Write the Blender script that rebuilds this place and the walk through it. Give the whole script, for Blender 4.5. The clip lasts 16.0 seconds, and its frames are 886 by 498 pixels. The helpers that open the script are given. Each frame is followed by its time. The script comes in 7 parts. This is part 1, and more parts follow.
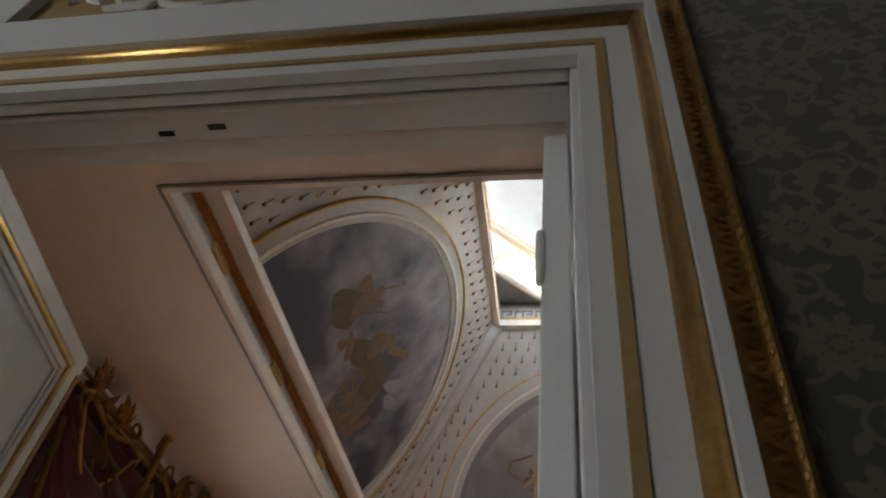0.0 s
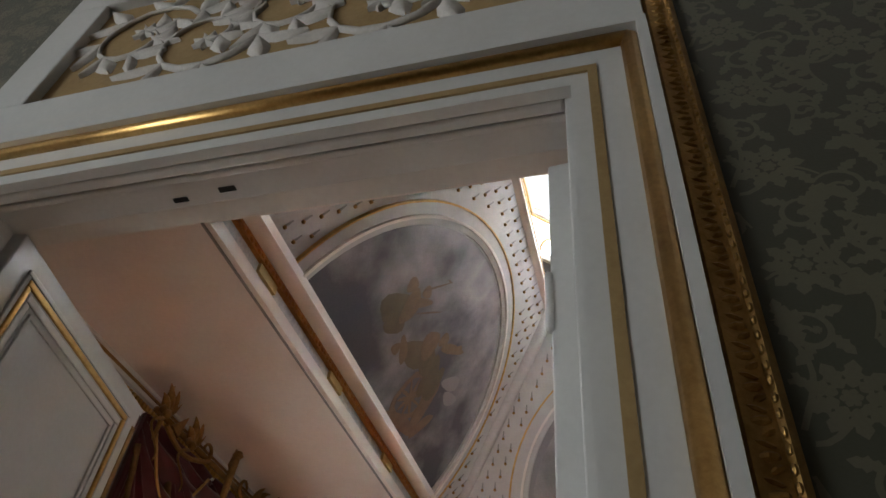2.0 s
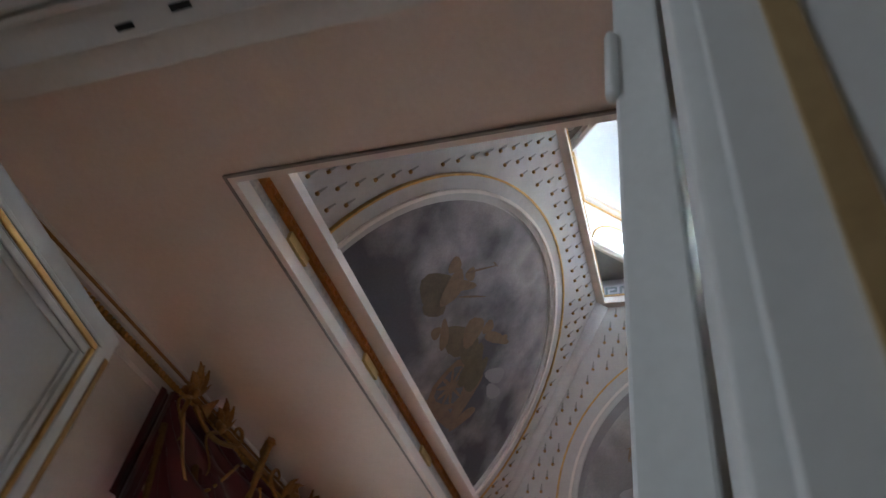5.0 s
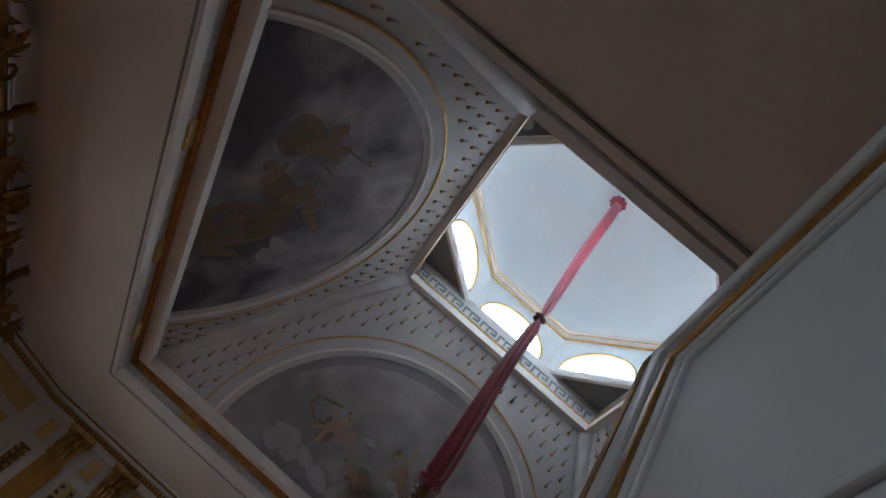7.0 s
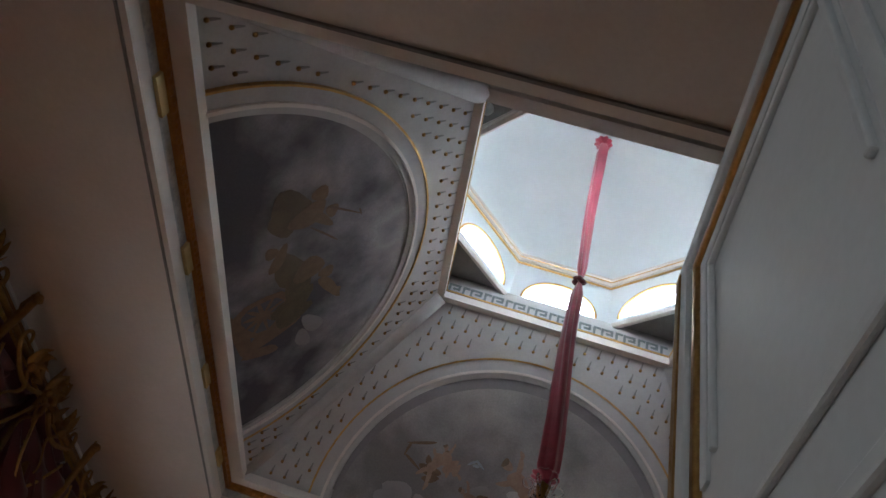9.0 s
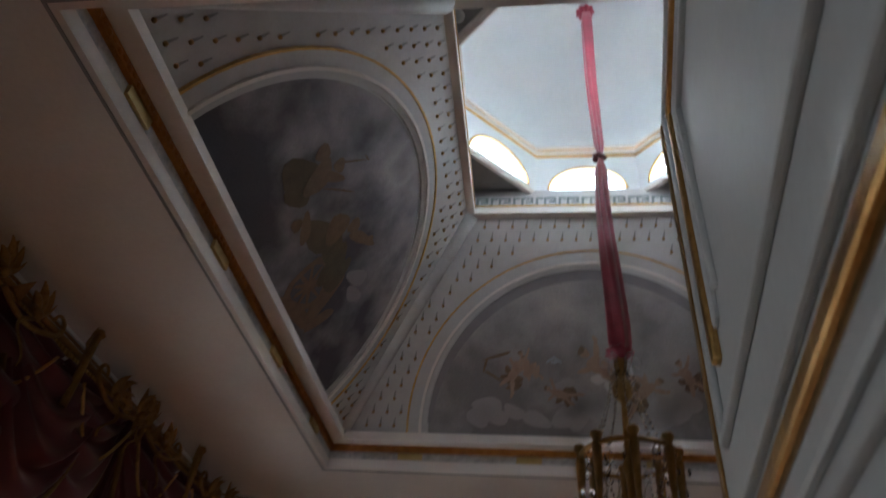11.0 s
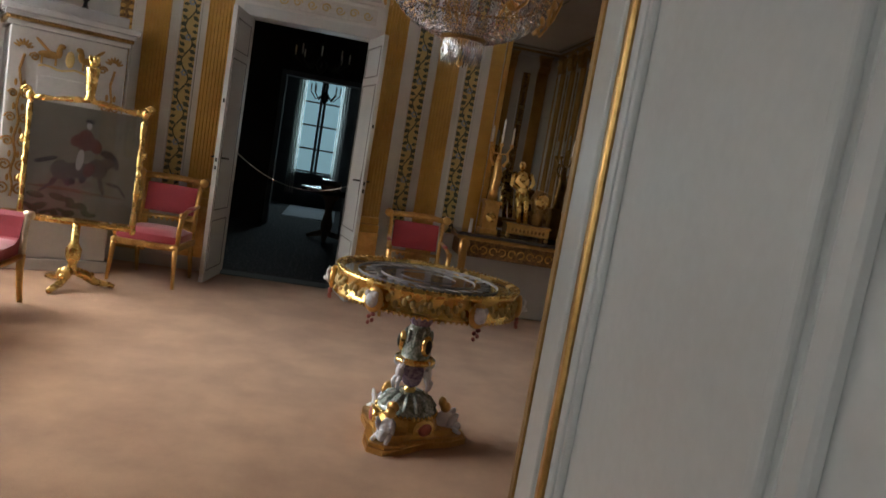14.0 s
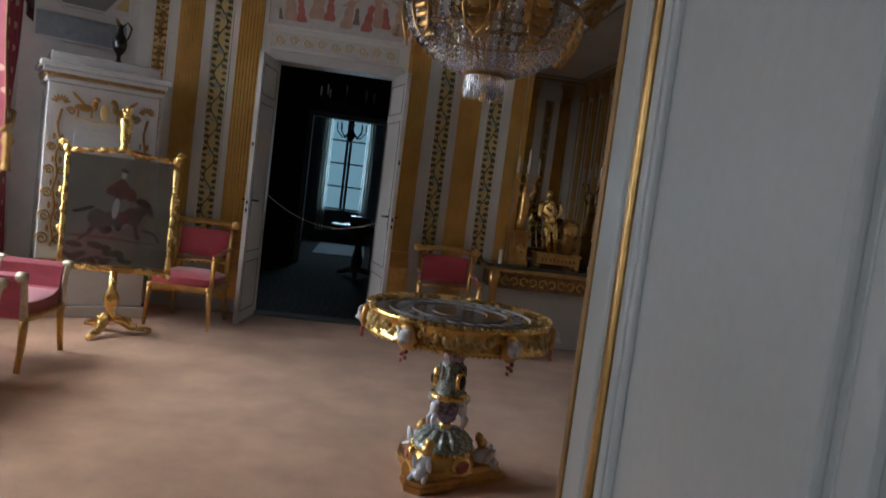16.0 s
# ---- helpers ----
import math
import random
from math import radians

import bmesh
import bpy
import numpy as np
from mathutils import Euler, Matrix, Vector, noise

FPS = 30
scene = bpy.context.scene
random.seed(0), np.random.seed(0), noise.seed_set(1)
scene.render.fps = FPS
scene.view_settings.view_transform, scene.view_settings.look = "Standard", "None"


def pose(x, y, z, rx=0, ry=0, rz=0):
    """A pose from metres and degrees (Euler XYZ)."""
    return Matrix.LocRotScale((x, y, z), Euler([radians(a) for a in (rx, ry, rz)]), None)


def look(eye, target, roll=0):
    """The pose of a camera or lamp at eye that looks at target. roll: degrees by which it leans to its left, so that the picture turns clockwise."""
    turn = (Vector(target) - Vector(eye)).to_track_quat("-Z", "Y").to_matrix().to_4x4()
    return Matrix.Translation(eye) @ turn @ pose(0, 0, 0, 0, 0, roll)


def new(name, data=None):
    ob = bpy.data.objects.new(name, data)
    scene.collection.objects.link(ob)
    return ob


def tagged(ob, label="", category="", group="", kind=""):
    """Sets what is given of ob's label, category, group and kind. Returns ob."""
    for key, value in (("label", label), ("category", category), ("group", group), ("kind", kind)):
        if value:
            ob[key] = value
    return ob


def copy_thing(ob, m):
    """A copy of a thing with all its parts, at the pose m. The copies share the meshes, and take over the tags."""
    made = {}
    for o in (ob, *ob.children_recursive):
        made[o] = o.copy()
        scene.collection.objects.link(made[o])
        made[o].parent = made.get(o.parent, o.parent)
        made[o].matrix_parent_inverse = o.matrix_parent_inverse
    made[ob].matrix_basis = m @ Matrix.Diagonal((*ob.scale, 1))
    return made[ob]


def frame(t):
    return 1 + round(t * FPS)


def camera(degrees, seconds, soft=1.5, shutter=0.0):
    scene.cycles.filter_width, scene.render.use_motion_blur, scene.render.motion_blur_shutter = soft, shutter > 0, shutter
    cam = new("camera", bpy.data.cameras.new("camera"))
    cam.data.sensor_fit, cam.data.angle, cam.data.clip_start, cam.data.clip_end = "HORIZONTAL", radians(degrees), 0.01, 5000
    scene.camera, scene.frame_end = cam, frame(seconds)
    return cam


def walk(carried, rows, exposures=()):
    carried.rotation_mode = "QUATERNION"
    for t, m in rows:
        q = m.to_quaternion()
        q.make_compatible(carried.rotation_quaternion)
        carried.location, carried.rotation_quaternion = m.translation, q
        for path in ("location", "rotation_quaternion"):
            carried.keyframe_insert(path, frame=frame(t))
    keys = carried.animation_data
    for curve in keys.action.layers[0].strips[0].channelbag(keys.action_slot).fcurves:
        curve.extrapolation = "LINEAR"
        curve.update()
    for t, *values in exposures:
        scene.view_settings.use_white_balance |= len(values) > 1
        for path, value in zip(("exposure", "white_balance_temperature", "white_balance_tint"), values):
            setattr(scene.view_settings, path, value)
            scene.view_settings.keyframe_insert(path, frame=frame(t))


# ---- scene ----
# ---- camera ----
cam = camera(64.45, 16.0, 1.5, 0.4)
PATH = [
    (0, (0.025, 0.539, 1.563), (-0.325, 1.898, 2.988), 9.2),
    (0.5, (0.032, 0.561, 1.574), (-0.440, 1.976, 2.906), 9.8),
    (1, (0.057, 0.547, 1.601), (-0.437, 1.971, 2.916), 8.4),
    (1.5, (0.074, 0.510, 1.634), (-0.408, 1.907, 2.981), 7.1),
    (2, (0.090, 0.488, 1.638), (-0.402, 1.848, 3.019), 7.0),
    (2.5, (0.109, 0.482, 1.631), (-0.438, 1.921, 2.907), 2.9),
    (3, (0.134, 0.482, 1.632), (-0.443, 1.975, 2.830), -1.5),
    (3.5, (0.134, 0.487, 1.626), (-0.465, 1.943, 2.859), -0.7),
    (3.7, (0.118, 0.492, 1.640), (-0.520, 1.925, 2.882), 1.0),
    (5.8, (-0.141, 1.066, 1.710), (-0.580, 2.366, 3.166), 21.9),
    (6, (-0.187, 1.066, 1.673), (-0.519, 2.380, 3.144), 23.6),
    (6.5, (-0.188, 1.219, 1.760), (-0.357, 2.580, 3.216), 34.3),
    (7, (-0.173, 1.277, 1.793), (-0.311, 2.660, 3.231), 45.0),
    (7.5, (-0.145, 1.319, 1.798), (-0.234, 2.838, 3.096), 39.4),
    (8, (-0.140, 1.322, 1.792), (-0.184, 2.927, 2.985), 34.2),
    (8.5, (-0.152, 1.288, 1.806), (-0.345, 2.740, 3.167), 29.2),
    (8.7, (-0.155, 1.259, 1.793), (-0.366, 2.641, 3.224), 26.6),
    (10.8, (-0.107, 1.264, 1.817), (-0.350, 2.727, 3.158), 8.8),
    (11, (-0.100, 1.253, 1.799), (-0.367, 2.780, 3.062), 5.9),
    (11.5, (-0.083, 1.212, 1.771), (-0.427, 2.824, 2.904), 0.9),
    (12, (-0.069, 1.178, 1.746), (-0.443, 2.900, 2.693), 3.3),
    (12.5, (-0.127, 1.179, 1.706), (-0.321, 3.035, 2.424), 6.5),
    (13, (-0.193, 1.164, 1.640), (-0.196, 3.115, 2.080), 8.4),
    (13.5, (-0.205, 1.171, 1.541), (0.022, 3.158, 1.532), 8.5),
    (14, (-0.168, 1.206, 1.500), (0.158, 3.166, 1.269), 9.7),
    (14.5, (-0.178, 1.214, 1.491), (0.125, 3.172, 1.216), 9.8),
    (15, (-0.165, 1.209, 1.497), (0.126, 3.170, 1.235), 9.4),
    (15.5, (-0.168, 1.211, 1.498), (0.112, 3.175, 1.244), 8.7),
    (16, (-0.169, 1.205, 1.522), (0.062, 3.186, 1.365), 7.2),
]
EXPOSURES = [(0, 0.2, 6900, 10), (2.5, 0.8, 6500, 10), (3.7, 0.9, 6000, 10), (6, -0.5, 5900, 10), (7, -0.9, 5800, 10), (8, -0.85, 6000, 10), (8.7, -0.62, 6100, 10), (11, -0.75, 6100, 10), (11.5, -0.4, 6200, 10), (12, -0.05, 6500, 10), (13, 0.12, 6900, 10), (14.5, -0.1, 6750, 10), (16, -0.25, 6000, 10)]
walk(cam, [(t, look(eye, target, roll)) for t, eye, target, roll in PATH], EXPOSURES)


# the saloon is laid out on a plan of its own, a little larger in the world
SALOON = Matrix.Translation((0.02, -0.45, 0)) @ Matrix.Scale(1.055, 4)


# ---- light ----
world = bpy.data.worlds.new("sky")
scene.world = world
world.use_nodes = True
wn = world.node_tree
sky = wn.nodes.new("ShaderNodeTexSky")
sky.sky_type = "NISHITA"
sky.sun_disc = False
sky.sun_elevation = radians(38)
sky.sun_rotation = radians(250)
wn.nodes["Background"].inputs["Strength"].default_value = 0.06
wn.links.new(sky.outputs[0], wn.nodes["Background"].inputs["Color"])


def sun_lamp():
    d = bpy.data.lights.new("sun", "SUN")
    d.energy, d.angle, d.color = 0.8, radians(12), (1.0, 0.96, 0.9)
    new("sun", d).matrix_world = look((-20, 8, 16), (0, 5, 0))


def window_light(name, eye, target, sx, sy, watts, color, spread=180):
    d = bpy.data.lights.new(name, "AREA")
    d.shape, d.size, d.size_y, d.energy, d.color = "RECTANGLE", sx, sy, watts, color
    d.spread = radians(spread)
    new(name, d).matrix_world = look(SALOON @ Vector(eye), SALOON @ Vector(target))


sun_lamp()
DAY = (0.93, 0.97, 1.0)
WIN_Y = (5.22, 7.05)
for wy in WIN_Y:
    window_light("window_daylight", (-3.86, wy, 2.25), (-1.0, wy - 1.2, 0.15), 1.15, 2.3, 85, DAY, 95)
window_light("window_daylight", (-3.9, -1.2, 2.0), (0, -1.2, 2.0), 1.4, 2.6, 27, (0.78, 0.92, 1.0))
window_light("window_daylight", (-0.72, 18.3, 1.9), (-0.72, 12, 1.9), 0.9, 2.0, 24, (0.62, 0.86, 1.0))


# ---- materials ----
def nodes_of(name):
    m = bpy.data.materials.new(name)
    m.use_nodes = True
    nt = m.node_tree
    return m, nt, nt.nodes["Principled BSDF"]


def add(nt, kind, **values):
    n = nt.nodes.new(kind)
    for k, v in values.items():
        n.inputs[k].default_value = v
    return n


def ramp(nt, src, stops):
    r = nt.nodes.new("ShaderNodeValToRGB")
    el = r.color_ramp.elements
    while len(el) < len(stops):
        el.new(0.5)
    for e, (p, c) in zip(el, stops):
        e.position, e.color = p, (*c, 1)
    nt.links.new(src, r.inputs[0])
    return r.outputs[0]


def surface(name, dark, light, rough=0.6, metal=0.0, scale=6.0, grain=80.0, bump=0.15, depth=0.004, lo=0.3, hi=0.7, sheen=0.0, coat=0.0, rise=0.12):
    """A mottled surface: broad stains, fine grain, and fine relief, in metres."""
    m, nt, b = nodes_of(name)
    co = nt.nodes.new("ShaderNodeTexCoord").outputs["Object"]
    big = add(nt, "ShaderNodeTexNoise", Scale=scale, Detail=5.0, Roughness=0.6)
    fine = add(nt, "ShaderNodeTexNoise", Scale=grain, Detail=4.0, Roughness=0.6)
    nt.links.new(co, big.inputs["Vector"])
    nt.links.new(co, fine.inputs["Vector"])
    mix = nt.nodes.new("ShaderNodeMath")
    mix.operation = "MULTIPLY_ADD"
    mix.inputs[1].default_value = 0.35
    nt.links.new(fine.outputs["Fac"], mix.inputs[0])
    half = nt.nodes.new("ShaderNodeMath")
    half.operation = "MULTIPLY_ADD"
    half.inputs[1].default_value, half.inputs[2].default_value = 0.65, 0.0
    nt.links.new(big.outputs["Fac"], half.inputs[0])
    nt.links.new(half.outputs[0], mix.inputs[2])
    nt.links.new(ramp(nt, mix.outputs[0], [(lo, dark), (hi, light)]), b.inputs["Base Color"])
    bp = add(nt, "ShaderNodeBump", Strength=bump, Distance=depth)
    nt.links.new(mix.outputs[0], bp.inputs["Height"])
    nt.links.new(bp.outputs[0], b.inputs["Normal"])
    rr = nt.nodes.new("ShaderNodeMapRange")
    rr.inputs["To Min"].default_value, rr.inputs["To Max"].default_value = max(0.01, rough - 0.1), min(1, rough + rise)
    nt.links.new(big.outputs["Fac"], rr.inputs["Value"])
    nt.links.new(rr.outputs[0], b.inputs["Roughness"])
    b.inputs["Metallic"].default_value = metal
    b.inputs["Sheen Weight"].default_value = sheen
    b.inputs["Coat Weight"].default_value = coat
    return m


WHITE = surface("white_paint", (0.58, 0.56, 0.53), (0.72, 0.70, 0.67), 0.42, scale=3, grain=60, bump=0.08)
DOORWHITE = surface("door_paint", (0.52, 0.52, 0.51), (0.62, 0.62, 0.61), 0.38, scale=2.5, grain=90, bump=0.1)
PLASTER = surface("ceiling_plaster", (0.66, 0.60, 0.56), (0.78, 0.73, 0.69), 0.8, scale=1.2, grain=40, bump=0.06)
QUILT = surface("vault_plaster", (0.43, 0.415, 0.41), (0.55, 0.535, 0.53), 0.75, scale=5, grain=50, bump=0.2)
DOME = surface("dome_plaster", (0.75, 0.785, 0.80), (0.83, 0.86, 0.875), 0.7, scale=2, grain=30, bump=0.05)
GILT = surface("gilding", (0.40, 0.21, 0.06), (0.80, 0.52, 0.20), 0.33, 1.0, scale=9, grain=120, bump=0.3)
GILTBRIGHT = surface("bright_gilding", (0.60, 0.38, 0.10), (0.95, 0.70, 0.28), 0.26, 1.0, scale=14, grain=160, bump=0.35)
OLDGILT = surface("worn_gilding", (0.19, 0.098, 0.028), (0.44, 0.26, 0.09), 0.5, 0.75, scale=20, grain=140, bump=0.5, depth=0.006)
FRAMEGILT = surface("rubbed_leaf_gilding", (0.30, 0.16, 0.045), (0.62, 0.38, 0.13), 0.42, 0.75, scale=24, grain=140, bump=0.5, depth=0.006)
FRIEZEGILT = surface("orange_gilding", (0.34, 0.13, 0.03), (0.62, 0.30, 0.08), 0.42, 0.8, scale=16, grain=120, bump=0.4)
OCHRE = surface("gilded_ochre", (0.46, 0.25, 0.06), (0.72, 0.44, 0.13), 0.36, 0.65, scale=4, grain=90, bump=0.15)
BROWNGILT = surface("brown_ornament", (0.10, 0.05, 0.02), (0.34, 0.19, 0.06), 0.55, 0.3, scale=40, grain=120, bump=0.5, lo=0.42, hi=0.6)
GROUND = surface("cream_ornament_ground", (0.50, 0.36, 0.13), (0.66, 0.50, 0.24), 0.6, 0.25, scale=8, grain=100)
OVERGROUND = surface("dull_gilt_ground", (0.28, 0.18, 0.075), (0.43, 0.30, 0.14), 0.6, 0.3, scale=8, grain=100)
LEAFGREEN = surface("painted_leaf", (0.05, 0.055, 0.03), (0.11, 0.12, 0.07), 0.7, scale=20, grain=90)
BLUEGREY = surface("painted_blue_grey", (0.22, 0.25, 0.29), (0.36, 0.40, 0.44), 0.7, scale=15, grain=70)
REDPAINT = surface("painted_red", (0.32, 0.07, 0.05), (0.48, 0.16, 0.12), 0.7, scale=15, grain=70)
FLESH = surface("painted_rose", (0.36, 0.22, 0.15), (0.52, 0.36, 0.27), 0.75, scale=12, grain=70)
UMBER = surface("painted_umber", (0.13, 0.085, 0.055), (0.26, 0.18, 0.12), 0.75, scale=12, grain=70)
PALEPAINT = surface("painted_pale", (0.42, 0.40, 0.40), (0.58, 0.55, 0.54), 0.75, scale=12, grain=60)
MARBLEFRIEZE = surface("painted_marble", (0.30, 0.31, 0.32), (0.55, 0.55, 0.53), 0.55, scale=14, grain=60, lo=0.35, hi=0.6)
STUCCO = surface("white_stucco_relief", (0.50, 0.47, 0.44), (0.64, 0.61, 0.58), 0.6, scale=30, grain=120, bump=0.4)
CARPET = surface("tan_carpet", (0.31, 0.155, 0.078), (0.45, 0.25, 0.135), 0.95, scale=2.6, grain=170, bump=0.35, sheen=0.25, lo=0.38, hi=0.62)
DARKCARPET = surface("dark_patterned_carpet", (0.016, 0.016, 0.018), (0.20, 0.205, 0.21), 0.95, scale=26, grain=60, lo=0.5, hi=0.66)
# near-black and grey put the far rooms' gloom into the wall colours
DARKWALL = surface("gloom_dark_wall", (0.018, 0.014, 0.013), (0.035, 0.028, 0.025), 0.85, scale=10, grain=60)
GREYWALL = surface("gloom_grey", (0.10, 0.11, 0.12), (0.16, 0.17, 0.18), 0.8, scale=3, grain=40)
PARQUET = surface("oak_parquet", (0.16, 0.09, 0.045), (0.27, 0.16, 0.085), 0.4, scale=5, grain=60)
REDCLOTH = surface("crimson_silk", (0.055, 0.004, 0.008), (0.125, 0.009, 0.017), 0.38, scale=5, grain=140, bump=0.2, sheen=0.15)
SEATRED = surface("crimson_upholstery", (0.30, 0.020, 0.036), (0.45, 0.045, 0.07), 0.7, scale=4, grain=150, bump=0.25, sheen=0.5)
RIBBONRED = surface("ribbon_silk", (0.20, 0.006, 0.022), (0.38, 0.024, 0.06), 0.5, scale=12, grain=90, sheen=0.4)
PORCELAIN = surface("white_porcelain", (0.62, 0.62, 0.68), (0.80, 0.80, 0.83), 0.15, scale=25, grain=60, bump=0.05, coat=0.6)
GREENPORC = surface("grey_green_porcelain", (0.13, 0.17, 0.15), (0.42, 0.46, 0.43), 0.2, scale=45, grain=90, coat=0.5, lo=0.4, hi=0.6)
VIOLETPORC = surface("violet_porcelain", (0.12, 0.07, 0.17), (0.40, 0.33, 0.45), 0.2, scale=50, grain=90, coat=0.5, lo=0.4, hi=0.6)
TABLETOP = surface("painted_porcelain_top", (0.035, 0.028, 0.03), (0.19, 0.16, 0.17), 0.12, scale=16, grain=50, bump=0.02, coat=0.8, lo=0.4, hi=0.62)
STONE = surface("dark_marble_slab", (0.03, 0.025, 0.022), (0.09, 0.075, 0.065), 0.15, scale=12, grain=40, bump=0.02, coat=0.5)
BLACKVASE = surface("black_glaze", (0.008, 0.009, 0.014), (0.02, 0.022, 0.03), 0.12, scale=10, grain=40, bump=0.02, coat=0.6)
TILEWHITE = surface("white_stove_glaze", (0.44, 0.43, 0.43), (0.54, 0.53, 0.53), 0.18, scale=3, grain=30, bump=0.03, coat=0.4)
TAPESTRY = surface("embroidered_landscape", (0.14, 0.125, 0.10), (0.29, 0.27, 0.23), 0.55, scale=5, grain=200, bump=0.1)
CANDLE = surface("candle_wax", (0.72, 0.68, 0.60), (0.80, 0.77, 0.70), 0.45, scale=10, grain=40)
IRON = surface("dark_bronze", (0.02, 0.018, 0.015), (0.06, 0.05, 0.04), 0.4, 0.7, scale=20, grain=80)
ROPE = surface("white_cord", (0.60, 0.57, 0.52), (0.74, 0.71, 0.66), 0.8, scale=60, grain=200)
GREYRECESS = surface("paint_and_shade_grey", (0.20, 0.195, 0.19), (0.30, 0.29, 0.285), 0.7, scale=5, grain=60)
KEYGREEN = surface("key_paint", (0.14, 0.16, 0.16), (0.22, 0.25, 0.25), 0.7, scale=10, grain=60)
BLACKGAP = surface("dark_iron_lock", (0.012, 0.012, 0.012), (0.03, 0.03, 0.03), 0.5, 0.5)


def fresco(name, storm, mid, pale, turn):
    """A sky of drifting painted clouds, darker storm cloud low down."""
    m, nt, b = nodes_of(name)
    co = nt.nodes.new("ShaderNodeTexCoord").outputs["Object"]
    mp = nt.nodes.new("ShaderNodeMapping")
    mp.inputs["Location"].default_value = (turn, 0.7, -turn)
    nt.links.new(co, mp.inputs["Vector"])
    n1 = add(nt, "ShaderNodeTexNoise", Scale=1.7, Detail=4.5, Roughness=0.5, Distortion=0.15)
    n2 = add(nt, "ShaderNodeTexNoise", Scale=70.0, Detail=3.0)
    n3 = add(nt, "ShaderNodeTexNoise", Scale=5.5, Detail=6.0, Roughness=0.6)
    for n in (n1, n2, n3):
        nt.links.new(mp.outputs[0], n.inputs["Vector"])
    sep = nt.nodes.new("ShaderNodeSeparateXYZ")
    nt.links.new(co, sep.inputs[0])
    rise = nt.nodes.new("ShaderNodeMapRange")
    rise.inputs["From Min"].default_value, rise.inputs["From Max"].default_value = 4.5, 5.5
    rise.inputs["To Min"].default_value, rise.inputs["To Max"].default_value = -0.16, 0.10
    nt.links.new(sep.outputs[2], rise.inputs["Value"])
    a1 = nt.nodes.new("ShaderNodeMath")
    a1.operation = "ADD"
    nt.links.new(n1.outputs["Fac"], a1.inputs[0])
    nt.links.new(rise.outputs[0], a1.inputs[1])
    a2 = nt.nodes.new("ShaderNodeMath")
    a2.operation = "MULTIPLY_ADD"
    a2.inputs[1].default_value = 0.12
    nt.links.new(n3.outputs["Fac"], a2.inputs[0])
    nt.links.new(a1.outputs[0], a2.inputs[2])
    c = ramp(nt, a2.outputs[0], [(0.42, storm), (0.55, mid), (0.70, pale), (0.86, mid)])
    mx = nt.nodes.new("ShaderNodeMix")
    mx.data_type, mx.blend_type = "RGBA", "OVERLAY"
    mx.inputs["Factor"].default_value = 0.22
    nt.links.new(c, mx.inputs[6])
    nt.links.new(n2.outputs["Fac"], mx.inputs[7])
    nt.links.new(mx.outputs[2], b.inputs["Base Color"])
    b.inputs["Roughness"].default_value = 0.8
    return m


def damask():
    """Olive green silk woven with paler flowers and thin winding stems."""
    m, nt, b = nodes_of("green_damask")
    co = nt.nodes.new("ShaderNodeTexCoord").outputs["Object"]
    warp = add(nt, "ShaderNodeTexNoise", Scale=22.0, Detail=2.0)
    nt.links.new(co, warp.inputs["Vector"])
    vm = nt.nodes.new("ShaderNodeVectorMath")
    vm.operation = "MULTIPLY_ADD"
    vm.inputs[1].default_value = (0.07, 0.07, 0.07)
    nt.links.new(warp.outputs["Color"], vm.inputs[0])
    nt.links.new(co, vm.inputs[2])
    v = nt.nodes.new("ShaderNodeTexVoronoi")
    v.inputs["Scale"].default_value = 13.0
    nt.links.new(vm.outputs[0], v.inputs["Vector"])
    petals = nt.nodes.new("ShaderNodeTexVoronoi")
    petals.feature = "DISTANCE_TO_EDGE"
    petals.inputs["Scale"].default_value = 62.0
    nt.links.new(vm.outputs[0], petals.inputs["Vector"])
    flower = ramp(nt, v.outputs["Distance"], [(0.38, (1, 1, 1)), (0.46, (0, 0, 0))])
    vein = ramp(nt, petals.outputs["Distance"], [(0.03, (0, 0, 0)), (0.09, (1, 1, 1))])
    bloom = nt.nodes.new("ShaderNodeMath")
    bloom.operation = "MULTIPLY"
    nt.links.new(flower, bloom.inputs[0])
    nt.links.new(vein, bloom.inputs[1])
    stem = add(nt, "ShaderNodeTexNoise", Scale=27.0, Detail=1.0, Distortion=1.6)
    nt.links.new(co, stem.inputs["Vector"])
    vine = ramp(nt, stem.outputs["Fac"], [(0.46, (0, 0, 0)), (0.48, (0.8, 0.8, 0.8)), (0.51, (0.8, 0.8, 0.8)), (0.53, (0, 0, 0))])
    both = nt.nodes.new("ShaderNodeMath")
    both.operation = "MAXIMUM"
    nt.links.new(bloom.outputs[0], both.inputs[0])
    nt.links.new(vine, both.inputs[1])
    thread = add(nt, "ShaderNodeTexNoise", Scale=260.0, Detail=2.0)
    nt.links.new(co, thread.inputs["Vector"])
    sm = nt.nodes.new("ShaderNodeMath")
    sm.operation = "MULTIPLY_ADD"
    sm.inputs[1].default_value = 0.7
    nt.links.new(both.outputs[0], sm.inputs[0])
    nt.links.new(thread.outputs["Fac"], sm.inputs[2])
    c = ramp(nt, sm.outputs[0], [(0.35, (0.032, 0.034, 0.019)), (0.62, (0.046, 0.045, 0.025)), (1.0, (0.125, 0.112, 0.068))])
    nt.links.new(c, b.inputs["Base Color"])
    bp = add(nt, "ShaderNodeBump", Strength=0.2, Distance=0.002)
    nt.links.new(sm.outputs[0], bp.inputs["Height"])
    nt.links.new(bp.outputs[0], b.inputs["Normal"])
    b.inputs["Roughness"].default_value = 0.6
    b.inputs["Sheen Weight"].default_value = 0.2
    return m


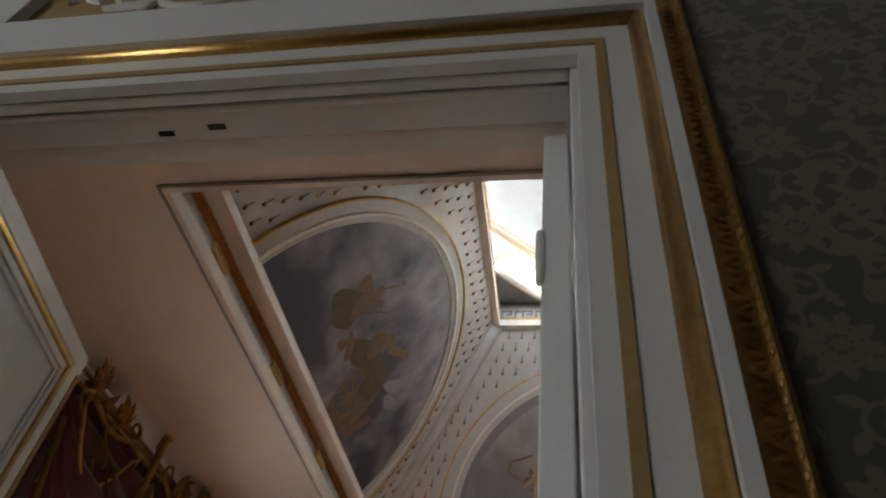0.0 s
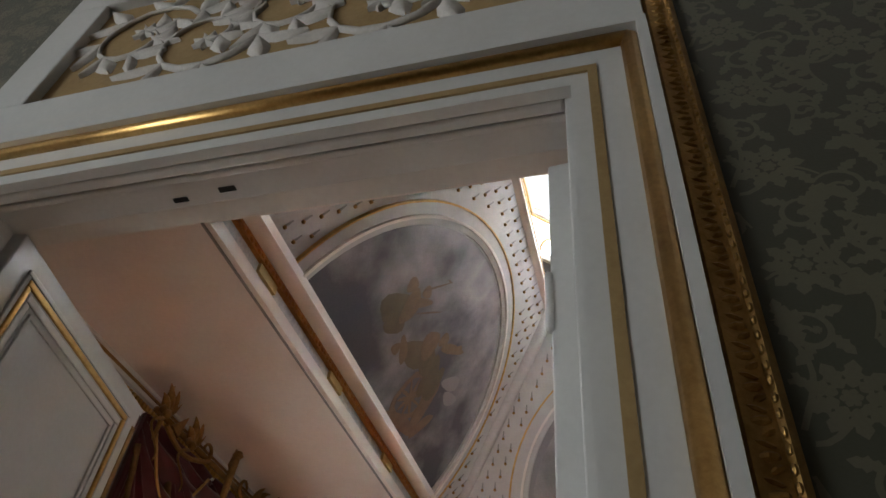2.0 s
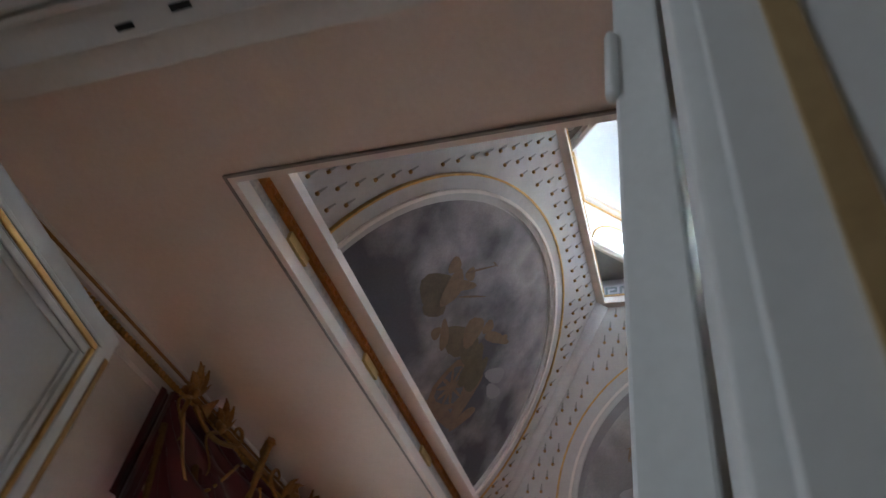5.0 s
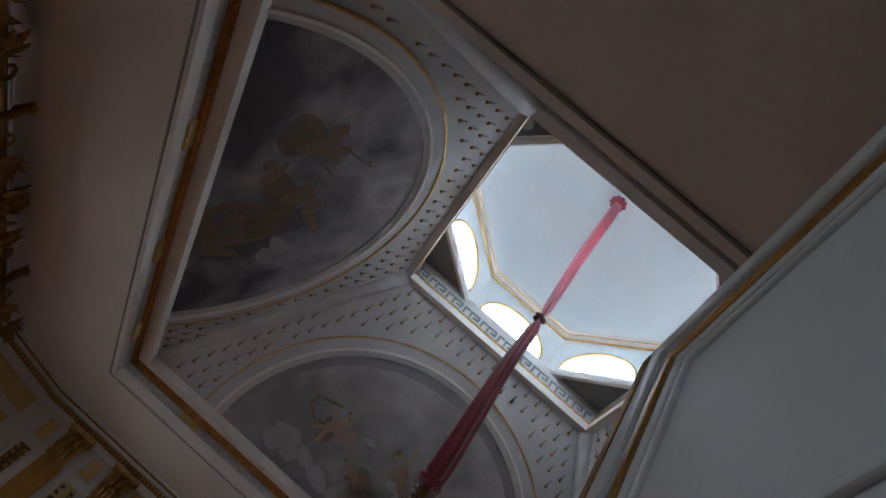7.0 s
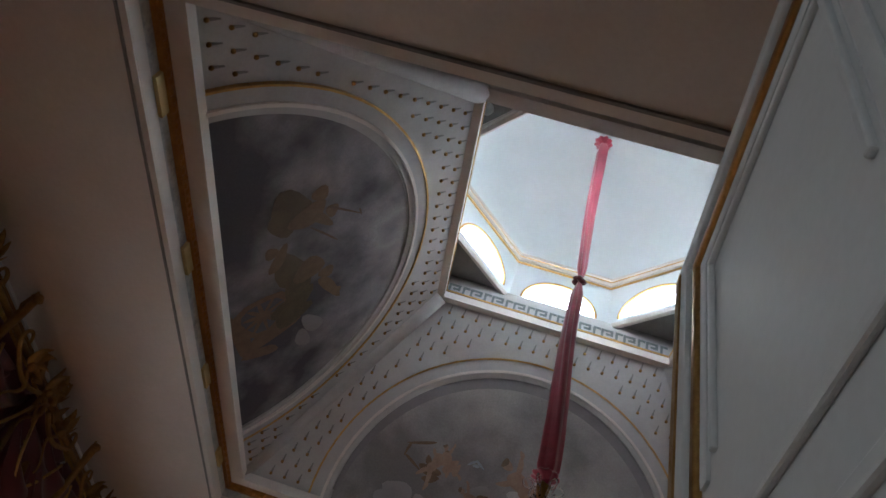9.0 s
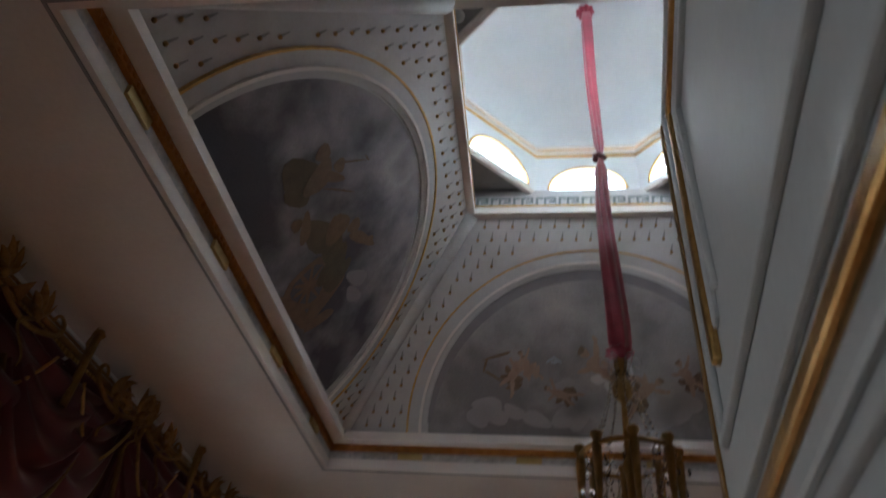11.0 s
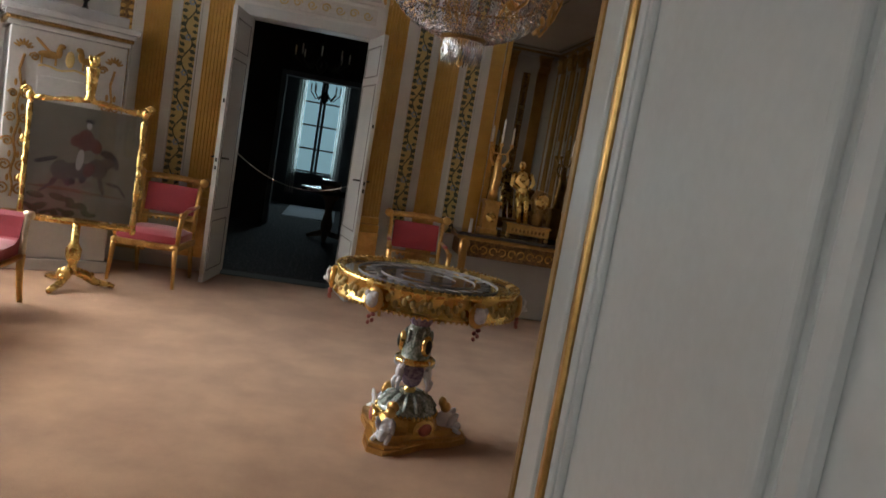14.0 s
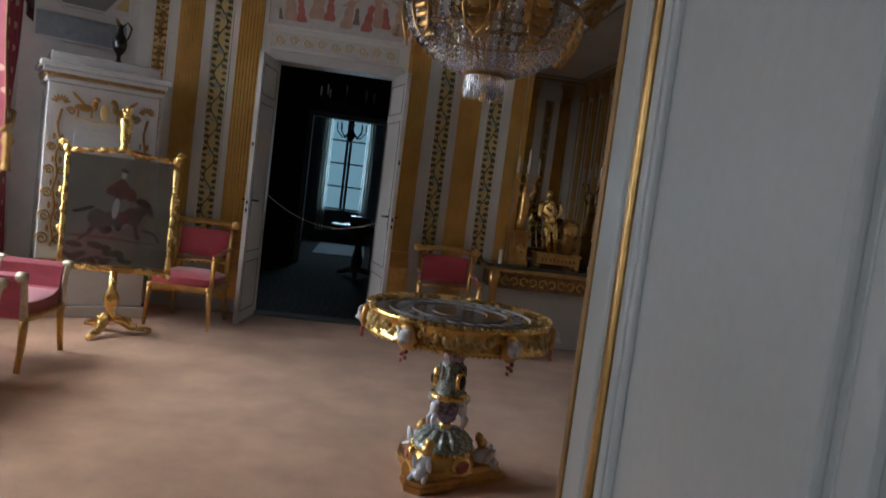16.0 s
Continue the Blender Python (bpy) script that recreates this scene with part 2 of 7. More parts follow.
def dotted_silk():
    m, nt, b = nodes_of("dotted_crimson_silk")
    co = nt.nodes.new("ShaderNodeTexCoord").outputs["Object"]
    mp = nt.nodes.new("ShaderNodeMapping")
    mp.inputs["Scale"].default_value = (0.0, 7.0, 5.5)
    nt.links.new(co, mp.inputs["Vector"])
    v = nt.nodes.new("ShaderNodeTexVoronoi")
    v.inputs["Scale"].default_value, v.inputs["Randomness"].default_value = 1.0, 0.0
    nt.links.new(mp.outputs[0], v.inputs["Vector"])
    c = ramp(nt, v.outputs["Distance"], [(0.15, (0.46, 0.24, 0.17)), (0.20, (0.22, 0.009, 0.028))])
    nt.links.new(c, b.inputs["Base Color"])
    b.inputs["Roughness"].default_value = 0.55
    b.inputs["Sheen Weight"].default_value = 0.2
    b.inputs["Transmission Weight"].default_value = 0.0
    return m


def glassy(name, color, rough, ior=1.5):
    m, nt, b = nodes_of(name)
    b.inputs["Base Color"].default_value = (*color, 1)
    b.inputs["Roughness"].default_value = rough
    b.inputs["Transmission Weight"].default_value = 1.0
    b.inputs["IOR"].default_value = ior
    return m


def sheer_cloth():
    m, nt, b = nodes_of("white_sheer")
    tr = nt.nodes.new("ShaderNodeBsdfTranslucent")
    tp = nt.nodes.new("ShaderNodeBsdfTransparent")
    tr.inputs["Color"].default_value = (0.9, 0.9, 0.86, 1)
    mx = nt.nodes.new("ShaderNodeMixShader")
    mx.inputs["Fac"].default_value = 0.7
    nt.links.new(tr.outputs[0], mx.inputs[1])
    nt.links.new(tp.outputs[0], mx.inputs[2])
    nt.links.new(mx.outputs[0], nt.nodes["Material Output"].inputs["Surface"])
    return m


def glow(name, color, strength):
    m, nt, b = nodes_of(name)
    b.inputs["Base Color"].default_value = (*color, 1)
    b.inputs["Emission Color"].default_value = (*color, 1)
    b.inputs["Emission Strength"].default_value = strength
    return m


FRESCO = fresco("stormy_fresco", (0.075, 0.070, 0.082), (0.20, 0.185, 0.20), (0.36, 0.335, 0.335), 0.3)
FRESCOPALE = fresco("pale_fresco", (0.20, 0.185, 0.185), (0.29, 0.27, 0.265), (0.38, 0.35, 0.335), 2.6)
SILK = surface("olive_silk", (0.036, 0.037, 0.021), (0.050, 0.050, 0.030), 0.6, scale=4, grain=260, bump=0.25, sheen=0.2)
DAMASK, DOTSILK, SHEER = damask(), dotted_silk(), sheer_cloth()
CRYSTAL = glassy("cut_crystal", (0.95, 0.95, 0.96), 0.02, 1.55)
PANE = glassy("window_glass", (0.97, 0.98, 0.98), 0.0, 1.45)
SKYGLOW = glow("overcast_sky", (0.88, 0.96, 1.0), 27.0)
MIRROR = surface("old_mirror_silver", (0.42, 0.40, 0.36), (0.48, 0.46, 0.42), 0.0, 1.0, scale=3, grain=20, bump=0.0, rise=0.03)


# ---- mesh helpers ----
def bmnew():
    return bmesh.new()


def part(name, bm, mat, parent=None, label="", smooth=False, kind=""):
    me = bpy.data.meshes.new(name)
    bmesh.ops.recalc_face_normals(bm, faces=bm.faces)
    bm.to_mesh(me)
    bm.free()
    if smooth:
        for p in me.polygons:
            p.use_smooth = True
    me.materials.append(mat)
    ob = new(name, me)
    if parent:
        ob.parent = parent
    return tagged(ob, label, "", "", kind)


def thing(name, label, category, m=None, group=""):
    ob = new(name)
    ob.empty_display_size = 0.1
    ob.matrix_world = m or Matrix()
    return tagged(ob, label, category, group)


def setting(name, bm, mat, label="", smooth=False, category=""):
    return tagged(part(name, bm, mat, None, label, smooth), "", category, "", "structure")


def box(bm, x0, x1, y0, y1, z0, z1, bevel=0.0, m=None):
    vs = [bm.verts.new((x, y, z)) for z in (z0, z1) for x, y in ((x0, y0), (x1, y0), (x1, y1), (x0, y1))]
    fs = [bm.faces.new([vs[i] for i in f]) for f in ((0, 3, 2, 1), (4, 5, 6, 7), (0, 1, 5, 4), (1, 2, 6, 5), (2, 3, 7, 6), (3, 0, 4, 7))]
    if bevel:
        es = {e for f in fs for e in f.edges}
        r = bmesh.ops.bevel(bm, geom=list(es), offset=bevel, segments=2, affect="EDGES", profile=0.5)
        vs = list({v for f in r["faces"] for v in f.verts} | {v for v in vs if v.is_valid})
    if m:
        bmesh.ops.transform(bm, matrix=m, verts=[v for v in vs if v.is_valid])
    return vs


def lathe(bm, prof, seg=16, m=None, squash=1.0):
    """Turns a profile of (radius, height) round z."""
    rings = []
    for r, z in prof:
        rings.append([bm.verts.new((r * math.cos(2 * math.pi * k / seg), squash * r * math.sin(2 * math.pi * k / seg), z)) for k in range(seg)])
    for a, b in zip(rings, rings[1:]):
        for k in range(seg):
            bm.faces.new((a[k], a[(k + 1) % seg], b[(k + 1) % seg], b[k]))
    bm.faces.new(rings[0][::-1])
    bm.faces.new(rings[-1])
    if m:
        bmesh.ops.transform(bm, matrix=m, verts=[v for r in rings for v in r])


def blob(bm, p, r, seg=8, m=None):
    """An ellipsoid at p with radii r."""
    r = r if isinstance(r, tuple) else (r, r, r)
    mm = Matrix.LocRotScale(p, m, r)
    bmesh.ops.create_uvsphere(bm, u_segments=seg, v_segments=max(4, seg // 2 + 1), radius=1, matrix=mm)


def tube(bm, pts, r, seg=8, flat=1.0, closed=False):
    """A rod along points; r a number or one radius a point."""
    pts = [Vector(p) for p in pts]
    rs = r if isinstance(r, (list, tuple)) else [r] * len(pts)
    rings = []
    n = len(pts)
    side = None
    for i, p in enumerate(pts):
        a = pts[(i - 1) % n] if (i or closed) else p
        b = pts[(i + 1) % n] if (i < n - 1 or closed) else p
        d = (b - a).normalized()
        if side is None:
            side = d.orthogonal().normalized()
        side = (side - d * side.dot(d)).normalized()
        up = d.cross(side)
        rings.append([bm.verts.new(p + rs[i] * (math.cos(2 * math.pi * k / seg) * side + flat * math.sin(2 * math.pi * k / seg) * up)) for k in range(seg)])
    pairs = list(zip(rings, rings[1:])) + ([(rings[-1], rings[0])] if closed else [])
    for a, b in pairs:
        for k in range(seg):
            bm.faces.new((a[k], a[(k + 1) % seg], b[(k + 1) % seg], b[k]))
    if not closed:
        bm.faces.new(rings[0][::-1])
        bm.faces.new(rings[-1])


def slab(bm, pts, d):
    """A flat polygon pushed out by the vector d."""
    d = Vector(d)
    a = [bm.verts.new(Vector(p)) for p in pts]
    b = [bm.verts.new(Vector(p) + d) for p in pts]
    n = len(a)
    bm.faces.new(a[::-1])
    bm.faces.new(b)
    for k in range(n):
        bm.faces.new((a[k], a[(k + 1) % n], b[(k + 1) % n], b[k]))


def sheet(bm, fn, nu, nv):
    """A grid of fn(u, v), u and v from 0 to 1."""
    g = [[bm.verts.new(fn(i / nu, j / nv)) for i in range(nu + 1)] for j in range(nv + 1)]
    for j in range(nv):
        for i in range(nu):
            bm.faces.new((g[j][i], g[j][i + 1], g[j + 1][i + 1], g[j + 1][i]))


def wall_box(name, x0, x1, y0, y1, z0, z1, mat, label="", **kw):
    b = bmnew()
    box(b, x0, x1, y0, y1, z0, z1)
    return setting(name, b, mat, label, **kw)


# ---- the gold saloon: shell ----
XW, XE, YN, YS, YO = -3.36, 3.94, 8.72, 1.63, 1.456
ZC, CX, CY = 4.085, 0.35, 5.25
OX, OY = 2.337, 2.275          # half sizes of the opening in the ceiling
NDL, NDR, NDZ = -1.185, -0.045, 2.52   # north doorway
SDL, SDR, SDZ = -1.10, 0.045, 2.535   # south doorway

wall_box("floor", XW - 0.4, XE + 0.3, YO, YN + 0.22, -0.06, 0.0, CARPET, "plain tan wool carpet laid wall to wall", category="floor")

b = bmnew()
box(b, NDR, XE + 0.2, YN, YN + 0.22, 0, 4.3)
box(b, -2.52, NDL, YN, YN + 0.22, 0, 4.3)
box(b, NDL, NDR, YN, YN + 0.22, NDZ, 4.3)
wall_north = setting("wall_north", b, WHITE, "white panelled wall with gilded pilasters")
wall_box("wall_east", XE, XE + 0.2, YO, YN, 0, 4.3, WHITE, "white wall with gilded strips")
# window wall, with three deep openings
b = bmnew()
ys = [YS]
for wy in WIN_Y:
    ys += [wy - 0.6, wy + 0.6]
ys.append(8.57)
for k in range(0, len(ys), 2):
    box(b, XW - 0.3, XW, ys[k], ys[k + 1], 0, 4.3)
for wy in WIN_Y:
    box(b, XW - 0.3, XW, wy - 0.6, wy + 0.6, 0, 0.55)
    box(b, XW - 0.3, XW, wy - 0.6, wy + 0.6, 3.15, 4.3)
setting("wall_west", b, WHITE, "white wall with tall draped windows")
# chamfered corner behind the stove
CHA, CHB = Vector((XW, 8.29, 0)), Vector((-2.52, YN, 0))
cdir = (CHB - CHA).normalized()
cnor = Vector((cdir.y, -cdir.x, 0))
b = bmnew()
slab(b, [CHA, CHB, CHB - cnor * 0.2, CHA - cnor * 0.2 - cdir * 0.1], (0, 0, 4.3))
wall_corner = setting("wall_corner", b, WHITE, "white canted corner with a painted octagon")


def window(wy):
    w = thing("window", "tall white casement window with bright daylight behind", "window", Matrix.Translation((XW - 0.12, wy, 0.55)), "windows")
    w["kind"] = "structure"
    b = bmnew()
    for y in (-0.57, 0.57):
        box(b, -0.04, 0.04, y - 0.03, y + 0.03, 0, 2.6)
    box(b, -0.04, 0.04, -0.54, 0.54, 0, 0.06)
    box(b, -0.04, 0.04, -0.54, 0.54, 2.54, 2.6)
    box(b, -0.03, 0.03, -0.03, 0.03, 0.06, 2.54)
    for z in (0.65, 1.3, 1.9):
        box(b, -0.02, 0.02, -0.54, 0.54, z - 0.015, z + 0.015)
    part("window_frame", b, DOORWHITE, w)
    b = bmnew()
    box(b, 0.04, 0.2, -0.6, 0.6, -0.03, 0.0)
    part("window_sill", b, DOORWHITE, w)


for wy in WIN_Y:
    window(wy)

# ceiling border, with a grey shadow line round the opening
b = bmnew()
x0, x1, y0, y1 = CX - OX, CX + OX, CY - OY, CY + OY
box(b, XW - 0.3, x0, YO, YN + 0.2, ZC, ZC + 0.08)
box(b, x1, XE + 0.2, YO, YN + 0.2, ZC, ZC + 0.08)
box(b, x0, x1, YO, y0, ZC, ZC + 0.08)
box(b, x0, x1, y1, YN + 0.2, ZC, ZC + 0.08)
setting("ceiling", b, PLASTER, "flat pinkish white plaster ceiling border", category="ceiling")


def ring(name, off, wid, z0, z1, mat, label=""):
    """A rectangular moulding round the ceiling opening; off is how far outside its edge it starts."""
    a, c, d, e = x0 - off, x1 + off, y0 - off, y1 + off
    for q in ((a - wid, a, d - wid, e + wid), (c, c + wid, d - wid, e + wid), (a, c, d - wid, d), (a, c, e, e + wid)):
        b = bmnew()
        box(b, *q, z0, z1)
        setting(name, b, mat, label)


# grey strip puts the groove's shadow line into colour
ring("ceiling_moulding", 0.036, 0.014, ZC - 0.018, ZC, GREYRECESS, "thin grey strip drawn as a shadow line on the ceiling")
ring("ceiling_edge", 0.0, 0.034, ZC - 0.012, ZC - 0.001, PLASTER, "raised plaster edge of the ceiling opening")
ring("opening_frieze", 0.001, 0.05, ZC + 0.081, ZC + 0.150, MARBLEFRIEZE, "painted grey marble frieze")
ring("opening_gilt", -0.03, 0.075, ZC + 0.150, ZC + 0.205, FRIEZEGILT, "gilded leaf moulding round the vault")
b = bmnew()
for s in (-1, 1):
    for k in range(92):
        u = -1 + (k + 0.5) / 46
        q = Matrix.Rotation(0.5 * (-1) ** k, 3, "Y")
        blob(b, (CX + u * (OX - 0.05), CY + s * (OY - 0.031), ZC + 0.178 + 0.006 * (-1) ** k), (0.022, 0.010, 0.018), 6, q)
        q = Matrix.Rotation(0.5 * (-1) ** k, 3, "X")
        blob(b, (CX + s * (OX - 0.031), CY + u * (OY - 0.05), ZC + 0.178 + 0.006 * (-1) ** k), (0.010, 0.022, 0.018), 6, q)
tagged(setting("gilt_leaves", b, FRIEZEGILT, "row of carved gilt leaves round the vault", True), kind="stuff")
ring("opening_ledge", -0.14, 0.19, ZC + 0.205, ZC + 0.282, PLASTER, "white plaster ledge under the vault")
# yellow blocks in the frieze
for u in (-1.6, -0.55, 0.55, 1.6):
    for s in (-1, 1):
        b = bmnew()
        box(b, CX + u - 0.11, CX + u + 0.11, CY + s * OY - 0.004, CY + s * OY + 0.02, ZC + 0.085, ZC + 0.146)
        setting("frieze_panel", b, GROUND, "ochre painted block in the frieze")
        b = bmnew()
        box(b, CX + s * OX - 0.004, CX + s * OX + 0.02, CY + u * 1.05 - 0.11, CY + u * 1.05 + 0.11, ZC + 0.085, ZC + 0.146)
        setting("frieze_panel", b, GROUND, "ochre painted block in the frieze")

# ---- the vault ----
VZ0, VZ1, VH = ZC + 0.275, 6.00, 1.07
HX, HY = OX - 0.10, OY - 0.10


def vault_point(side, u, v, lift=0.0):
    """A place on a sloping side of the vault: u metres along, v from base to top, lift metres into the room."""
    hn, hx = (HY, HX) if side in "NS" else (HX, HY)
    d = hn + (VH - hn) * v
    z = VZ0 + (VZ1 - VZ0) * v
    n = Vector((VZ1 - VZ0, hn - VH)).normalized()
    if side == "S":
        # this side is coved: it rises steeply, then flattens towards the lantern
        lift -= 0.62 * max(0.0, math.sin(math.pi * v)) ** 0.35 * max(0.0, 1 - (u / half(side, v)) ** 8)
    d, z = d - n.x * lift, z - n.y * lift
    return {"N": Vector((CX + u, CY + d, z)), "S": Vector((CX - u, CY - d, z)),
            "W": Vector((CX - d, CY + u, z)), "E": Vector((CX + d, CY - u, z))}[side]


def half(side, v):
    hx = HX if side in "NS" else HY
    return hx + (VH - hx) * v


AB, AV = 1.64, 0.835     # outer half width and crown of the painted arch


def arch_uv(k, du=0.0, n=40):
    a = math.pi * k / n
    return -(AB - du) * math.cos(a), (AV - du * 0.47) * math.sin(a)


def vault_side(side):
    b = bmnew()
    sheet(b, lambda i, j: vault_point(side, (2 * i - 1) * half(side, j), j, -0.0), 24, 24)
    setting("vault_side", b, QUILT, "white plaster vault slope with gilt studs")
    n = 40
    b = bmnew()
    pts = [vault_point(side, *arch_uv(k, 0.20), 0.006) for k in range(n + 1)]
    c = b.verts.new(vault_point(side, 0, 0.0, 0.006))
    vs = [b.verts.new(p) for p in pts]
    for p, q in zip(vs, vs[1:]):
        b.faces.new((c, p, q))
    setting("lunette", b, FRESCO if side in "WS" else FRESCOPALE, "half-round fresco of a cloudy mauve sky")
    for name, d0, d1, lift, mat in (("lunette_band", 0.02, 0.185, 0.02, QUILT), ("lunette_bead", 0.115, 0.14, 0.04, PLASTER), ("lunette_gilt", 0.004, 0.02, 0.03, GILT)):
        b = bmnew()
        for k in range(n):
            q = [vault_point(side, *arch_uv(kk, d), l) for kk, d, l in ((k, d0, 0), (k + 1, d0, 0), (k + 1, d1, 0), (k, d1, 0), (k, d0, lift), (k + 1, d0, lift), (k + 1, d1, lift), (k, d1, lift))]
            v = [b.verts.new(p) for p in q]
            for f in ((4, 5, 6, 7), (0, 1, 5, 4), (2, 3, 7, 6)):
                b.faces.new([v[i] for i in f])
        bmesh.ops.remove_doubles(b, verts=b.verts, dist=0.0005)
        setting(name, b, mat, "curved moulding round the fresco")
    # studs with their painted pins, in staggered rows
    b, p = bmnew(), bmnew()
    for row in range(16):
        v = 0.04 + row * 0.060
        for c in range(-20, 21):
            u = c * 0.125 + (row % 2) * 0.0625
            if abs(u) > half(side, v) - 0.12 or v > 0.96:
                continue
            inside = (u / (AB + 0.05)) ** 2 + (v / (AV + 0.035)) ** 2
            if inside < 1 or side == "S":
                continue
            blob(b, vault_point(side, u, v, 0.010), 0.015, 6)
            slab(p, [vault_point(side, u - 0.010, v + 0.002, 0.003), vault_point(side, u + 0.010, v + 0.002, 0.003), vault_point(side, u + 0.014, v + 0.036, 0.003), vault_point(side, u + 0.006, v + 0.036, 0.003)], vault_point(side, 0, 0.5, 0.006) - vault_point(side, 0, 0.5, 0.003))
    if side == "S":
        b.free()
        p.free()
        return
    tagged(setting("vault_studs", b, OLDGILT, "rows of small gilt studs", True), kind="stuff")
    tagged(setting("vault_pins", p, GREYRECESS, "grey painted pins behind the studs"), kind="stuff")


for side in "NSEW":
    vault_side(side)
for sx in (-1, 1):
    for sy in (-1, 1):
        b = bmnew()
        f0, f1 = Vector((CX + sx * HX, CY + sy * HY, VZ0)), Vector((CX + sx * VH, CY + sy * VH, VZ1))
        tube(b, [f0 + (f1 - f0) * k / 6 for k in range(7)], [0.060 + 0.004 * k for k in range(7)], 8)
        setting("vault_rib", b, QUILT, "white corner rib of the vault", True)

# ---- the lantern ----
T8 = math.tan(math.pi / 8)
AP, OZ0, OZ1, OZ2 = 1.135, 6.31, 6.84, 7.46
def square_ring(name, h0, h1, z0, z1, mat, label):
    for q in ((-h1, -h0, -h1, h1), (h0, h1, -h1, h1), (-h0, h0, -h1, -h0), (-h0, h0, h0, h1)):
        b = bmnew()
        box(b, CX + q[0], CX + q[1], CY + q[2], CY + q[3], z0, z1)
        setting(name, b, mat, label)


square_ring("lantern_frame", VH - 0.045, VH + 0.06, VZ1 - 0.03, VZ1 + 0.045, PLASTER, "white square frame under the lantern")
square_ring("lantern_gilt", VH - 0.052, VH - 0.03, VZ1 + 0.046, VZ1 + 0.062, GILT, "thin gilt line round the lantern frame")
# the frieze's shade is put in by the greyer vault plaster
square_ring("key_frieze", VH, VH + 0.06, VZ1 + 0.046, OZ0 - 0.02, QUILT, "frieze greyed for its shade, with a painted key pattern")
# the key pattern, one bent bar after the other
b = bmnew()
S = 0.022
for side in range(4):
    turn = Matrix.Translation((CX, CY, 0)) @ Matrix.Rotation(side * math.pi / 2, 4, "Z")
    for k in range(10):
        u = -1.02 + k * 0.205
        for a0, a1, c0, c1 in ((0, 6, 0, 1), (0, 1, 0, 5), (0, 5, 4, 5), (4, 5, 2, 5), (2, 5, 2, 3), (6, 7, 0, 5), (7, 9, 4, 5)):
            box(b, u + a0 * S, u + a1 * S, VH - 0.004, VH + 0.004, VZ1 + 0.09 + c0 * S, VZ1 + 0.09 + c1 * S, 0, turn)
tagged(setting("key_pattern", b, KEYGREEN, "grey-green painted Greek key pattern"), kind="stuff")


def octagon(ap, z):
    r = ap / math.cos(math.pi / 8)
    return [Vector((CX + r * math.cos(math.pi / 8 + k * math.pi / 4), CY + r * math.sin(math.pi / 8 + k * math.pi / 4), z)) for k in range(8)]


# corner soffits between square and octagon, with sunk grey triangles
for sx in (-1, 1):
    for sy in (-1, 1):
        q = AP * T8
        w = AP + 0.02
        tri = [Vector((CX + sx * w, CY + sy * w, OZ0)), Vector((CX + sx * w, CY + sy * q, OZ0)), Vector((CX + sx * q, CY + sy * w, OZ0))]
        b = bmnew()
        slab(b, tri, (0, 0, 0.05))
        setting("lantern_soffit", b, GREYRECESS, "grey corner soffit of the lantern")
        mid = (tri[0] + tri[1] + tri[2]) / 3
        b = bmnew()
        rim = [p + (mid - p) * 0.12 - Vector((0, 0, 0.012)) for p in tri]
        tube(b, rim, 0.012, 6, closed=True)
        setting("soffit_moulding", b, PLASTER, "white moulding round the corner soffit")
b = bmnew()
bot = octagon(AP, OZ0 - 0.03)
tube(b, bot, 0.035, 6, closed=True)
setting("drum_base", b, PLASTER, "white base moulding of the lantern drum")
# drum walls, each pierced by a half-round window
lo, hi = octagon(AP, OZ0), octagon(AP, OZ1)
for k in range(8):
    p, q = lo[k], lo[(k + 1) % 8]
    e = (q - p)
    w = e.length
    e.normalize()
    out = Vector((e.y, -e.x, 0))
    r, zb, n = w * 0.38, 0.05, 16
    arc = [(w / 2 - r * math.cos(math.pi * i / n), zb + 0.8 * r * math.sin(math.pi * i / n)) for i in range(n + 1)]
    H = OZ1 - OZ0
    b = bmnew()
    for d in (0.0, 0.12):
        def at(u, z):
            return b.verts.new(p + e * u + Vector((0, 0, z)) + out * d)
        top = [at(u, H) for u, z in arc]
        cur = [at(u, z) for u, z in arc]
        for i in range(n):
            b.faces.new((cur[i], cur[i + 1], top[i + 1], top[i]))
        b.faces.new((at(0, 0), at(arc[0][0], 0), cur[0], top[0], at(0, H)))
        b.faces.new((at(arc[-1][0], 0), at(w, 0), at(w, H), top[-1], cur[-1]))
        b.faces.new((at(arc[0][0], 0), at(arc[-1][0], 0), cur[-1], cur[0]))
    for i in range(n):
        qd = [p + e * u + Vector((0, 0, z)) + out * d for (u, z), d in ((arc[i], 0), (arc[i + 1], 0), (arc[i + 1], 0.12), (arc[i], 0.12))]
        b.faces.new([b.verts.new(x) for x in qd])
    qd = [p + e * u + Vector((0, 0, zb)) + out * d for u, d in ((arc[0][0], 0), (arc[-1][0], 0), (arc[-1][0], 0.12), (arc[0][0], 0.12))]
    b.faces.new([b.verts.new(x) for x in qd])
    setting("lantern_wall", b, DOME, "white lantern wall pierced by a half-round window")
    b = bmnew()
    tube(b, [p + e * u + Vector((0, 0, z)) - out * 0.004 for u, z in arc], 0.012, 6)
    setting("lantern_arch", b, GILT, "thin gilt moulding round the arched window", True)
    b = bmnew()
    face = [p + e * u + Vector((0, 0, z)) + out * 0.10 for u, z in arc]
    slab(b, face, out * 0.008)
    pane = setting("lantern_pane", b, PANE, "clear glass of the half-round window")
    pane.visible_shadow = False
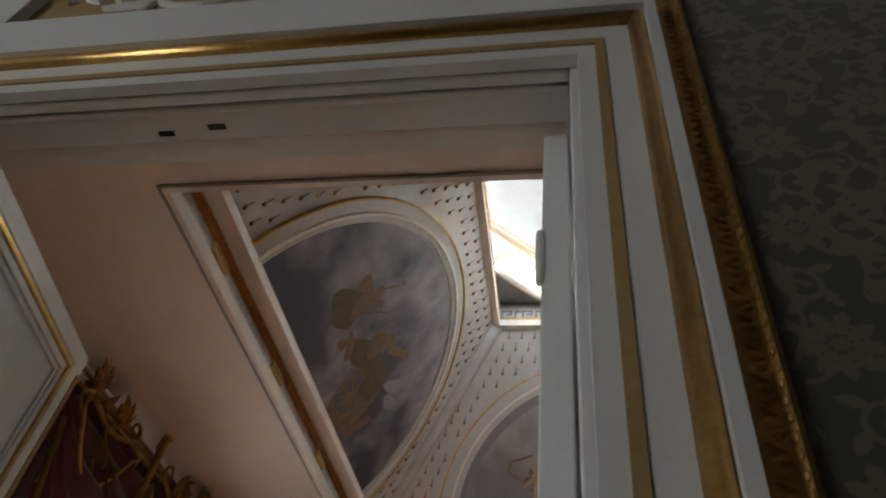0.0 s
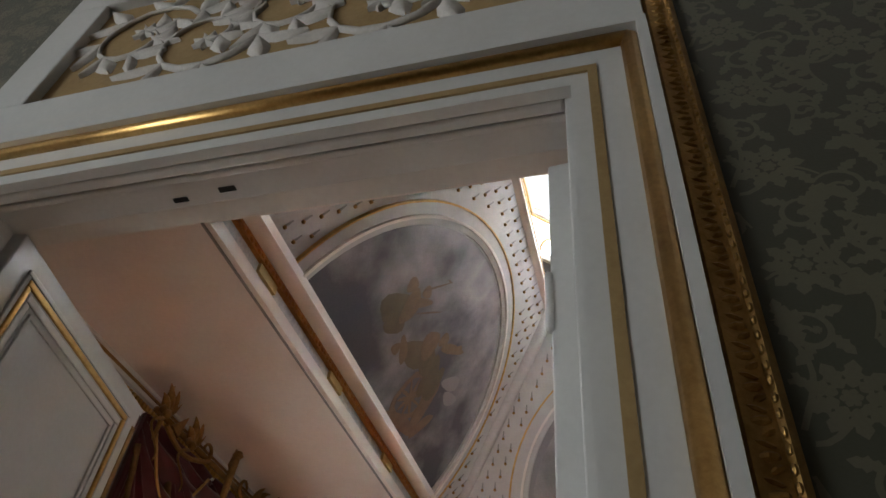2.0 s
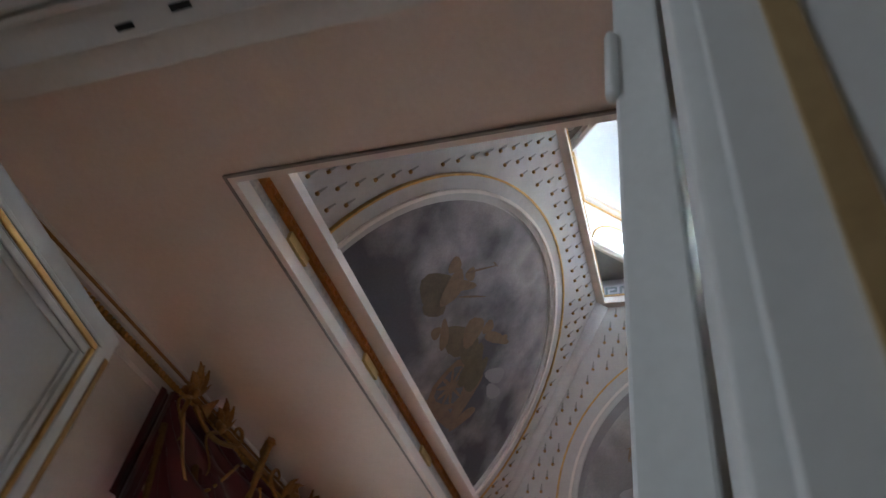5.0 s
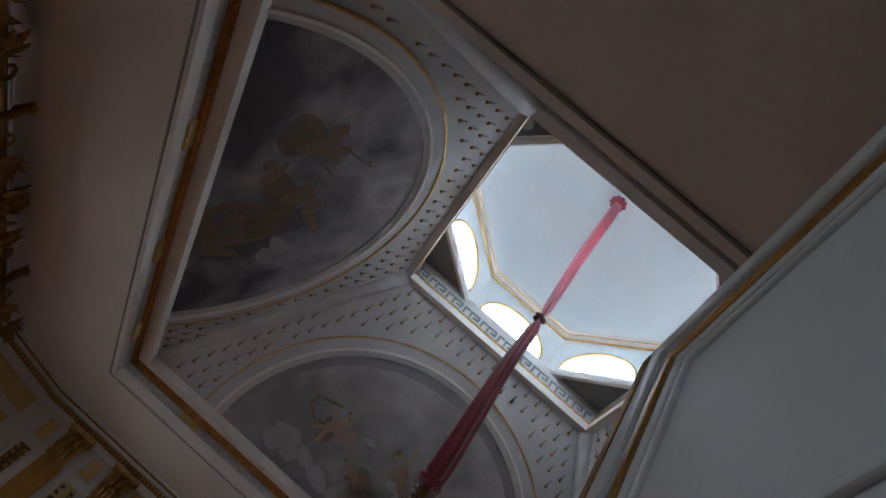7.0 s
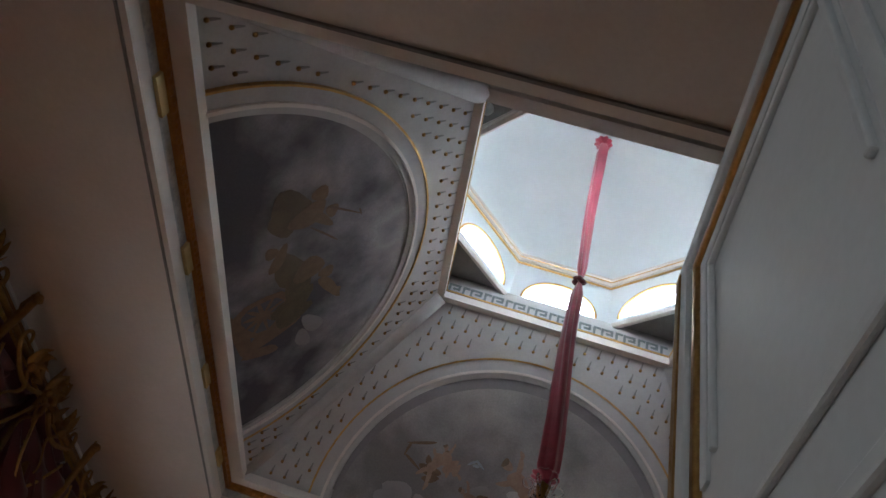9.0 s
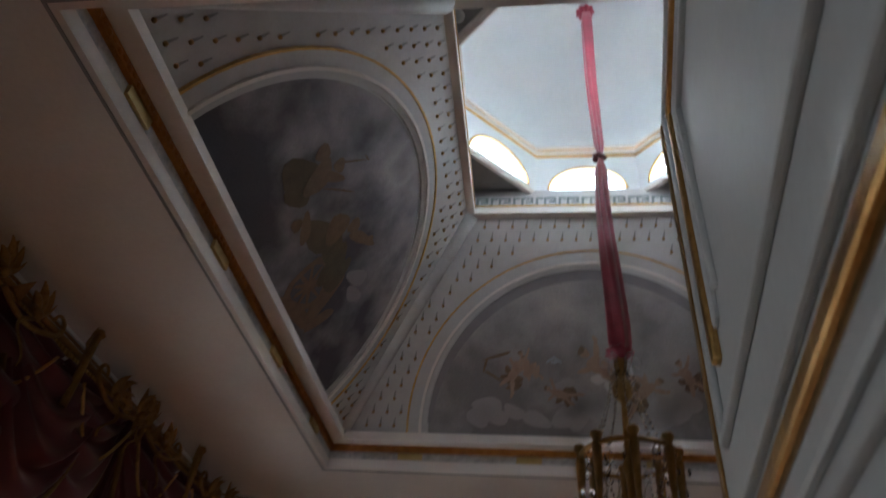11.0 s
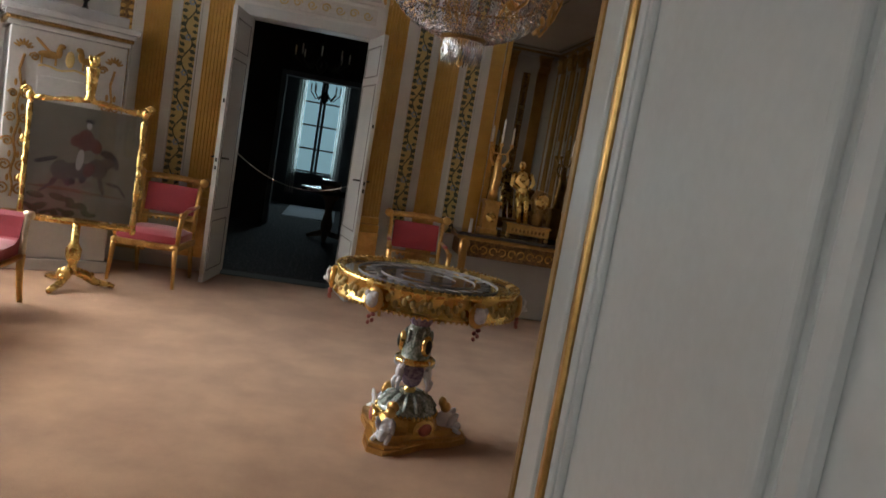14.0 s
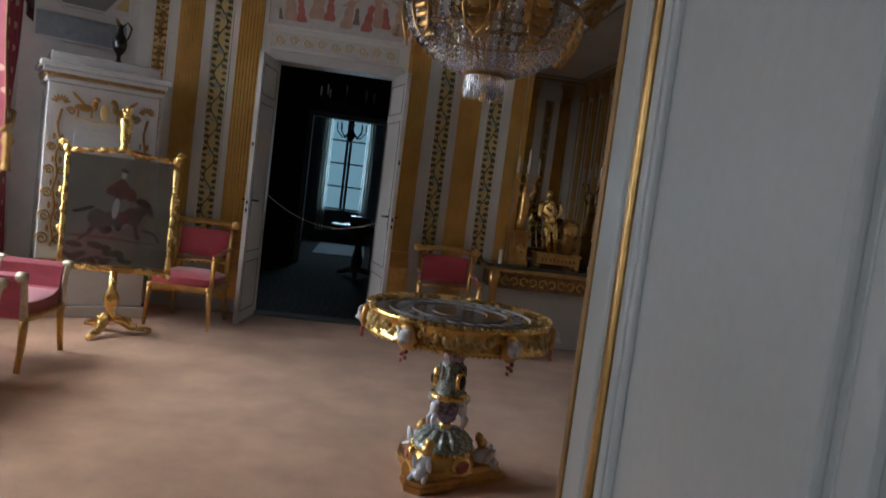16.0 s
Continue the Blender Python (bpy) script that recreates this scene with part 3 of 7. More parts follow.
for dz, r, mat in ((0.0, 0.028, PLASTER), (0.035, 0.014, GILT), (-0.045, 0.012, GILT), (0.07, 0.02, PLASTER)):
    b = bmnew()
    tube(b, octagon(AP - 0.01, OZ1 + dz), r, 6, closed=True)
    setting("lantern_cornice", b, mat, "white and gilt cornice of the lantern")
# cloister dome
b = bmnew()
prev = None
for j in range(15):
    a = j / 14 * math.pi / 2 * 0.93
    rr = octagon(max(0.12, (AP - 0.02) * math.cos(a)), OZ1 + 0.08 + (OZ2 - OZ1 - 0.05) * math.sin(a))
    rr = [b.verts.new(v) for v in rr]
    if prev:
        for k in range(8):
            b.faces.new((prev[k], prev[(k + 1) % 8], rr[(k + 1) % 8], rr[k]))
    prev = rr
b.faces.new(prev)
setting("dome", b, DOME, "plain white eight-sided dome", True)
# overcast sky seen through the lantern windows
b = bmnew()
tube_lo, tube_hi = octagon(2.6, 5.8), octagon(2.6, 9.0)
va, vb = [b.verts.new(v) for v in tube_lo], [b.verts.new(v) for v in tube_hi]
for k in range(8):
    b.faces.new((va[k], va[(k + 1) % 8], vb[(k + 1) % 8], vb[k]))
setting("backdrop", b, SKYGLOW, "bright overcast sky beyond the lantern")
# smoke detector
b = bmnew()
lathe(b, [(0.045, 0.0), (0.05, -0.02), (0.042, -0.05), (0.015, -0.06)], 16, Matrix.Translation((CX - 1.03, CY - 0.775, OZ0 - 0.002)))
d = tagged(part("smoke_detector", b, DOORWHITE, None, "small round white smoke detector on the lantern corner", True), "", "smoke detector")

# ---- cornice under the ceiling ----
def cornice_run(p, q, inward, dent=True):
    """Cornice along a wall from p to q; inward is the unit vector into the room."""
    p, q, n = Vector((*p, 0)), Vector((*q, 0)), Vector((*inward, 0))
    for z0, z1, d, mat, nm in ((3.93, 4.00, 0.05, WHITE, "cornice_fillet"), (4.00, 4.055, 0.028, BROWNGILT, "cornice_ground"), (4.055, 4.085, 0.085, WHITE, "cornice_corona"), (4.085, 4.10, 0.10, OLDGILT, "cornice_gilt"), (4.10, 4.12, 0.12, WHITE, "cornice_lip")):
        b = bmnew()
        z0, z1 = z0 + ZC - 4.12, z1 + ZC - 4.12
        slab(b, [p, q, q + n * d, p + n * d], (0, 0, 1e-9))
        bmesh.ops.translate(b, vec=(0, 0, z0), verts=b.verts)
        b.verts.ensure_lookup_table()
        for v in list(b.verts)[4:]:
            v.co.z = z1
        setting(nm, b, mat, "moulded cornice under the ceiling")
    b = bmnew()
    L, e = (q - p).length, (q - p).normalized()
    for k in range(int(L / 0.042)):
        a = p + e * (k * 0.042 + 0.012)
        slab(b, [a + Vector((0, 0, 4.012)), a + e * 0.024 + Vector((0, 0, 4.012)), a + e * 0.024 + n * 0.055 + Vector((0, 0, 4.012)), a + n * 0.055 + Vector((0, 0, 4.012))], (0, 0, 0.04))
    bmesh.ops.translate(b, vec=(0, 0, ZC - 4.12), verts=b.verts)
    tagged(setting("dentils", b, OCHRE, "row of small gilt dentils"), kind="stuff")


cornice_run((CHB.x, YN), (XE, YN), (0, -1))
cornice_run((XW, YS), (XW, CHA.y), (1, 0))
cornice_run((CHA.x, CHA.y), (CHB.x, CHB.y), (cnor.x, cnor.y))
cornice_run((XE, YS), (XE, YN), (-1, 0))
cornice_run((XW, YS), (XE, YS), (0, 1))

# ---- wall ornament ----
def wall_frame(parent_m, u0, u1, z0, z1, t=0.03, w=0.035, mat=None, name="panel_frame", label="white raised panel frame"):
    b = bmnew()
    for a0, a1, c0, c1 in ((u0 - w, u1 + w, z0 - w, z0), (u0 - w, u1 + w, z1, z1 + w), (u0 - w, u0, z0, z1), (u1, u1 + w, z0, z1)):
        box(b, a0, a1, -t, 0, c0, c1, 0.006)
    ob = setting(name, b, mat or WHITE, label)
    ob.matrix_world = parent_m
    return ob


MN = Matrix.Translation((0, YN, 0))
MS = Matrix.Translation((0, YS, 0)) @ Matrix.Rotation(math.pi, 4, "Z")
ME = Matrix.Translation((XE, 5.0, 0)) @ Matrix.Rotation(-math.pi / 2, 4, "Z")


def pilaster(m, u, w=0.22, wallname="pilaster"):
    """Fluted gilded pilaster with a leafy capital; u is its middle along the wall."""
    t = thing("pilaster", "fluted gilded pilaster with a leafy Corinthian capital", "pilaster", m @ Matrix.Translation((u, 0, 0)), "pilasters")
    t["kind"] = "structure"
    b = bmnew()
    n = 7
    pts = []
    for k in range(n):
        a, c = -w / 2 + w * k / n, -w / 2 + w * (k + 1) / n
        pts += [(a + 0.002, -0.035), (a + 0.007, -0.035), (a + 0.010, -0.024), (c - 0.007, -0.024), (c - 0.004, -0.035)]
    pts = [(-w / 2, 0)] + [(-w / 2, -0.035)] + pts + [(w / 2, -0.035), (w / 2, 0)]
    slab(b, [(x, y, 0.80) for x, y in pts], (0, 0, 2.80))
    part("shaft", b, OCHRE, t)
    b = bmnew()
    box(b, -w / 2 - 0.015, w / 2 + 0.015, -0.06, 0, 0.64, 0.72, 0.008)
    box(b, -w / 2 - 0.008, w / 2 + 0.008, -0.05, 0, 0.72, 0.80, 0.012)
    part("base", b, OCHRE, t)
    b = bmnew()
    box(b, -w / 2 - 0.02, w / 2 + 0.02, -0.06, 0, 0.14, 0.64, 0.004)
    part("pedestal", b, GILT, t, "dull gilt pedestal")
    b = bmnew()
    lathe(b, [(w * 0.42, 3.60), (w * 0.40, 3.75), (w * 0.62, 3.90)], 12, Matrix.Translation((0, -0.02, 0)), 0.45)
    for rowz, rn, hgt in ((3.60, 5, 0.14), (3.68, 4, 0.17)):
        for k in range(rn):
            x = (k - (rn - 1) / 2) * w / rn * 1.05
            tube(b, [(x, -0.075, rowz), (x, -0.10, rowz + hgt * 0.6), (x, -0.145, rowz + hgt), (x, -0.155, rowz + hgt - 0.03)], [0.026, 0.028, 0.018, 0.008], 6, 0.5)
    for s in (-1, 1):
        c = [(s * (w * 0.35 + 0.045 * math.cos(a) * (1 - a / 9)), -0.11, 3.85 + 0.045 * math.sin(a) * (1 - a / 9)) for a in [0.6 * i for i in range(14)]]
        tube(b, c, 0.014, 6)
    box(b, -w / 2 - 0.035, w / 2 + 0.035, -0.14, 0, 3.89, 3.93, 0.006)
    part("capital", b, GILT, t, "gilt acanthus capital", True)


for u in (-2.03, -1.47, 0.19, 0.75):
    pilaster(MN, u)
for u in (-2.9, -2.3, -1.05, -0.45):
    pilaster(MS, u)
for u in (1.85, 2.45):
    pilaster(MS, u)


def leaf_strip(m, u0, u1, z0, z1, dark=False):
    """Upright ornament strip: a winding stem with leaves and small rosettes on a gilt ground."""
    t = thing("ornament_strip", "painted strip of winding vine leaves on a gilt ground" if not dark else "painted strip of brown scrolling leaves", "wall ornament", m, "ornament strips")
    t["kind"] = "structure"
    b = bmnew()
    box(b, u0, u1, -0.008, 0, z0, z1)
    part("ground", b, GROUND if not dark else BROWNGILT, t)
    w, c = (u1 - u0), (u0 + u1) / 2
    b = bmnew()
    n = int((z1 - z0) / 0.03)
    tube(b, [(c + w * 0.26 * math.sin(k * 0.03 * 19), -0.011, z0 + k * 0.03) for k in range(n)], 0.006, 5)
    part("stem", b, LEAFGREEN if not dark else OLDGILT, t)
    b = bmnew()
    rng = random.Random(int(abs(u0) * 1000))
    z = z0 + 0.03
    k = 0
    while z < z1 - 0.03:
        for s in (-1, 1):
            x = c + s * w * (0.30 + 0.08 * rng.random())
            a = rng.uniform(-0.7, 0.7) + (0 if s > 0 else math.pi)
            L = 0.034 * rng.uniform(0.8, 1.15)
            d, e = Vector((math.cos(a), 0, math.sin(a))), Vector((-math.sin(a), 0, math.cos(a)))
            o = Vector((x, -0.0085, z))
            slab(b, [o - d * L, o - d * L * 0.2 - e * L * 0.6, o + d * L * 0.5 - e * L * 0.35, o + d * L, o + d * L * 0.45 + e * L * 0.4, o - d * L * 0.25 + e * L * 0.6], (0, -0.004, 0))
        z += 0.062
        k += 1
    part("leaves", b, LEAFGREEN if not dark else GILT, t, "", False, "stuff")
    b = bmnew()
    z = z0 + 0.14
    while z < z1 - 0.08:
        for i in range(6):
            a = i * math.pi / 3
            blob(b, (c + 0.022 * math.cos(a), -0.011, z + 0.022 * math.sin(a)), (0.013, 0.003, 0.013), 6)
        z += 0.33
    part("rosettes", b, BLUEGREY if not dark else GROUND, t, "", False, "stuff")
    wall_frame(m, u0, u1, z0, z1, 0.022, 0.02)


leaf_strip(MN, -2.37, -2.25, 0.75, 3.55, True)
leaf_strip(MN, -1.82, -1.66, 0.75, 3.56)
leaf_strip(MN, 0.42, 0.56, 0.75, 3.56, False)
leaf_strip(MN, 0.94, 1.07, 0.75, 3.56, False)
leaf_strip(MS, -2.68, -2.52, 0.75, 3.56)
leaf_strip(MS, -0.83, -0.67, 0.75, 3.56)
leaf_strip(MS, 2.07, 2.22, 0.75, 3.56)

for u in (0.6, 1.2, 1.8, 2.4, 3.0, 3.5, -0.9, -1.6, -2.3):
    pilaster(ME, u)
for u in (0.9, 1.5, 2.1, 2.7):
    leaf_strip(ME, u - 0.07, u + 0.07, 0.75, 3.56, True)
leaf_strip(MS, -3.35, -3.2, 0.75, 3.56, True)
pilaster(MS, -3.6)


def ochre_block(m, u0, u1, z0, z1, t=0.012, mat=None, name="wall_panel", label="gilt painted wall panel"):
    b = bmnew()
    box(b, u0, u1, -t, 0, z0, z1, 0.002)
    ob = setting(name, b, mat or GROUND, label)
    ob.matrix_world = m


# small panels between the capitals, and orange strip beside the mirror
for u0, u1 in ((-2.37, -2.25), (-1.80, -1.68), (0.43, 0.55), (0.95, 1.06)):
    ochre_block(MN, u0, u1, 3.66, 3.86)
    wall_frame(MN, u0, u1, 3.66, 3.86, 0.02, 0.018)
ochre_block(MN, 1.17, 1.30, 0.66, 3.9, 0.02, OCHRE, "wall_panel", "tall gilt strip beside the mirror")
b = bmnew()
box(b, CHB.x + 0.02, NDL - 0.1, YN - 0.02, YN, 0.0, 0.13, 0.004)
box(b, NDR + 0.1, XE, YN - 0.02, YN, 0.0, 0.13, 0.004)
setting("baseboard", b, DOORWHITE, "white skirting board")
b = bmnew()
box(b, 1.14, XE, YN - 0.03, YN, 0.62, 0.66, 0.006)
setting("dado_rail", b, OCHRE, "gilt dado rail")

# picture over the north door
def figure(b, x, y, z, h, lean=0.0, limbs=True):
    """Plain painted upright shape: a robe that widens to its foot, and short limbs."""
    o = Vector((x, y, z))
    e = Vector((lean, 0, 1)).normalized()
    r = Vector((1, 0, 0))
    w = h * 0.15
    left = [(-1.0, 0), (-1.2, .12), (-.7, .30), (-.85, .46), (-.55, .58), (-.7, .72), (-.35, .82)]
    right = [(.4, .82), (.75, .70), (.5, .56), (.9, .42), (.75, .26), (1.3, .10), (1.05, 0)]
    slab(b, [o + r * w * q + e * h * f for q, f in left + right], (0, -0.003, 0))
    if limbs:
        for s in (-1, 1):
            p0 = o + e * h * 0.70 + r * w * 0.5 * s
            p1 = p0 + Vector((s * h * 0.16, 0, h * (0.06 + lean * s)))
            up = Vector((0, 0, h * 0.05))
            slab(b, [p0 - up, p1 - up * 0.6, p1 + up * 0.6, p0 + up], (0, -0.003, 0))


od = thing("overdoor_picture", "painted frieze of plain robed shapes above the doorway", "picture", Matrix.Translation((0, YN, 0)))
b = bmnew()
box(b, -1.31, 0.0, -0.012, 0, 2.87, 3.58)
part("canvas", b, PALEPAINT, od)
for nm, lay, mat, spec in (("painted_figure", 1, FLESH, ((-1.10, .46), (-0.86, .52), (-0.58, .40), (-0.25, .44), (-0.05, .5))), ("painted_robe", 2, REDPAINT, ((-1.00, .36), (-0.74, .40), (-0.38, .42), (-0.18, .33))), ("painted_rock", 3, UMBER, ((-1.20, .20), (-0.48, .30), (-0.08, .24)))):
    for i, (x, h) in enumerate(spec):
        b = bmnew()
        figure(b, x, -0.0125 - 0.003 * lay, 2.92 + 0.05 * (i % 2), h * (1 - 0.12 * lay), 0.14 * ((i % 3) - 1), lay == 1)
        if lay == 1:
            blob(b, (x + 0.1 * ((i % 3) - 1) * h * 0.9, -0.016, 2.92 + 0.05 * (i % 2) + h * 0.80), (0.026, 0.003, 0.034), 8)
        part(nm, b, mat, od)
wall_frame(MN, -1.31, 0.0, 2.87, 3.58, 0.035, 0.035)
ochre_block(MN, -1.31, 0.0, 3.65, 3.90, 0.012, GROUND, "wall_panel", "gilt band with blue rosettes over the door")
b = bmnew()
for k in range(5):
    x = -1.17 + k * 0.26
    lathe(b, [(0.075 if k % 2 == 0 else 0.05, 0), (0.05, 0.006), (0.015, 0.009)], 12, Matrix.Translation((x, YN - 0.0125, 3.775)) @ Matrix.Rotation(math.pi / 2, 4, "X"))
tagged(setting("rosettes", b, BLUEGREY, "grey-blue painted rosettes"), kind="stuff")
ochre_block(MN, -1.28, -0.02, 2.655, 2.80, 0.014, STUCCO, "wall_panel", "pale stucco scroll frieze above the door")
b = bmnew()
for k in range(9):
    c = Vector((-1.19 + k * 0.135, YN - 0.02, 2.728))
    tube(b, [c + Vector((0.045 * math.cos(a) * (1 - a / 11), 0, (1 if k % 2 else -1) * 0.045 * math.sin(a) * (1 - a / 11))) for a in [0.6 * i for i in range(15)]], 0.007, 5)
setting("stucco_scrolls", b, GROUND, "row of stucco scrolls above the door")

# canted corner: octagonal picture and its frames
MC = Matrix.Translation(CHA) @ Matrix(((cdir.x, -cnor.x, 0, 0), (cdir.y, -cnor.y, 0, 0), (0, 0, 1, 0), (0, 0, 0, 1)))
CL = (CHB - CHA).length
oc = thing("octagon_picture", "octagonal painting of a drifting ochre shape", "picture", MC)
b = bmnew()
octp = [(CL / 2 + sx * x, -0.005, 3.18 + sz * z) for sx, sz, x, z in ((-1, -1, .16, .5), (1, -1, .16, .5), (1, -1, .32, .28), (1, 1, .32, .28), (1, 1, .16, .5), (-1, 1, .16, .5), (-1, 1, .32, .28), (-1, -1, .32, .28))]
slab(b, octp, (0, -0.008, 0))
part("canvas", b, GREYRECESS, oc)
b = bmnew()
tube(b, [(x, -0.016, z) for x, y, z in octp], 0.014, 6, closed=True)
part("frame", b, WHITE, oc)
b = bmnew()
for i, (x, z, rx, rz, a) in enumerate(((0.02, 0.05, .10, .17, .3), (-.10, .16, .05, .10, -.5), (.09, -.14, .12, .08, .4), (-0.05, .26, .035, .045, 0))):
    blob(b, (CL / 2 + x, -0.0135, 3.18 + z), (rx, 0.003, rz), 10, Matrix.Rotation(a, 3, "Y"))
part("ochre_shape", b, UMBER, oc)
for u in (0.10, CL - 0.10):
    for z in (2.76, 3.60):
        b = bmnew()
        s = 1 if u < 0.4 else -1
        zz = 1 if z < 3 else -1
        slab(b, [(u, -0.004, z), (u + s * 0.12, -0.004, z), (u, -0.004, z + zz * 0.2)], (0, -0.006, 0))
        setting("spandrel", b, GROUND, "gilt corner spandrel").matrix_world = MC
ochre_block(MC, 0.08, CL - 0.08, 3.68, 3.88)
wall_frame(MC, 0.08, CL - 0.08, 3.68, 3.88, 0.02, 0.025)
ochre_block(MC, 0.10, CL - 0.10, 2.40, 2.62, 0.012, BLUEGREY, "wall_panel", "dim painted panel under the octagon")
wall_frame(MC, 0.10, CL - 0.10, 2.40, 2.62, 0.02, 0.025)
wall_frame(MC, 0.09, CL - 0.09, 2.72, 3.62, 0.022, 0.02)

# ---- doorways and doors ----
def door_leaf(hinge, angle, width, h, side, name="door", label="", gold=True, groups="", stiles=()):
    """A panelled leaf. hinge: its foot on the jamb; angle: degrees its width points to from +x; side: on which face (+1 or -1) the gilt shows most."""
    t = thing(name, label, "door", Matrix.Translation(hinge) @ Matrix.Rotation(radians(angle), 4, "Z"), groups)
    t["kind"] = "structure"
    b = bmnew()
    box(b, 0, width, -0.02, 0.02, 0.012, h, 0.003)
    part("leaf", b, DOORWHITE, t)
    if gold:
        panels = stiles
    else:
        panels = ((0.12, 0.58, 0.05, 0.05), (0.68, h - 0.45, 0.05, 0.05), (h - 0.37, h - 0.10, 0.05, 0.05))
    for s in (-1, 1):
        for z0, z1, ih, it in panels:
            def frame_bars(nm, off, r, mat, flat=1.0, skip=()):
                """Four rods round the panel, off metres inside its moulding."""
                b = bmnew()
                q = [(ih + off, z0 + off), (width - it - off, z0 + off), (width - it - off, z1 - off), (ih + off, z1 - off)]
                for i in range(4):
                    if i not in skip:
                        (xa, za), (xb, zb) = q[i], q[(i + 1) % 4]
                        if za == zb:
                            box(b, min(xa, xb) - r, max(xa, xb) + r, min(s * 0.0195, s * (0.02 + r * flat)), max(s * 0.0195, s * (0.02 + r * flat)), za - r, za + r, r * 0.45)
                        else:
                            box(b, xa - r, xa + r, min(s * 0.0195, s * (0.02 + r * flat)), max(s * 0.0195, s * (0.02 + r * flat)), min(za, zb) + r, max(za, zb) - r, r * 0.45)
                part(nm, b, mat, t)
            if gold:
                upper = z0 > 2
                frame_bars("gilt_moulding", 0.0, 0.0075, GILT, 1.1, (0, 3) if upper else (3,) if ih > 0.15 else ())
                frame_bars("bead", (-0.042 if upper else -0.030) if ih > 0.15 else -0.016, 0.006, DOORWHITE, 1.2)
                frame_bars("cove", 0.022, 0.010, DOORWHITE, 0.5, (0,) if upper else ())
                frame_bars("inner_bead", 0.047, 0.0045, DOORWHITE, 1.3, (0,) if upper else ())
            else:
                frame_bars("panel_bead", 0.0, 0.006, GREYRECESS)
    return t



# north doorway: casing and two leaves that stand open into the saloon
b = bmnew()
for x0_, x1_ in ((NDL - 0.085, NDL), (NDR, NDR + 0.085)):
    box(b, x0_, x1_, YN - 0.045, YN, 0, NDZ, 0.008)
box(b, NDL - 0.085, NDR + 0.085, YN - 0.045, YN, NDZ, NDZ + 0.10, 0.008)
setting("door_casing", b, DOORWHITE, "white casing of the far doorway")
b = bmnew()
box(b, NDL, NDR, YN - 0.02, YN + 0.2, 0.0, 0.012, 0.003)
setting("threshold", b, GREYWALL, "pale stone threshold strip")
FW = 0.545


def far_leaf(hx, ang, s):
    t = door_leaf((hx, YN - 0.05, 0), ang, FW, NDZ - 0.02, s, "door_leaf", "white panelled door leaf folded back, with a brass handle", False, "north door leaves")
    b = bmnew()
    for sd in (-1, 1):
        box(b, FW - 0.075, FW - 0.045, sd * 0.02 - 0.004, sd * 0.02 + 0.004, 1.02, 1.24, 0.002)
        tube(b, [(FW - 0.06, sd * 0.02, 1.16), (FW - 0.06, sd * 0.06, 1.16), (FW - 0.15, sd * 0.065, 1.155)], 0.009, 8)
    part("door_handle", b, IRON, t, "dark bronze lever handle")
    b = bmnew()
    for z in (1.05, 1.12, 1.65):
        box(b, FW - 0.001, FW + 0.002, -0.008, 0.008, z, z + 0.035)
    part("lock_plate", b, BLACKGAP, t)


far_leaf(NDL, -90 - 7, -1)
far_leaf(NDR, -90 + 13.3, 1)
# cord across the doorway
b = bmnew()
pa, pb = Vector((NDL + 0.02, YN - 0.03, 1.22)), Vector((NDR - 0.02, YN - 0.03, 1.06))
tube(b, [pa.lerp(pb, k / 16) - Vector((0, 0, 0.17 * 4 * (k / 16) * (1 - k / 16))) for k in range(17)], 0.005, 6)
tagged(part("barrier_cord", b, ROPE, None, "thin white cord hung across the far doorway", True), "", "cord")


# ---- rooms beyond the north door ----
wall_box("floor", -3.2, 3.0, YN + 0.22, 18.4, -0.06, -0.001, DARKCARPET, "dark patterned carpet of the far rooms", category="floor")
# the rooms' gloom is coloured into walls, casing and ceiling
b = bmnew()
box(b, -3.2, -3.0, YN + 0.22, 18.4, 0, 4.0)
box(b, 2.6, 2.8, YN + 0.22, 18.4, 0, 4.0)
setting("wall_far_sides", b, DARKWALL, "walls of the far rooms, coloured dark for the gloom")
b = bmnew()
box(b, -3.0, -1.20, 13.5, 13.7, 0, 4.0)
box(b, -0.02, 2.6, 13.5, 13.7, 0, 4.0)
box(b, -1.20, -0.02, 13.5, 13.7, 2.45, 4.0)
setting("wall_far_middle", b, DARKWALL, "wall with a second doorway, coloured dark for the gloom")
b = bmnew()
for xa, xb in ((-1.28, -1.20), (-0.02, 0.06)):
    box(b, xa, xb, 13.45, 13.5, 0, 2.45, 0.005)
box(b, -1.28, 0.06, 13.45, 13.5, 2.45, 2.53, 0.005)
setting("door_casing", b, GREYWALL, "white casing of the second doorway, greyed for the gloom")
b = bmnew()
box(b, -3.0, -1.22, 18.0, 18.2, 0, 4.0)
box(b, -0.22, 2.6, 18.0, 18.2, 0, 4.0)
box(b, -1.22, -0.22, 18.0, 18.2, 0, 0.75)
box(b, -1.22, -0.22, 18.0, 18.2, 2.9, 4.0)
setting("wall_far_end", b, GREYWALL, "end wall with a window, greyed for the gloom")
wall_box("ceiling", -3.2, 2.8, YN + 0.22, 18.4, 3.9, 4.0, GREYWALL, "plaster ceiling greyed for the gloom", category="ceiling")
fwin = thing("window", "tall casement window with pale blue daylight", "window", Matrix.Translation((-0.72, 18.05, 0.75)))
fwin["kind"] = "structure"
b = bmnew()
for x in (-0.47, -0.04, 0.04, 0.47):
    box(b, x - 0.03, x + 0.03, -0.03, 0.03, 0, 2.15)
for z in (0.03, 0.55, 1.08, 1.6, 2.12):
    box(b, -0.47, 0.47, -0.025, 0.025, z - 0.018, z + 0.018)
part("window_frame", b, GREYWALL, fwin)
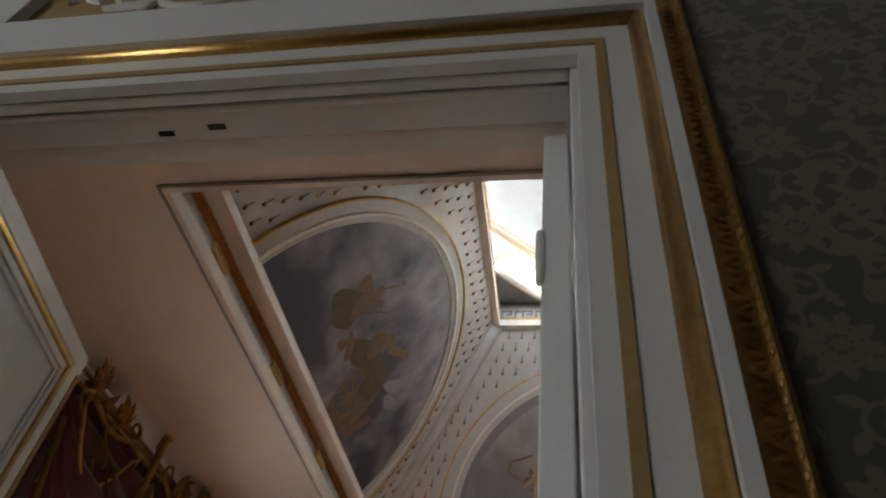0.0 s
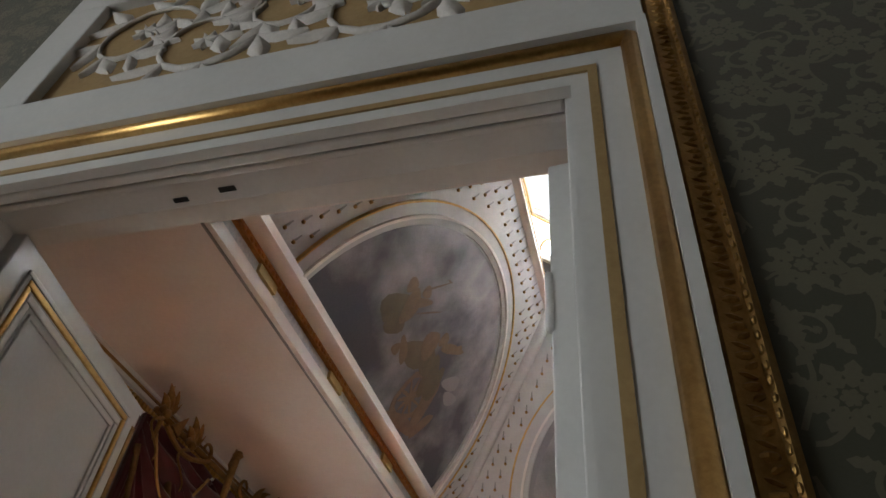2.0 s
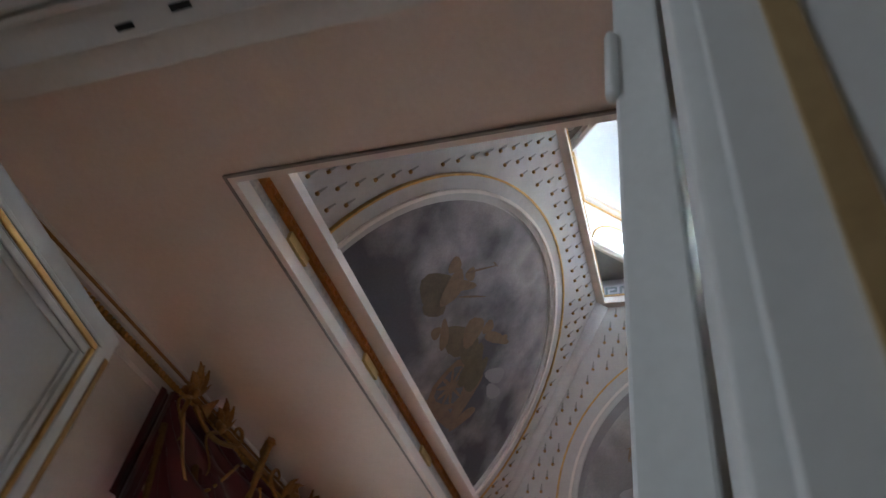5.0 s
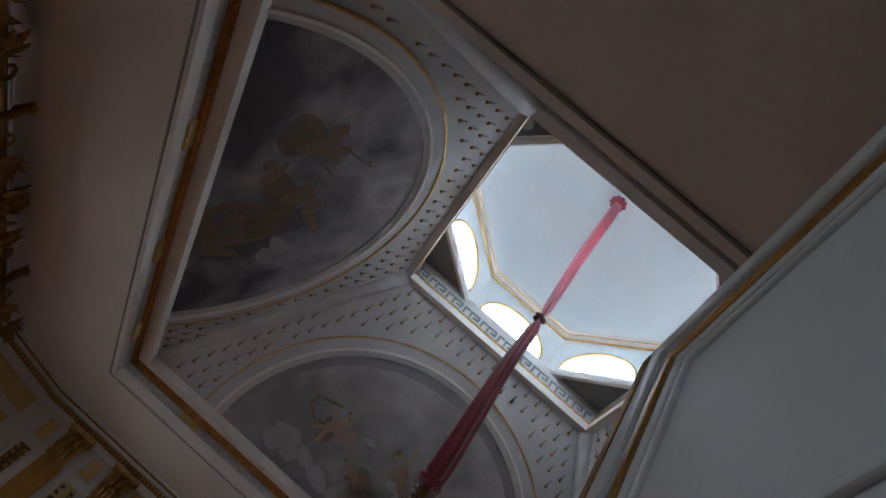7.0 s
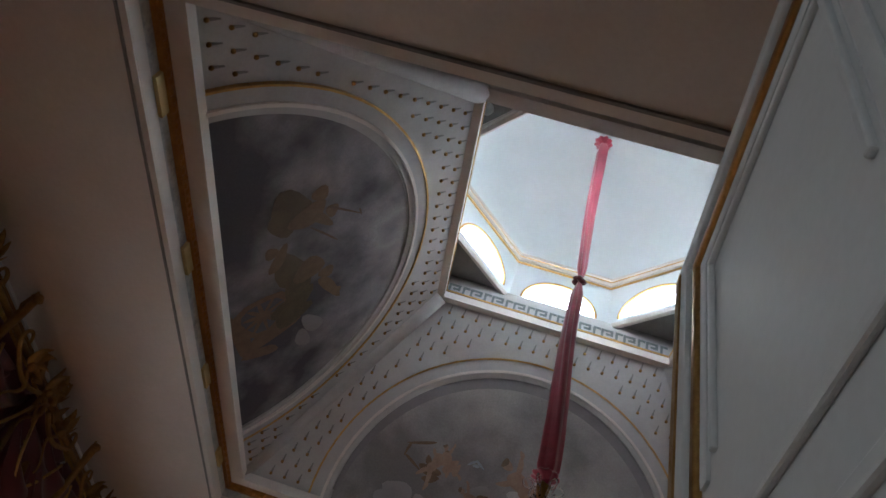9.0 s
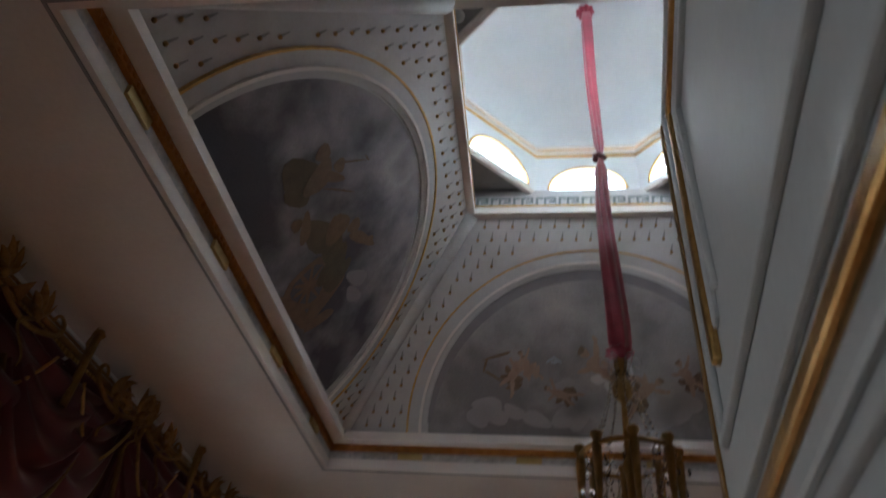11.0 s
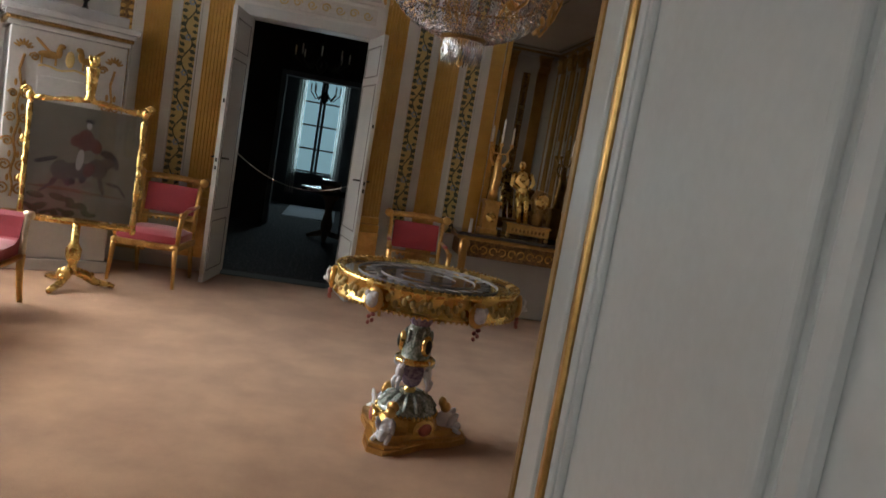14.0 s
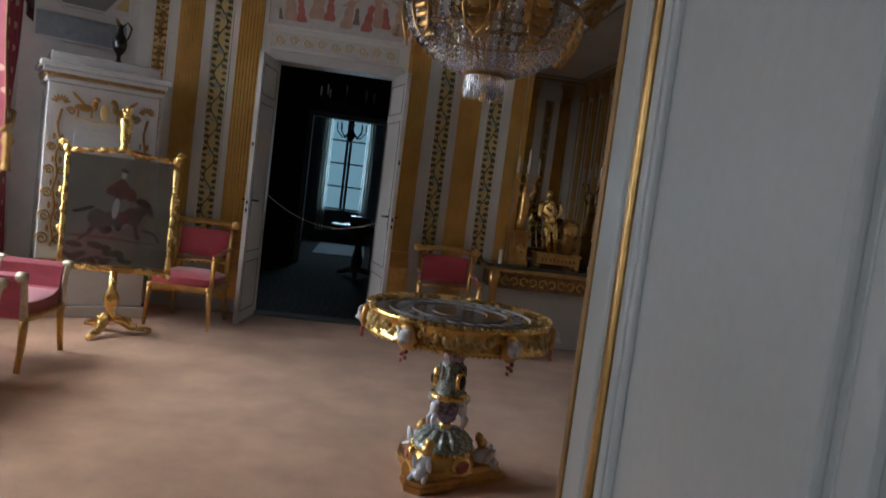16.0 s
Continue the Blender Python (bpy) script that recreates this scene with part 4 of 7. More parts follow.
for s in (-1, 1):
    b = bmnew()
    sheet(b, lambda u, v: (s * (0.38 + 0.2 * u), -0.10 + 0.025 * math.sin(u * 22), -0.5 + 2.75 * v), 16, 4)
    part("sheer_curtain", b, SHEER, fwin, "white sheer curtain", True)
b = bmnew()
box(b, -3.5, 2.5, 19.2, 19.25, -0.5, 4.0)
setting("backdrop", b, glow("hazy_blue_daylight", (0.38, 0.66, 0.78), 0.36), "pale blue daylight beyond the far window")
b = bmnew()
box(b, -5.2, -5.15, -4, 10, -1.0, 5.0)
setting("backdrop", b, glow("overcast_daylight", (0.97, 0.99, 1.0), 2.6), "bright overcast daylight beyond the windows")
# rug strip and table in the far rooms
ft = thing("round_table", "dark round pedestal table with a black box on it", "table", Matrix.Translation((-0.22, 12.4, 0)))
b = bmnew()
lathe(b, [(0.44, 0.72), (0.46, 0.74), (0.46, 0.77), (0.44, 0.785)], 24)
part("tabletop", b, STONE, ft, "", True)
b = bmnew()
lathe(b, [(0.06, 0.08), (0.09, 0.25), (0.05, 0.45), (0.08, 0.60), (0.16, 0.72)], 14)
part("pedestal", b, UMBER, ft, "", True)
b = bmnew()
for k in range(3):
    a = k * 2.09 + 0.5
    tube(b, [(0.05 * math.cos(a), 0.05 * math.sin(a), 0.12), (0.2 * math.cos(a), 0.2 * math.sin(a), 0.07), (0.32 * math.cos(a), 0.32 * math.sin(a), 0.025)], [0.05, 0.04, 0.025], 8)
part("feet", b, UMBER, ft, "", True)
b = bmnew()
box(b, -0.16, 0.14, 12.25, 12.45, 0.787, 0.93, 0.006, Matrix.Translation((-0.22, 0, 0)))
tagged(part("display_box", b, BLACKVASE, None, "small black display box on the far table"), "", "box")
b = bmnew()
box(b, -1.1, -0.1, 15.2, 17.6, 0.0, 0.012, 0.004)
tagged(part("rug", b, BLUEGREY, None, "pale blue-grey rug in the last room"), "", "rug")


def small_chandelier(x, y, z, name_label, r):
    t = thing("chandelier", name_label, "chandelier", Matrix.Translation((x, y, z)))
    b = bmnew()
    lathe(b, [(0.01, 1.6), (0.012, 0.3), (0.05, 0.2), (0.03, 0.1), (0.09, 0.0), (0.06, -0.08), (0.01, -0.14)], 12)
    part("stem", b, IRON, t, "", True)
    for k in range(8):
        a = k * math.pi / 4
        b = bmnew()
        c, s = math.cos(a), math.sin(a)
        tube(b, [(0.06 * c, 0.06 * s, 0.02), (r * 0.6 * c, r * 0.6 * s, -0.07), (r * c, r * s, 0.06)], 0.011, 6)
        part("arm", b, IRON, t, "", True)
        b = bmnew()
        lathe(b, [(0.012, 0.07), (0.012, 0.2), (0.004, 0.21)], 8, Matrix.Translation((r * c, r * s, 0)))
        part("candle", b, CANDLE, t, "white candle", True)


small_chandelier(-0.62, 12.0, 2.55, "dark bronze chandelier with white candles", 0.38)
small_chandelier(-0.62, 15.6, 2.35, "small dark bronze chandelier seen against the window", 0.28)

# ---- curtains of the saloon windows ----
FRINGE = surface("gold_thread_fringe", (0.10, 0.045, 0.012), (0.26, 0.14, 0.04), 0.7, 0.2, scale=60, grain=200, bump=0.6)
XC = XW + 0.10


def drape(t, s, inner_top, name="drape"):
    """One side curtain, drawn back to a tie; s: +1 towards the stove, -1 away."""
    def fn(u, v):
        z = 3.35 * v + 0.02
        tie = math.exp(-((z - 1.55) / 0.55) ** 2) if z > 1.55 else math.exp(-((z - 1.55) / 0.9) ** 2)
        inner = inner_top + (0.60 - inner_top) * min(1.0, tie * 1.05)
        if z < 1.55:
            inner = min(inner, 0.6) if tie > 0.9 else 0.50 + 0.10 * tie
        outer = 0.84 - 0.06 * tie
        y = inner + (outer - inner) * u
        x = 0.05 + 0.045 * math.sin(u * 26 + 1.2 * s) * (0.35 + 0.65 * (1 - tie * 0.7)) + 0.05 * (1 - u)
        return (x, s * y, z)
    b = bmnew()
    sheet(b, fn, 44, 30)
    part(name, b, DOTSILK, t, "crimson silk drape with pale dots", True)
    b = bmnew()
    tube(b, [(0.13, s * 0.56, 1.5), (0.15, s * 0.66, 1.56), (0.10, s * 0.80, 1.66), (0.0, s * 0.86, 1.7)], 0.022, 8)
    part("tie_back", b, OLDGILT, t, "gilt cord tie-back", True)
    b = bmnew()
    lathe(b, [(0.01, 1.52), (0.035, 1.48), (0.05, 1.42), (0.03, 1.36), (0.035, 1.2), (0.04, 1.18)], 10, Matrix.Translation((0.16, s * 0.60, 0)))
    part("tassel", b, OLDGILT, t, "gilt tassel", True)
    b = bmnew()
    tube(b, [(fn(0, k / 30)[0] + 0.008, fn(0, k / 30)[1], fn(0, k / 30)[2]) for k in range(31)], 0.010, 5)
    part("fringe", b, FRINGE, t, "narrow gold fringe", True)


def swag(t, ya, yb, z0, sag, dx, name="swag"):
    """One hanging swag whose folds gather towards its ends and wander across it."""
    ph = ya * 7.0
    def fn(u, v):
        c = 4 * u * (1 - u)
        y = ya + (yb - ya) * u + 0.02 * math.sin(v * 9 + ph)
        w = v + 0.05 * math.sin(u * 5 + ph) * v
        z = z0 - v * (0.22 + sag * c) - 0.02 * math.sin(w * 21 + u * 4) * c
        deep = 0.5 + 0.5 * math.sin(w * 6.5 + ph)
        x = dx + 0.10 * c * math.sin(v * 2.6) + (0.018 + 0.022 * deep) * math.sin(w * 27 + 1.6 * math.sin(u * 3.3 + ph)) * (0.35 + c)
        return (x, y, z)
    b = bmnew()
    sheet(b, fn, 24, 44)
    part(name, b, REDCLOTH, t, "gathered crimson silk swag", True)
    b = bmnew()
    tube(b, [Vector(fn(k / 20, 1)) for k in range(21)], 0.022, 6, 0.6)
    part("swag_fringe", b, FRINGE, t, "gilt fringe", True)


def arrow(t, y, z, h, big=False):
    b = bmnew()
    lathe(b, [(0.014, z - h), (0.018, z - 0.10)], 8, Matrix.Translation((0.24, y, 0)))
    if big:
        tube(b, [(0.24, y, z - h), (0.27, y, z + 0.02)], 0.026, 8)
        lathe(b, [(0.03, z), (0.045, z + 0.02), (0.03, z + 0.05)], 10, Matrix.Translation((0.27, y, 0)))
    slab(b, [(0.235, y, z + 0.08), (0.235, y - 0.045, z - 0.07), (0.235, y, z - 0.12), (0.235, y + 0.045, z - 0.07)], (0.012, 0, 0))
    part("arrow_finial", b, OLDGILT, t, "gilt arrow-head finial")


def scroll(t, y, z, s, L):
    b = bmnew()
    pts = [(0.25, y + s * L * (1 - k / 10), z - 0.05 - 0.07 * math.sin(k / 10 * 3.1)) for k in range(11)]
    cx, cz = y, z + 0.03
    pts += [(0.25, cx - s * 0.075 * math.sin(a) * (1 - a / 9), cz - 0.08 * math.cos(a) * (1 - a / 9)) for a in [0.5 * i for i in range(1, 11)]]
    tube(b, pts, [0.018] * 11 + [0.017 - 0.0008 * i for i in range(10)], 7)
    slab(b, [(0.24, y + s * L * 0.9, z - 0.02), (0.24, y + s * L * 0.62, z + 0.12), (0.24, y + s * L * 0.70, z - 0.06)], (0.014, 0, 0))
    part("scroll", b, OLDGILT, t, "curling gilt scroll and leaf")


def leaf_cluster(t, y, z, s):
    """A spray of curled gilt leaves on the curtain rail."""
    b = bmnew()
    for a, L, w in ((-1.0, .13, .030), (-0.45, .17, .034), (0.1, .20, .036), (0.6, .16, .032), (1.2, .12, .028)):
        pts = []
        for k in range(7):
            f = k / 6
            aa = s * a + s * 0.5 * f * f
            pts.append((0.255 + 0.05 * f * f, y + math.sin(aa) * L * f, z + math.cos(aa) * L * f))
        tube(b, pts, [w * q for q in (.35, .8, 1.0, .95, .75, .45, .12)], 7, 0.35)
    blob(b, (0.27, y, z), (0.03, 0.035, 0.035), 8)
    tube(b, [(0.26, y + s * 0.12 * math.sin(0.5 * k) * (1 - k / 16), z - 0.03 - 0.028 * k) for k in range(11)], [0.017 - 0.001 * k for k in range(11)], 6, 0.6)
    part("leaf_ornament", b, OLDGILT, t, "curled gilt leaf spray", True)


def curtains(wy):
    t = thing("window_curtains", "crimson silk curtains with heavy swags and gilt arrow finials", "curtain", Matrix.Translation((XC, wy, 0)), "window curtains")
    b = bmnew()
    sheet(b, lambda u, v: (0.03 + 0.012 * math.sin(u * 90), -0.915 + 1.83 * u, 3.15 + 0.72 * v), 90, 2)
    part("valance_cloth", b, REDCLOTH, t, "pleated crimson valance", True)
    drape(t, -1, 0.03)
    drape(t, 1, 0.46)
    b = bmnew()
    tube(b, [(0.20, -0.9, 3.86), (0.20, 0.9, 3.86)], 0.022, 10)
    part("rail", b, OLDGILT, t, "gilt curtain rail", True)
    swag(t, -0.88, -0.02, 3.84, 0.84, 0.14)
    swag(t, 0.02, 0.88, 3.84, 0.84, 0.14)
    swag(t, -0.50, 0.50, 3.76, 0.74, 0.19)
    for s in (-1, 1):
        def tail(u, v):
            return (0.12 + 0.03 * math.sin(u * 20), s * (0.80 + 0.10 * u), 3.84 - v * (1.05 + 0.35 * u))
        b = bmnew()
        sheet(b, tail, 14, 8)
        part("tail", b, REDCLOTH, t, "hanging crimson tail", True)
        arrow(t, s * 0.86, 3.98, 0.32)
        scroll(t, s * 0.30, 3.84, s, 0.5)
        leaf_cluster(t, s * 0.50, 3.80, s)
        leaf_cluster(t, s * 0.86, 3.84, s)
        b = bmnew()
        tube(b, [(0.24, s * (0.86 - 0.7 * k / 14), 3.72 - 0.36 * math.sin(math.pi * k / 14)) for k in range(15)], 0.011, 6)
        part("cord", b, GILT, t, "twisted gilt cord", True)
    arrow(t, 0.06, 4.0, 0.5, True)
    # sheer behind
    b = bmnew()
    sheet(b, lambda u, v: (-0.05 + 0.012 * math.sin(u * 70), -0.62 + 1.24 * u, 0.5 + 2.7 * v), 60, 2)
    part("sheer_curtain", b, SHEER, t, "white sheer curtain", True)


for wy in WIN_Y:
    curtains(wy)

# ---- stove ----
MST = Matrix.Translation((-2.445, 7.85, 0)) @ Matrix(((cdir.x, -cnor.x, 0, 0), (cdir.y, -cnor.y, 0, 0), (0, 0, 1, 0), (0, 0, 0, 1)))
st = thing("tiled_stove", "tall white glazed stove with gilt griffin and scroll ornament", "stove", MST)
b = bmnew()
box(b, -0.43, 0.43, 0.0, 0.62, 0.10, 1.95, 0.012)
part("body", b, TILEWHITE, st)
b = bmnew()
box(b, -0.46, 0.46, -0.03, 0.65, 0.0, 0.10, 0.01)
part("plinth", b, TILEWHITE, st)
b = bmnew()
box(b, -0.45, 0.45, -0.02, 0.64, 1.95, 1.99, 0.008)
box(b, -0.475, 0.475, -0.05, 0.66, 2.02, 2.06, 0.008)
box(b, -0.50, 0.50, -0.07, 0.68, 2.06, 2.11, 0.012)
box(b, -0.42, 0.42, 0.02, 0.62, 2.11, 2.20, 0.01)
part("cornice", b, TILEWHITE, st)
b = bmnew()
box(b, -0.462, 0.462, -0.035, 0.65, 1.99, 2.02, 0.006)
for k in range(24):
    blob(b, (-0.44 + k * 0.0383, -0.038, 2.005), (0.012, 0.012, 0.013), 6)
part("gilt_band", b, OLDGILT, st, "gilt leaf band")
b = bmnew()
box(b, -0.432, 0.432, -0.012, 0.0, 0.44, 0.50, 0.004)
for k in range(22):
    box(b, -0.42 + k * 0.039, -0.40 + k * 0.039, -0.02, -0.01, 0.445, 0.495, 0.003)
part("lower_band", b, OLDGILT, st, "gilt fluted band")


def scroll_at(b, x, z, r, s, turns=1.6, y=-0.008, thick=0.008):
    n = 20
    tube(b, [(x + s * r * (1 - k / n * 0.85) * math.cos(k / n * turns * 6.28), y, z + r * (1 - k / n * 0.85) * math.sin(k / n * turns * 6.28)) for k in range(n)], thick, 5)


for s in (-1, 1):
    b = bmnew()
    x = s * 0.33
    tube(b, [(x + 0.012 * math.sin(k * 1.4), -0.006, 0.60 + k * 0.06) for k in range(20)], 0.010, 6)
    for k in range(5):
        z = 0.66 + k * 0.19
        r = 0.055 - 0.005 * k
        for q in (-1, 1):
            scroll_at(b, x + q * (r + 0.008), z, r, q)
            blob(b, (x + q * 0.03, -0.008, z + 0.09), (0.014, 0.006, 0.03), 6)
    for k in range(7):
        a = (k - 3) * 0.4
        blob(b, (x + 0.05 * math.sin(a), -0.008, 1.78 + 0.05 * math.cos(a)), (0.011, 0.006, 0.028), 6, Matrix.Rotation(a, 3, "Y"))
    part("candelabrum_ornament", b, OLDGILT, st, "gilt stem with scrolls")
    b = bmnew()
    x = s * 0.15
    blob(b, (x, -0.01, 1.77), (0.085, 0.012, 0.032), 10)
    blob(b, (x - s * 0.07, -0.01, 1.80), (0.025, 0.012, 0.05), 8)
    blob(b, (x - s * 0.085, -0.012, 1.85), (0.028, 0.012, 0.022), 8)
    for k in range(4):
        blob(b, (x + s * (0.03 + 0.015 * k), -0.012, 1.82 + 0.014 * k), (0.06 - 0.008 * k, 0.008, 0.012), 8, Matrix.Rotation(-s * 0.7, 3, "Y"))
    scroll_at(b, x + s * 0.10, 1.73, 0.035, s)
    for q in (-0.05, 0.05):
        tube(b, [(x + q, -0.01, 1.75), (x + q, -0.01, 1.69)], 0.009, 6)
    part("griffin_ornament", b, OLDGILT, st, "gilt winged beast ornament")
b = bmnew()
tube(b, [(-0.22 + 0.044 * k, -0.008, 1.67 + 0.012 * math.sin(k * 1.3)) for k in range(11)], 0.008, 6)
blob(b, (0, -0.012, 1.76), (0.035, 0.012, 0.07), 8)
part("vase_ornament", b, GROUND, st, "gilt vase ornament")
b = bmnew()
box(b, -0.22, 0.22, -0.01, 0.0, 0.75, 1.60, 0.006)
part("panel", b, TILEWHITE, st, "raised glazed panel")
# ewer on the stove
ev = thing("ewer", "slender black ewer with gilt mounts on the stove", "vase", MST @ Matrix.Translation((0.10, 0.22, 2.20)))
b = bmnew()
lathe(b, [(0.05, 0.0), (0.052, 0.012), (0.02, 0.03), (0.014, 0.07), (0.05, 0.12), (0.062, 0.17), (0.055, 0.22), (0.024, 0.27), (0.018, 0.31), (0.026, 0.34)], 18)
part("body", b, BLACKVASE, ev, "", True)
b = bmnew()
tube(b, [(0.02, 0, 0.33), (0.05, 0, 0.37), (0.085, 0, 0.33), (0.075, 0, 0.27), (0.055, 0, 0.22)], 0.008, 6)
part("handle", b, IRON, ev, "", True)
b = bmnew()
tube(b, [(-0.01, 0, 0.33), (-0.03, 0, 0.36), (-0.045, 0, 0.39)], [0.02, 0.014, 0.006], 8)
part("spout", b, OLDGILT, ev, "gilt spout", True)

# ---- fire screen ----
MSC = Matrix.Translation((-2.10, 7.37, 0)) @ Matrix.Rotation(radians(6), 4, "Z")
sc = thing("fire_screen", "gilt fire screen with an embroidered rider panel behind glass", "fire screen", MSC)
b = bmnew()
box(b, -0.38, 0.38, -0.006, 0.006, 0.55, 1.40)
part("panel", b, TAPESTRY, sc, "embroidered landscape panel")
for sx in (-1, 1):
    b = bmnew()
    tube(b, [(sx * 0.40, 0, 0.50 + 0.075 * k) for k in range(13)], [0.022 + 0.005 * math.sin(k * 1.9) for k in range(13)], 8)
    for z, r in ((0.50, 0.035), (1.43, 0.04), (0.95, 0.032)):
        blob(b, (sx * 0.405, -0.005, z), (r * 0.8, r * 0.7, r), 8)
    scroll_at(b, sx * 0.43, 1.46, 0.035, sx, y=0.0, thick=0.012)
    for z in (0.8, 1.1):
        blob(b, (sx * 0.43, 0, z), (0.02, 0.015, 0.035), 7)
    part("side_rail", b, GILTBRIGHT, sc, "carved gilt stiles", True)
b = bmnew()
tube(b, [(-0.40 + 0.08 * k, 0, 1.42 + 0.035 * math.sin(math.pi * k / 10) ** 2) for k in range(11)], [0.02 + 0.006 * math.sin(k * 2.2) for k in range(11)], 8)
part("top_rail", b, GILTBRIGHT, sc, "carved gilt top rail", True)
b = bmnew()
tube(b, [(-0.40 + 0.1 * k, 0, 0.515) for k in range(9)], 0.026, 8)
part("bottom_rail", b, GILTBRIGHT, sc, "gilt bottom rail", True)
b = bmnew()
lathe(b, [(0.02, 1.44), (0.045, 1.47), (0.03, 1.50), (0.036, 1.55), (0.046, 1.66), (0.052, 1.70), (0.03, 1.715)], 12)
blob(b, (0, 0, 1.745), 0.035, 10)
for k in range(5):
    a = k * 1.256
    blob(b, (0.03 * math.cos(a), 0.03 * math.sin(a), 1.77), (0.012, 0.012, 0.03), 6)
part("finial", b, GILTBRIGHT, sc, "gilt torch finial", True)
b = bmnew()
lathe(b, [(0.028, 0.10), (0.05, 0.14), (0.03, 0.18), (0.055, 0.24), (0.06, 0.30), (0.03, 0.36), (0.032, 0.50)], 14)
part("pedestal", b, GILTBRIGHT, sc, "turned gilt pedestal", True)
for k in range(3):
    a = -1.815 + k * 2.09
    b = bmnew()
    c, s_ = math.cos(a), math.sin(a)
    tube(b, [(0.03 * c, 0.03 * s_, 0.13), (0.10 * c, 0.10 * s_, 0.10), (0.17 * c, 0.17 * s_, 0.05), (0.26 * c, 0.26 * s_, 0.035), (0.315 * c, 0.315 * s_, 0.02)], [0.035, 0.04, 0.03, 0.024, 0.02], 8)
    blob(b, (0.14 * c, 0.14 * s_, 0.10), (0.03, 0.03, 0.03), 7)
    part("foot", b, GILTBRIGHT, sc, "gilt lion-paw foot", True)
# plain embroidered shapes, u and v across and up the panel
COATRED = surface("embroidered_red", (0.11, 0.035, 0.03), (0.20, 0.065, 0.055), 0.7, scale=30, grain=120)
DUNHORSE = surface("embroidered_dun", (0.07, 0.055, 0.055), (0.15, 0.12, 0.115), 0.7, scale=14, grain=120)
DARKHAIR = surface("embroidered_dark", (0.03, 0.026, 0.03), (0.075, 0.062, 0.07), 0.7, scale=30, grain=120)


def stitched(name, mat, lay, spec):
    for u, v, ru, rv, a in spec:
        b = bmnew()
        blob(b, ((u - 0.5) * 0.76, -0.006 - 0.0005 * lay, 0.55 + 0.85 * v), (ru, 0.0012, rv), 10, Matrix.Rotation(a, 3, "Y"))
        part(name, b, mat, sc, "", True)


stitched("ground_patch", UMBER, 1, ((.30, .25, .24, .012, 0), (.62, .235, .22, .010, 0.03)))
stitched("dun_shape", DUNHORSE, 2, ((.45, .43, .13, .062, -.1), (.30, .42, .075, .075, .2), (.64, .47, .07, .075, -.5), (.72, .53, .045, .075, .7), (.80, .535, .026, .05, -.5)))
stitched("slender_shape", DUNHORSE, 2, ((.25, .32, .02, .065, .5), (.17, .24, .012, .055, .8), (.36, .33, .028, .05, -.6), (.68, .33, .018, .06, -.2), (.71, .25, .010, .045, .1), (.80, .34, .06, .015, .2), (.89, .285, .012, .045, -.6)))
stitched("dark_shape", DARKHAIR, 3, ((.18, .50, .075, .018, -.35), (.10, .475, .04, .016, -.2), (.72, .61, .055, .03, .2), (.78, .585, .03, .022, .7), (.51, .36, .025, .035, .3), (.41, .33, .03, .03, 0)))
stitched("red_shape", COATRED, 4, ((.50, .71, .065, .085, .1), (.42, .70, .04, .05, .6), (.60, .67, .045, .06, -.4), (.56, .45, .04, .06, .3)))
stitched("pale_shape", PALEPAINT, 5, ((.47, .53, .028, .085, .1), (.525, .845, .020, .028, 0)))
stitched("dark_shape", DARKHAIR, 6, ((.53, .885, .035, .016, .2),))
rng = random.Random(11)
stitched("dark_foliage", LEAFGREEN, 3, [(rng.uniform(.06, .94), rng.uniform(.02, .17), rng.uniform(.02, .07), rng.uniform(.012, .03), rng.uniform(-.5, .5)) for k in range(16)])
b = bmnew()
box(b, -0.38, 0.38, -0.016, -0.012, 0.55, 1.40)
gl = part("glass", b, PANE, sc, "clear glass over the panel")

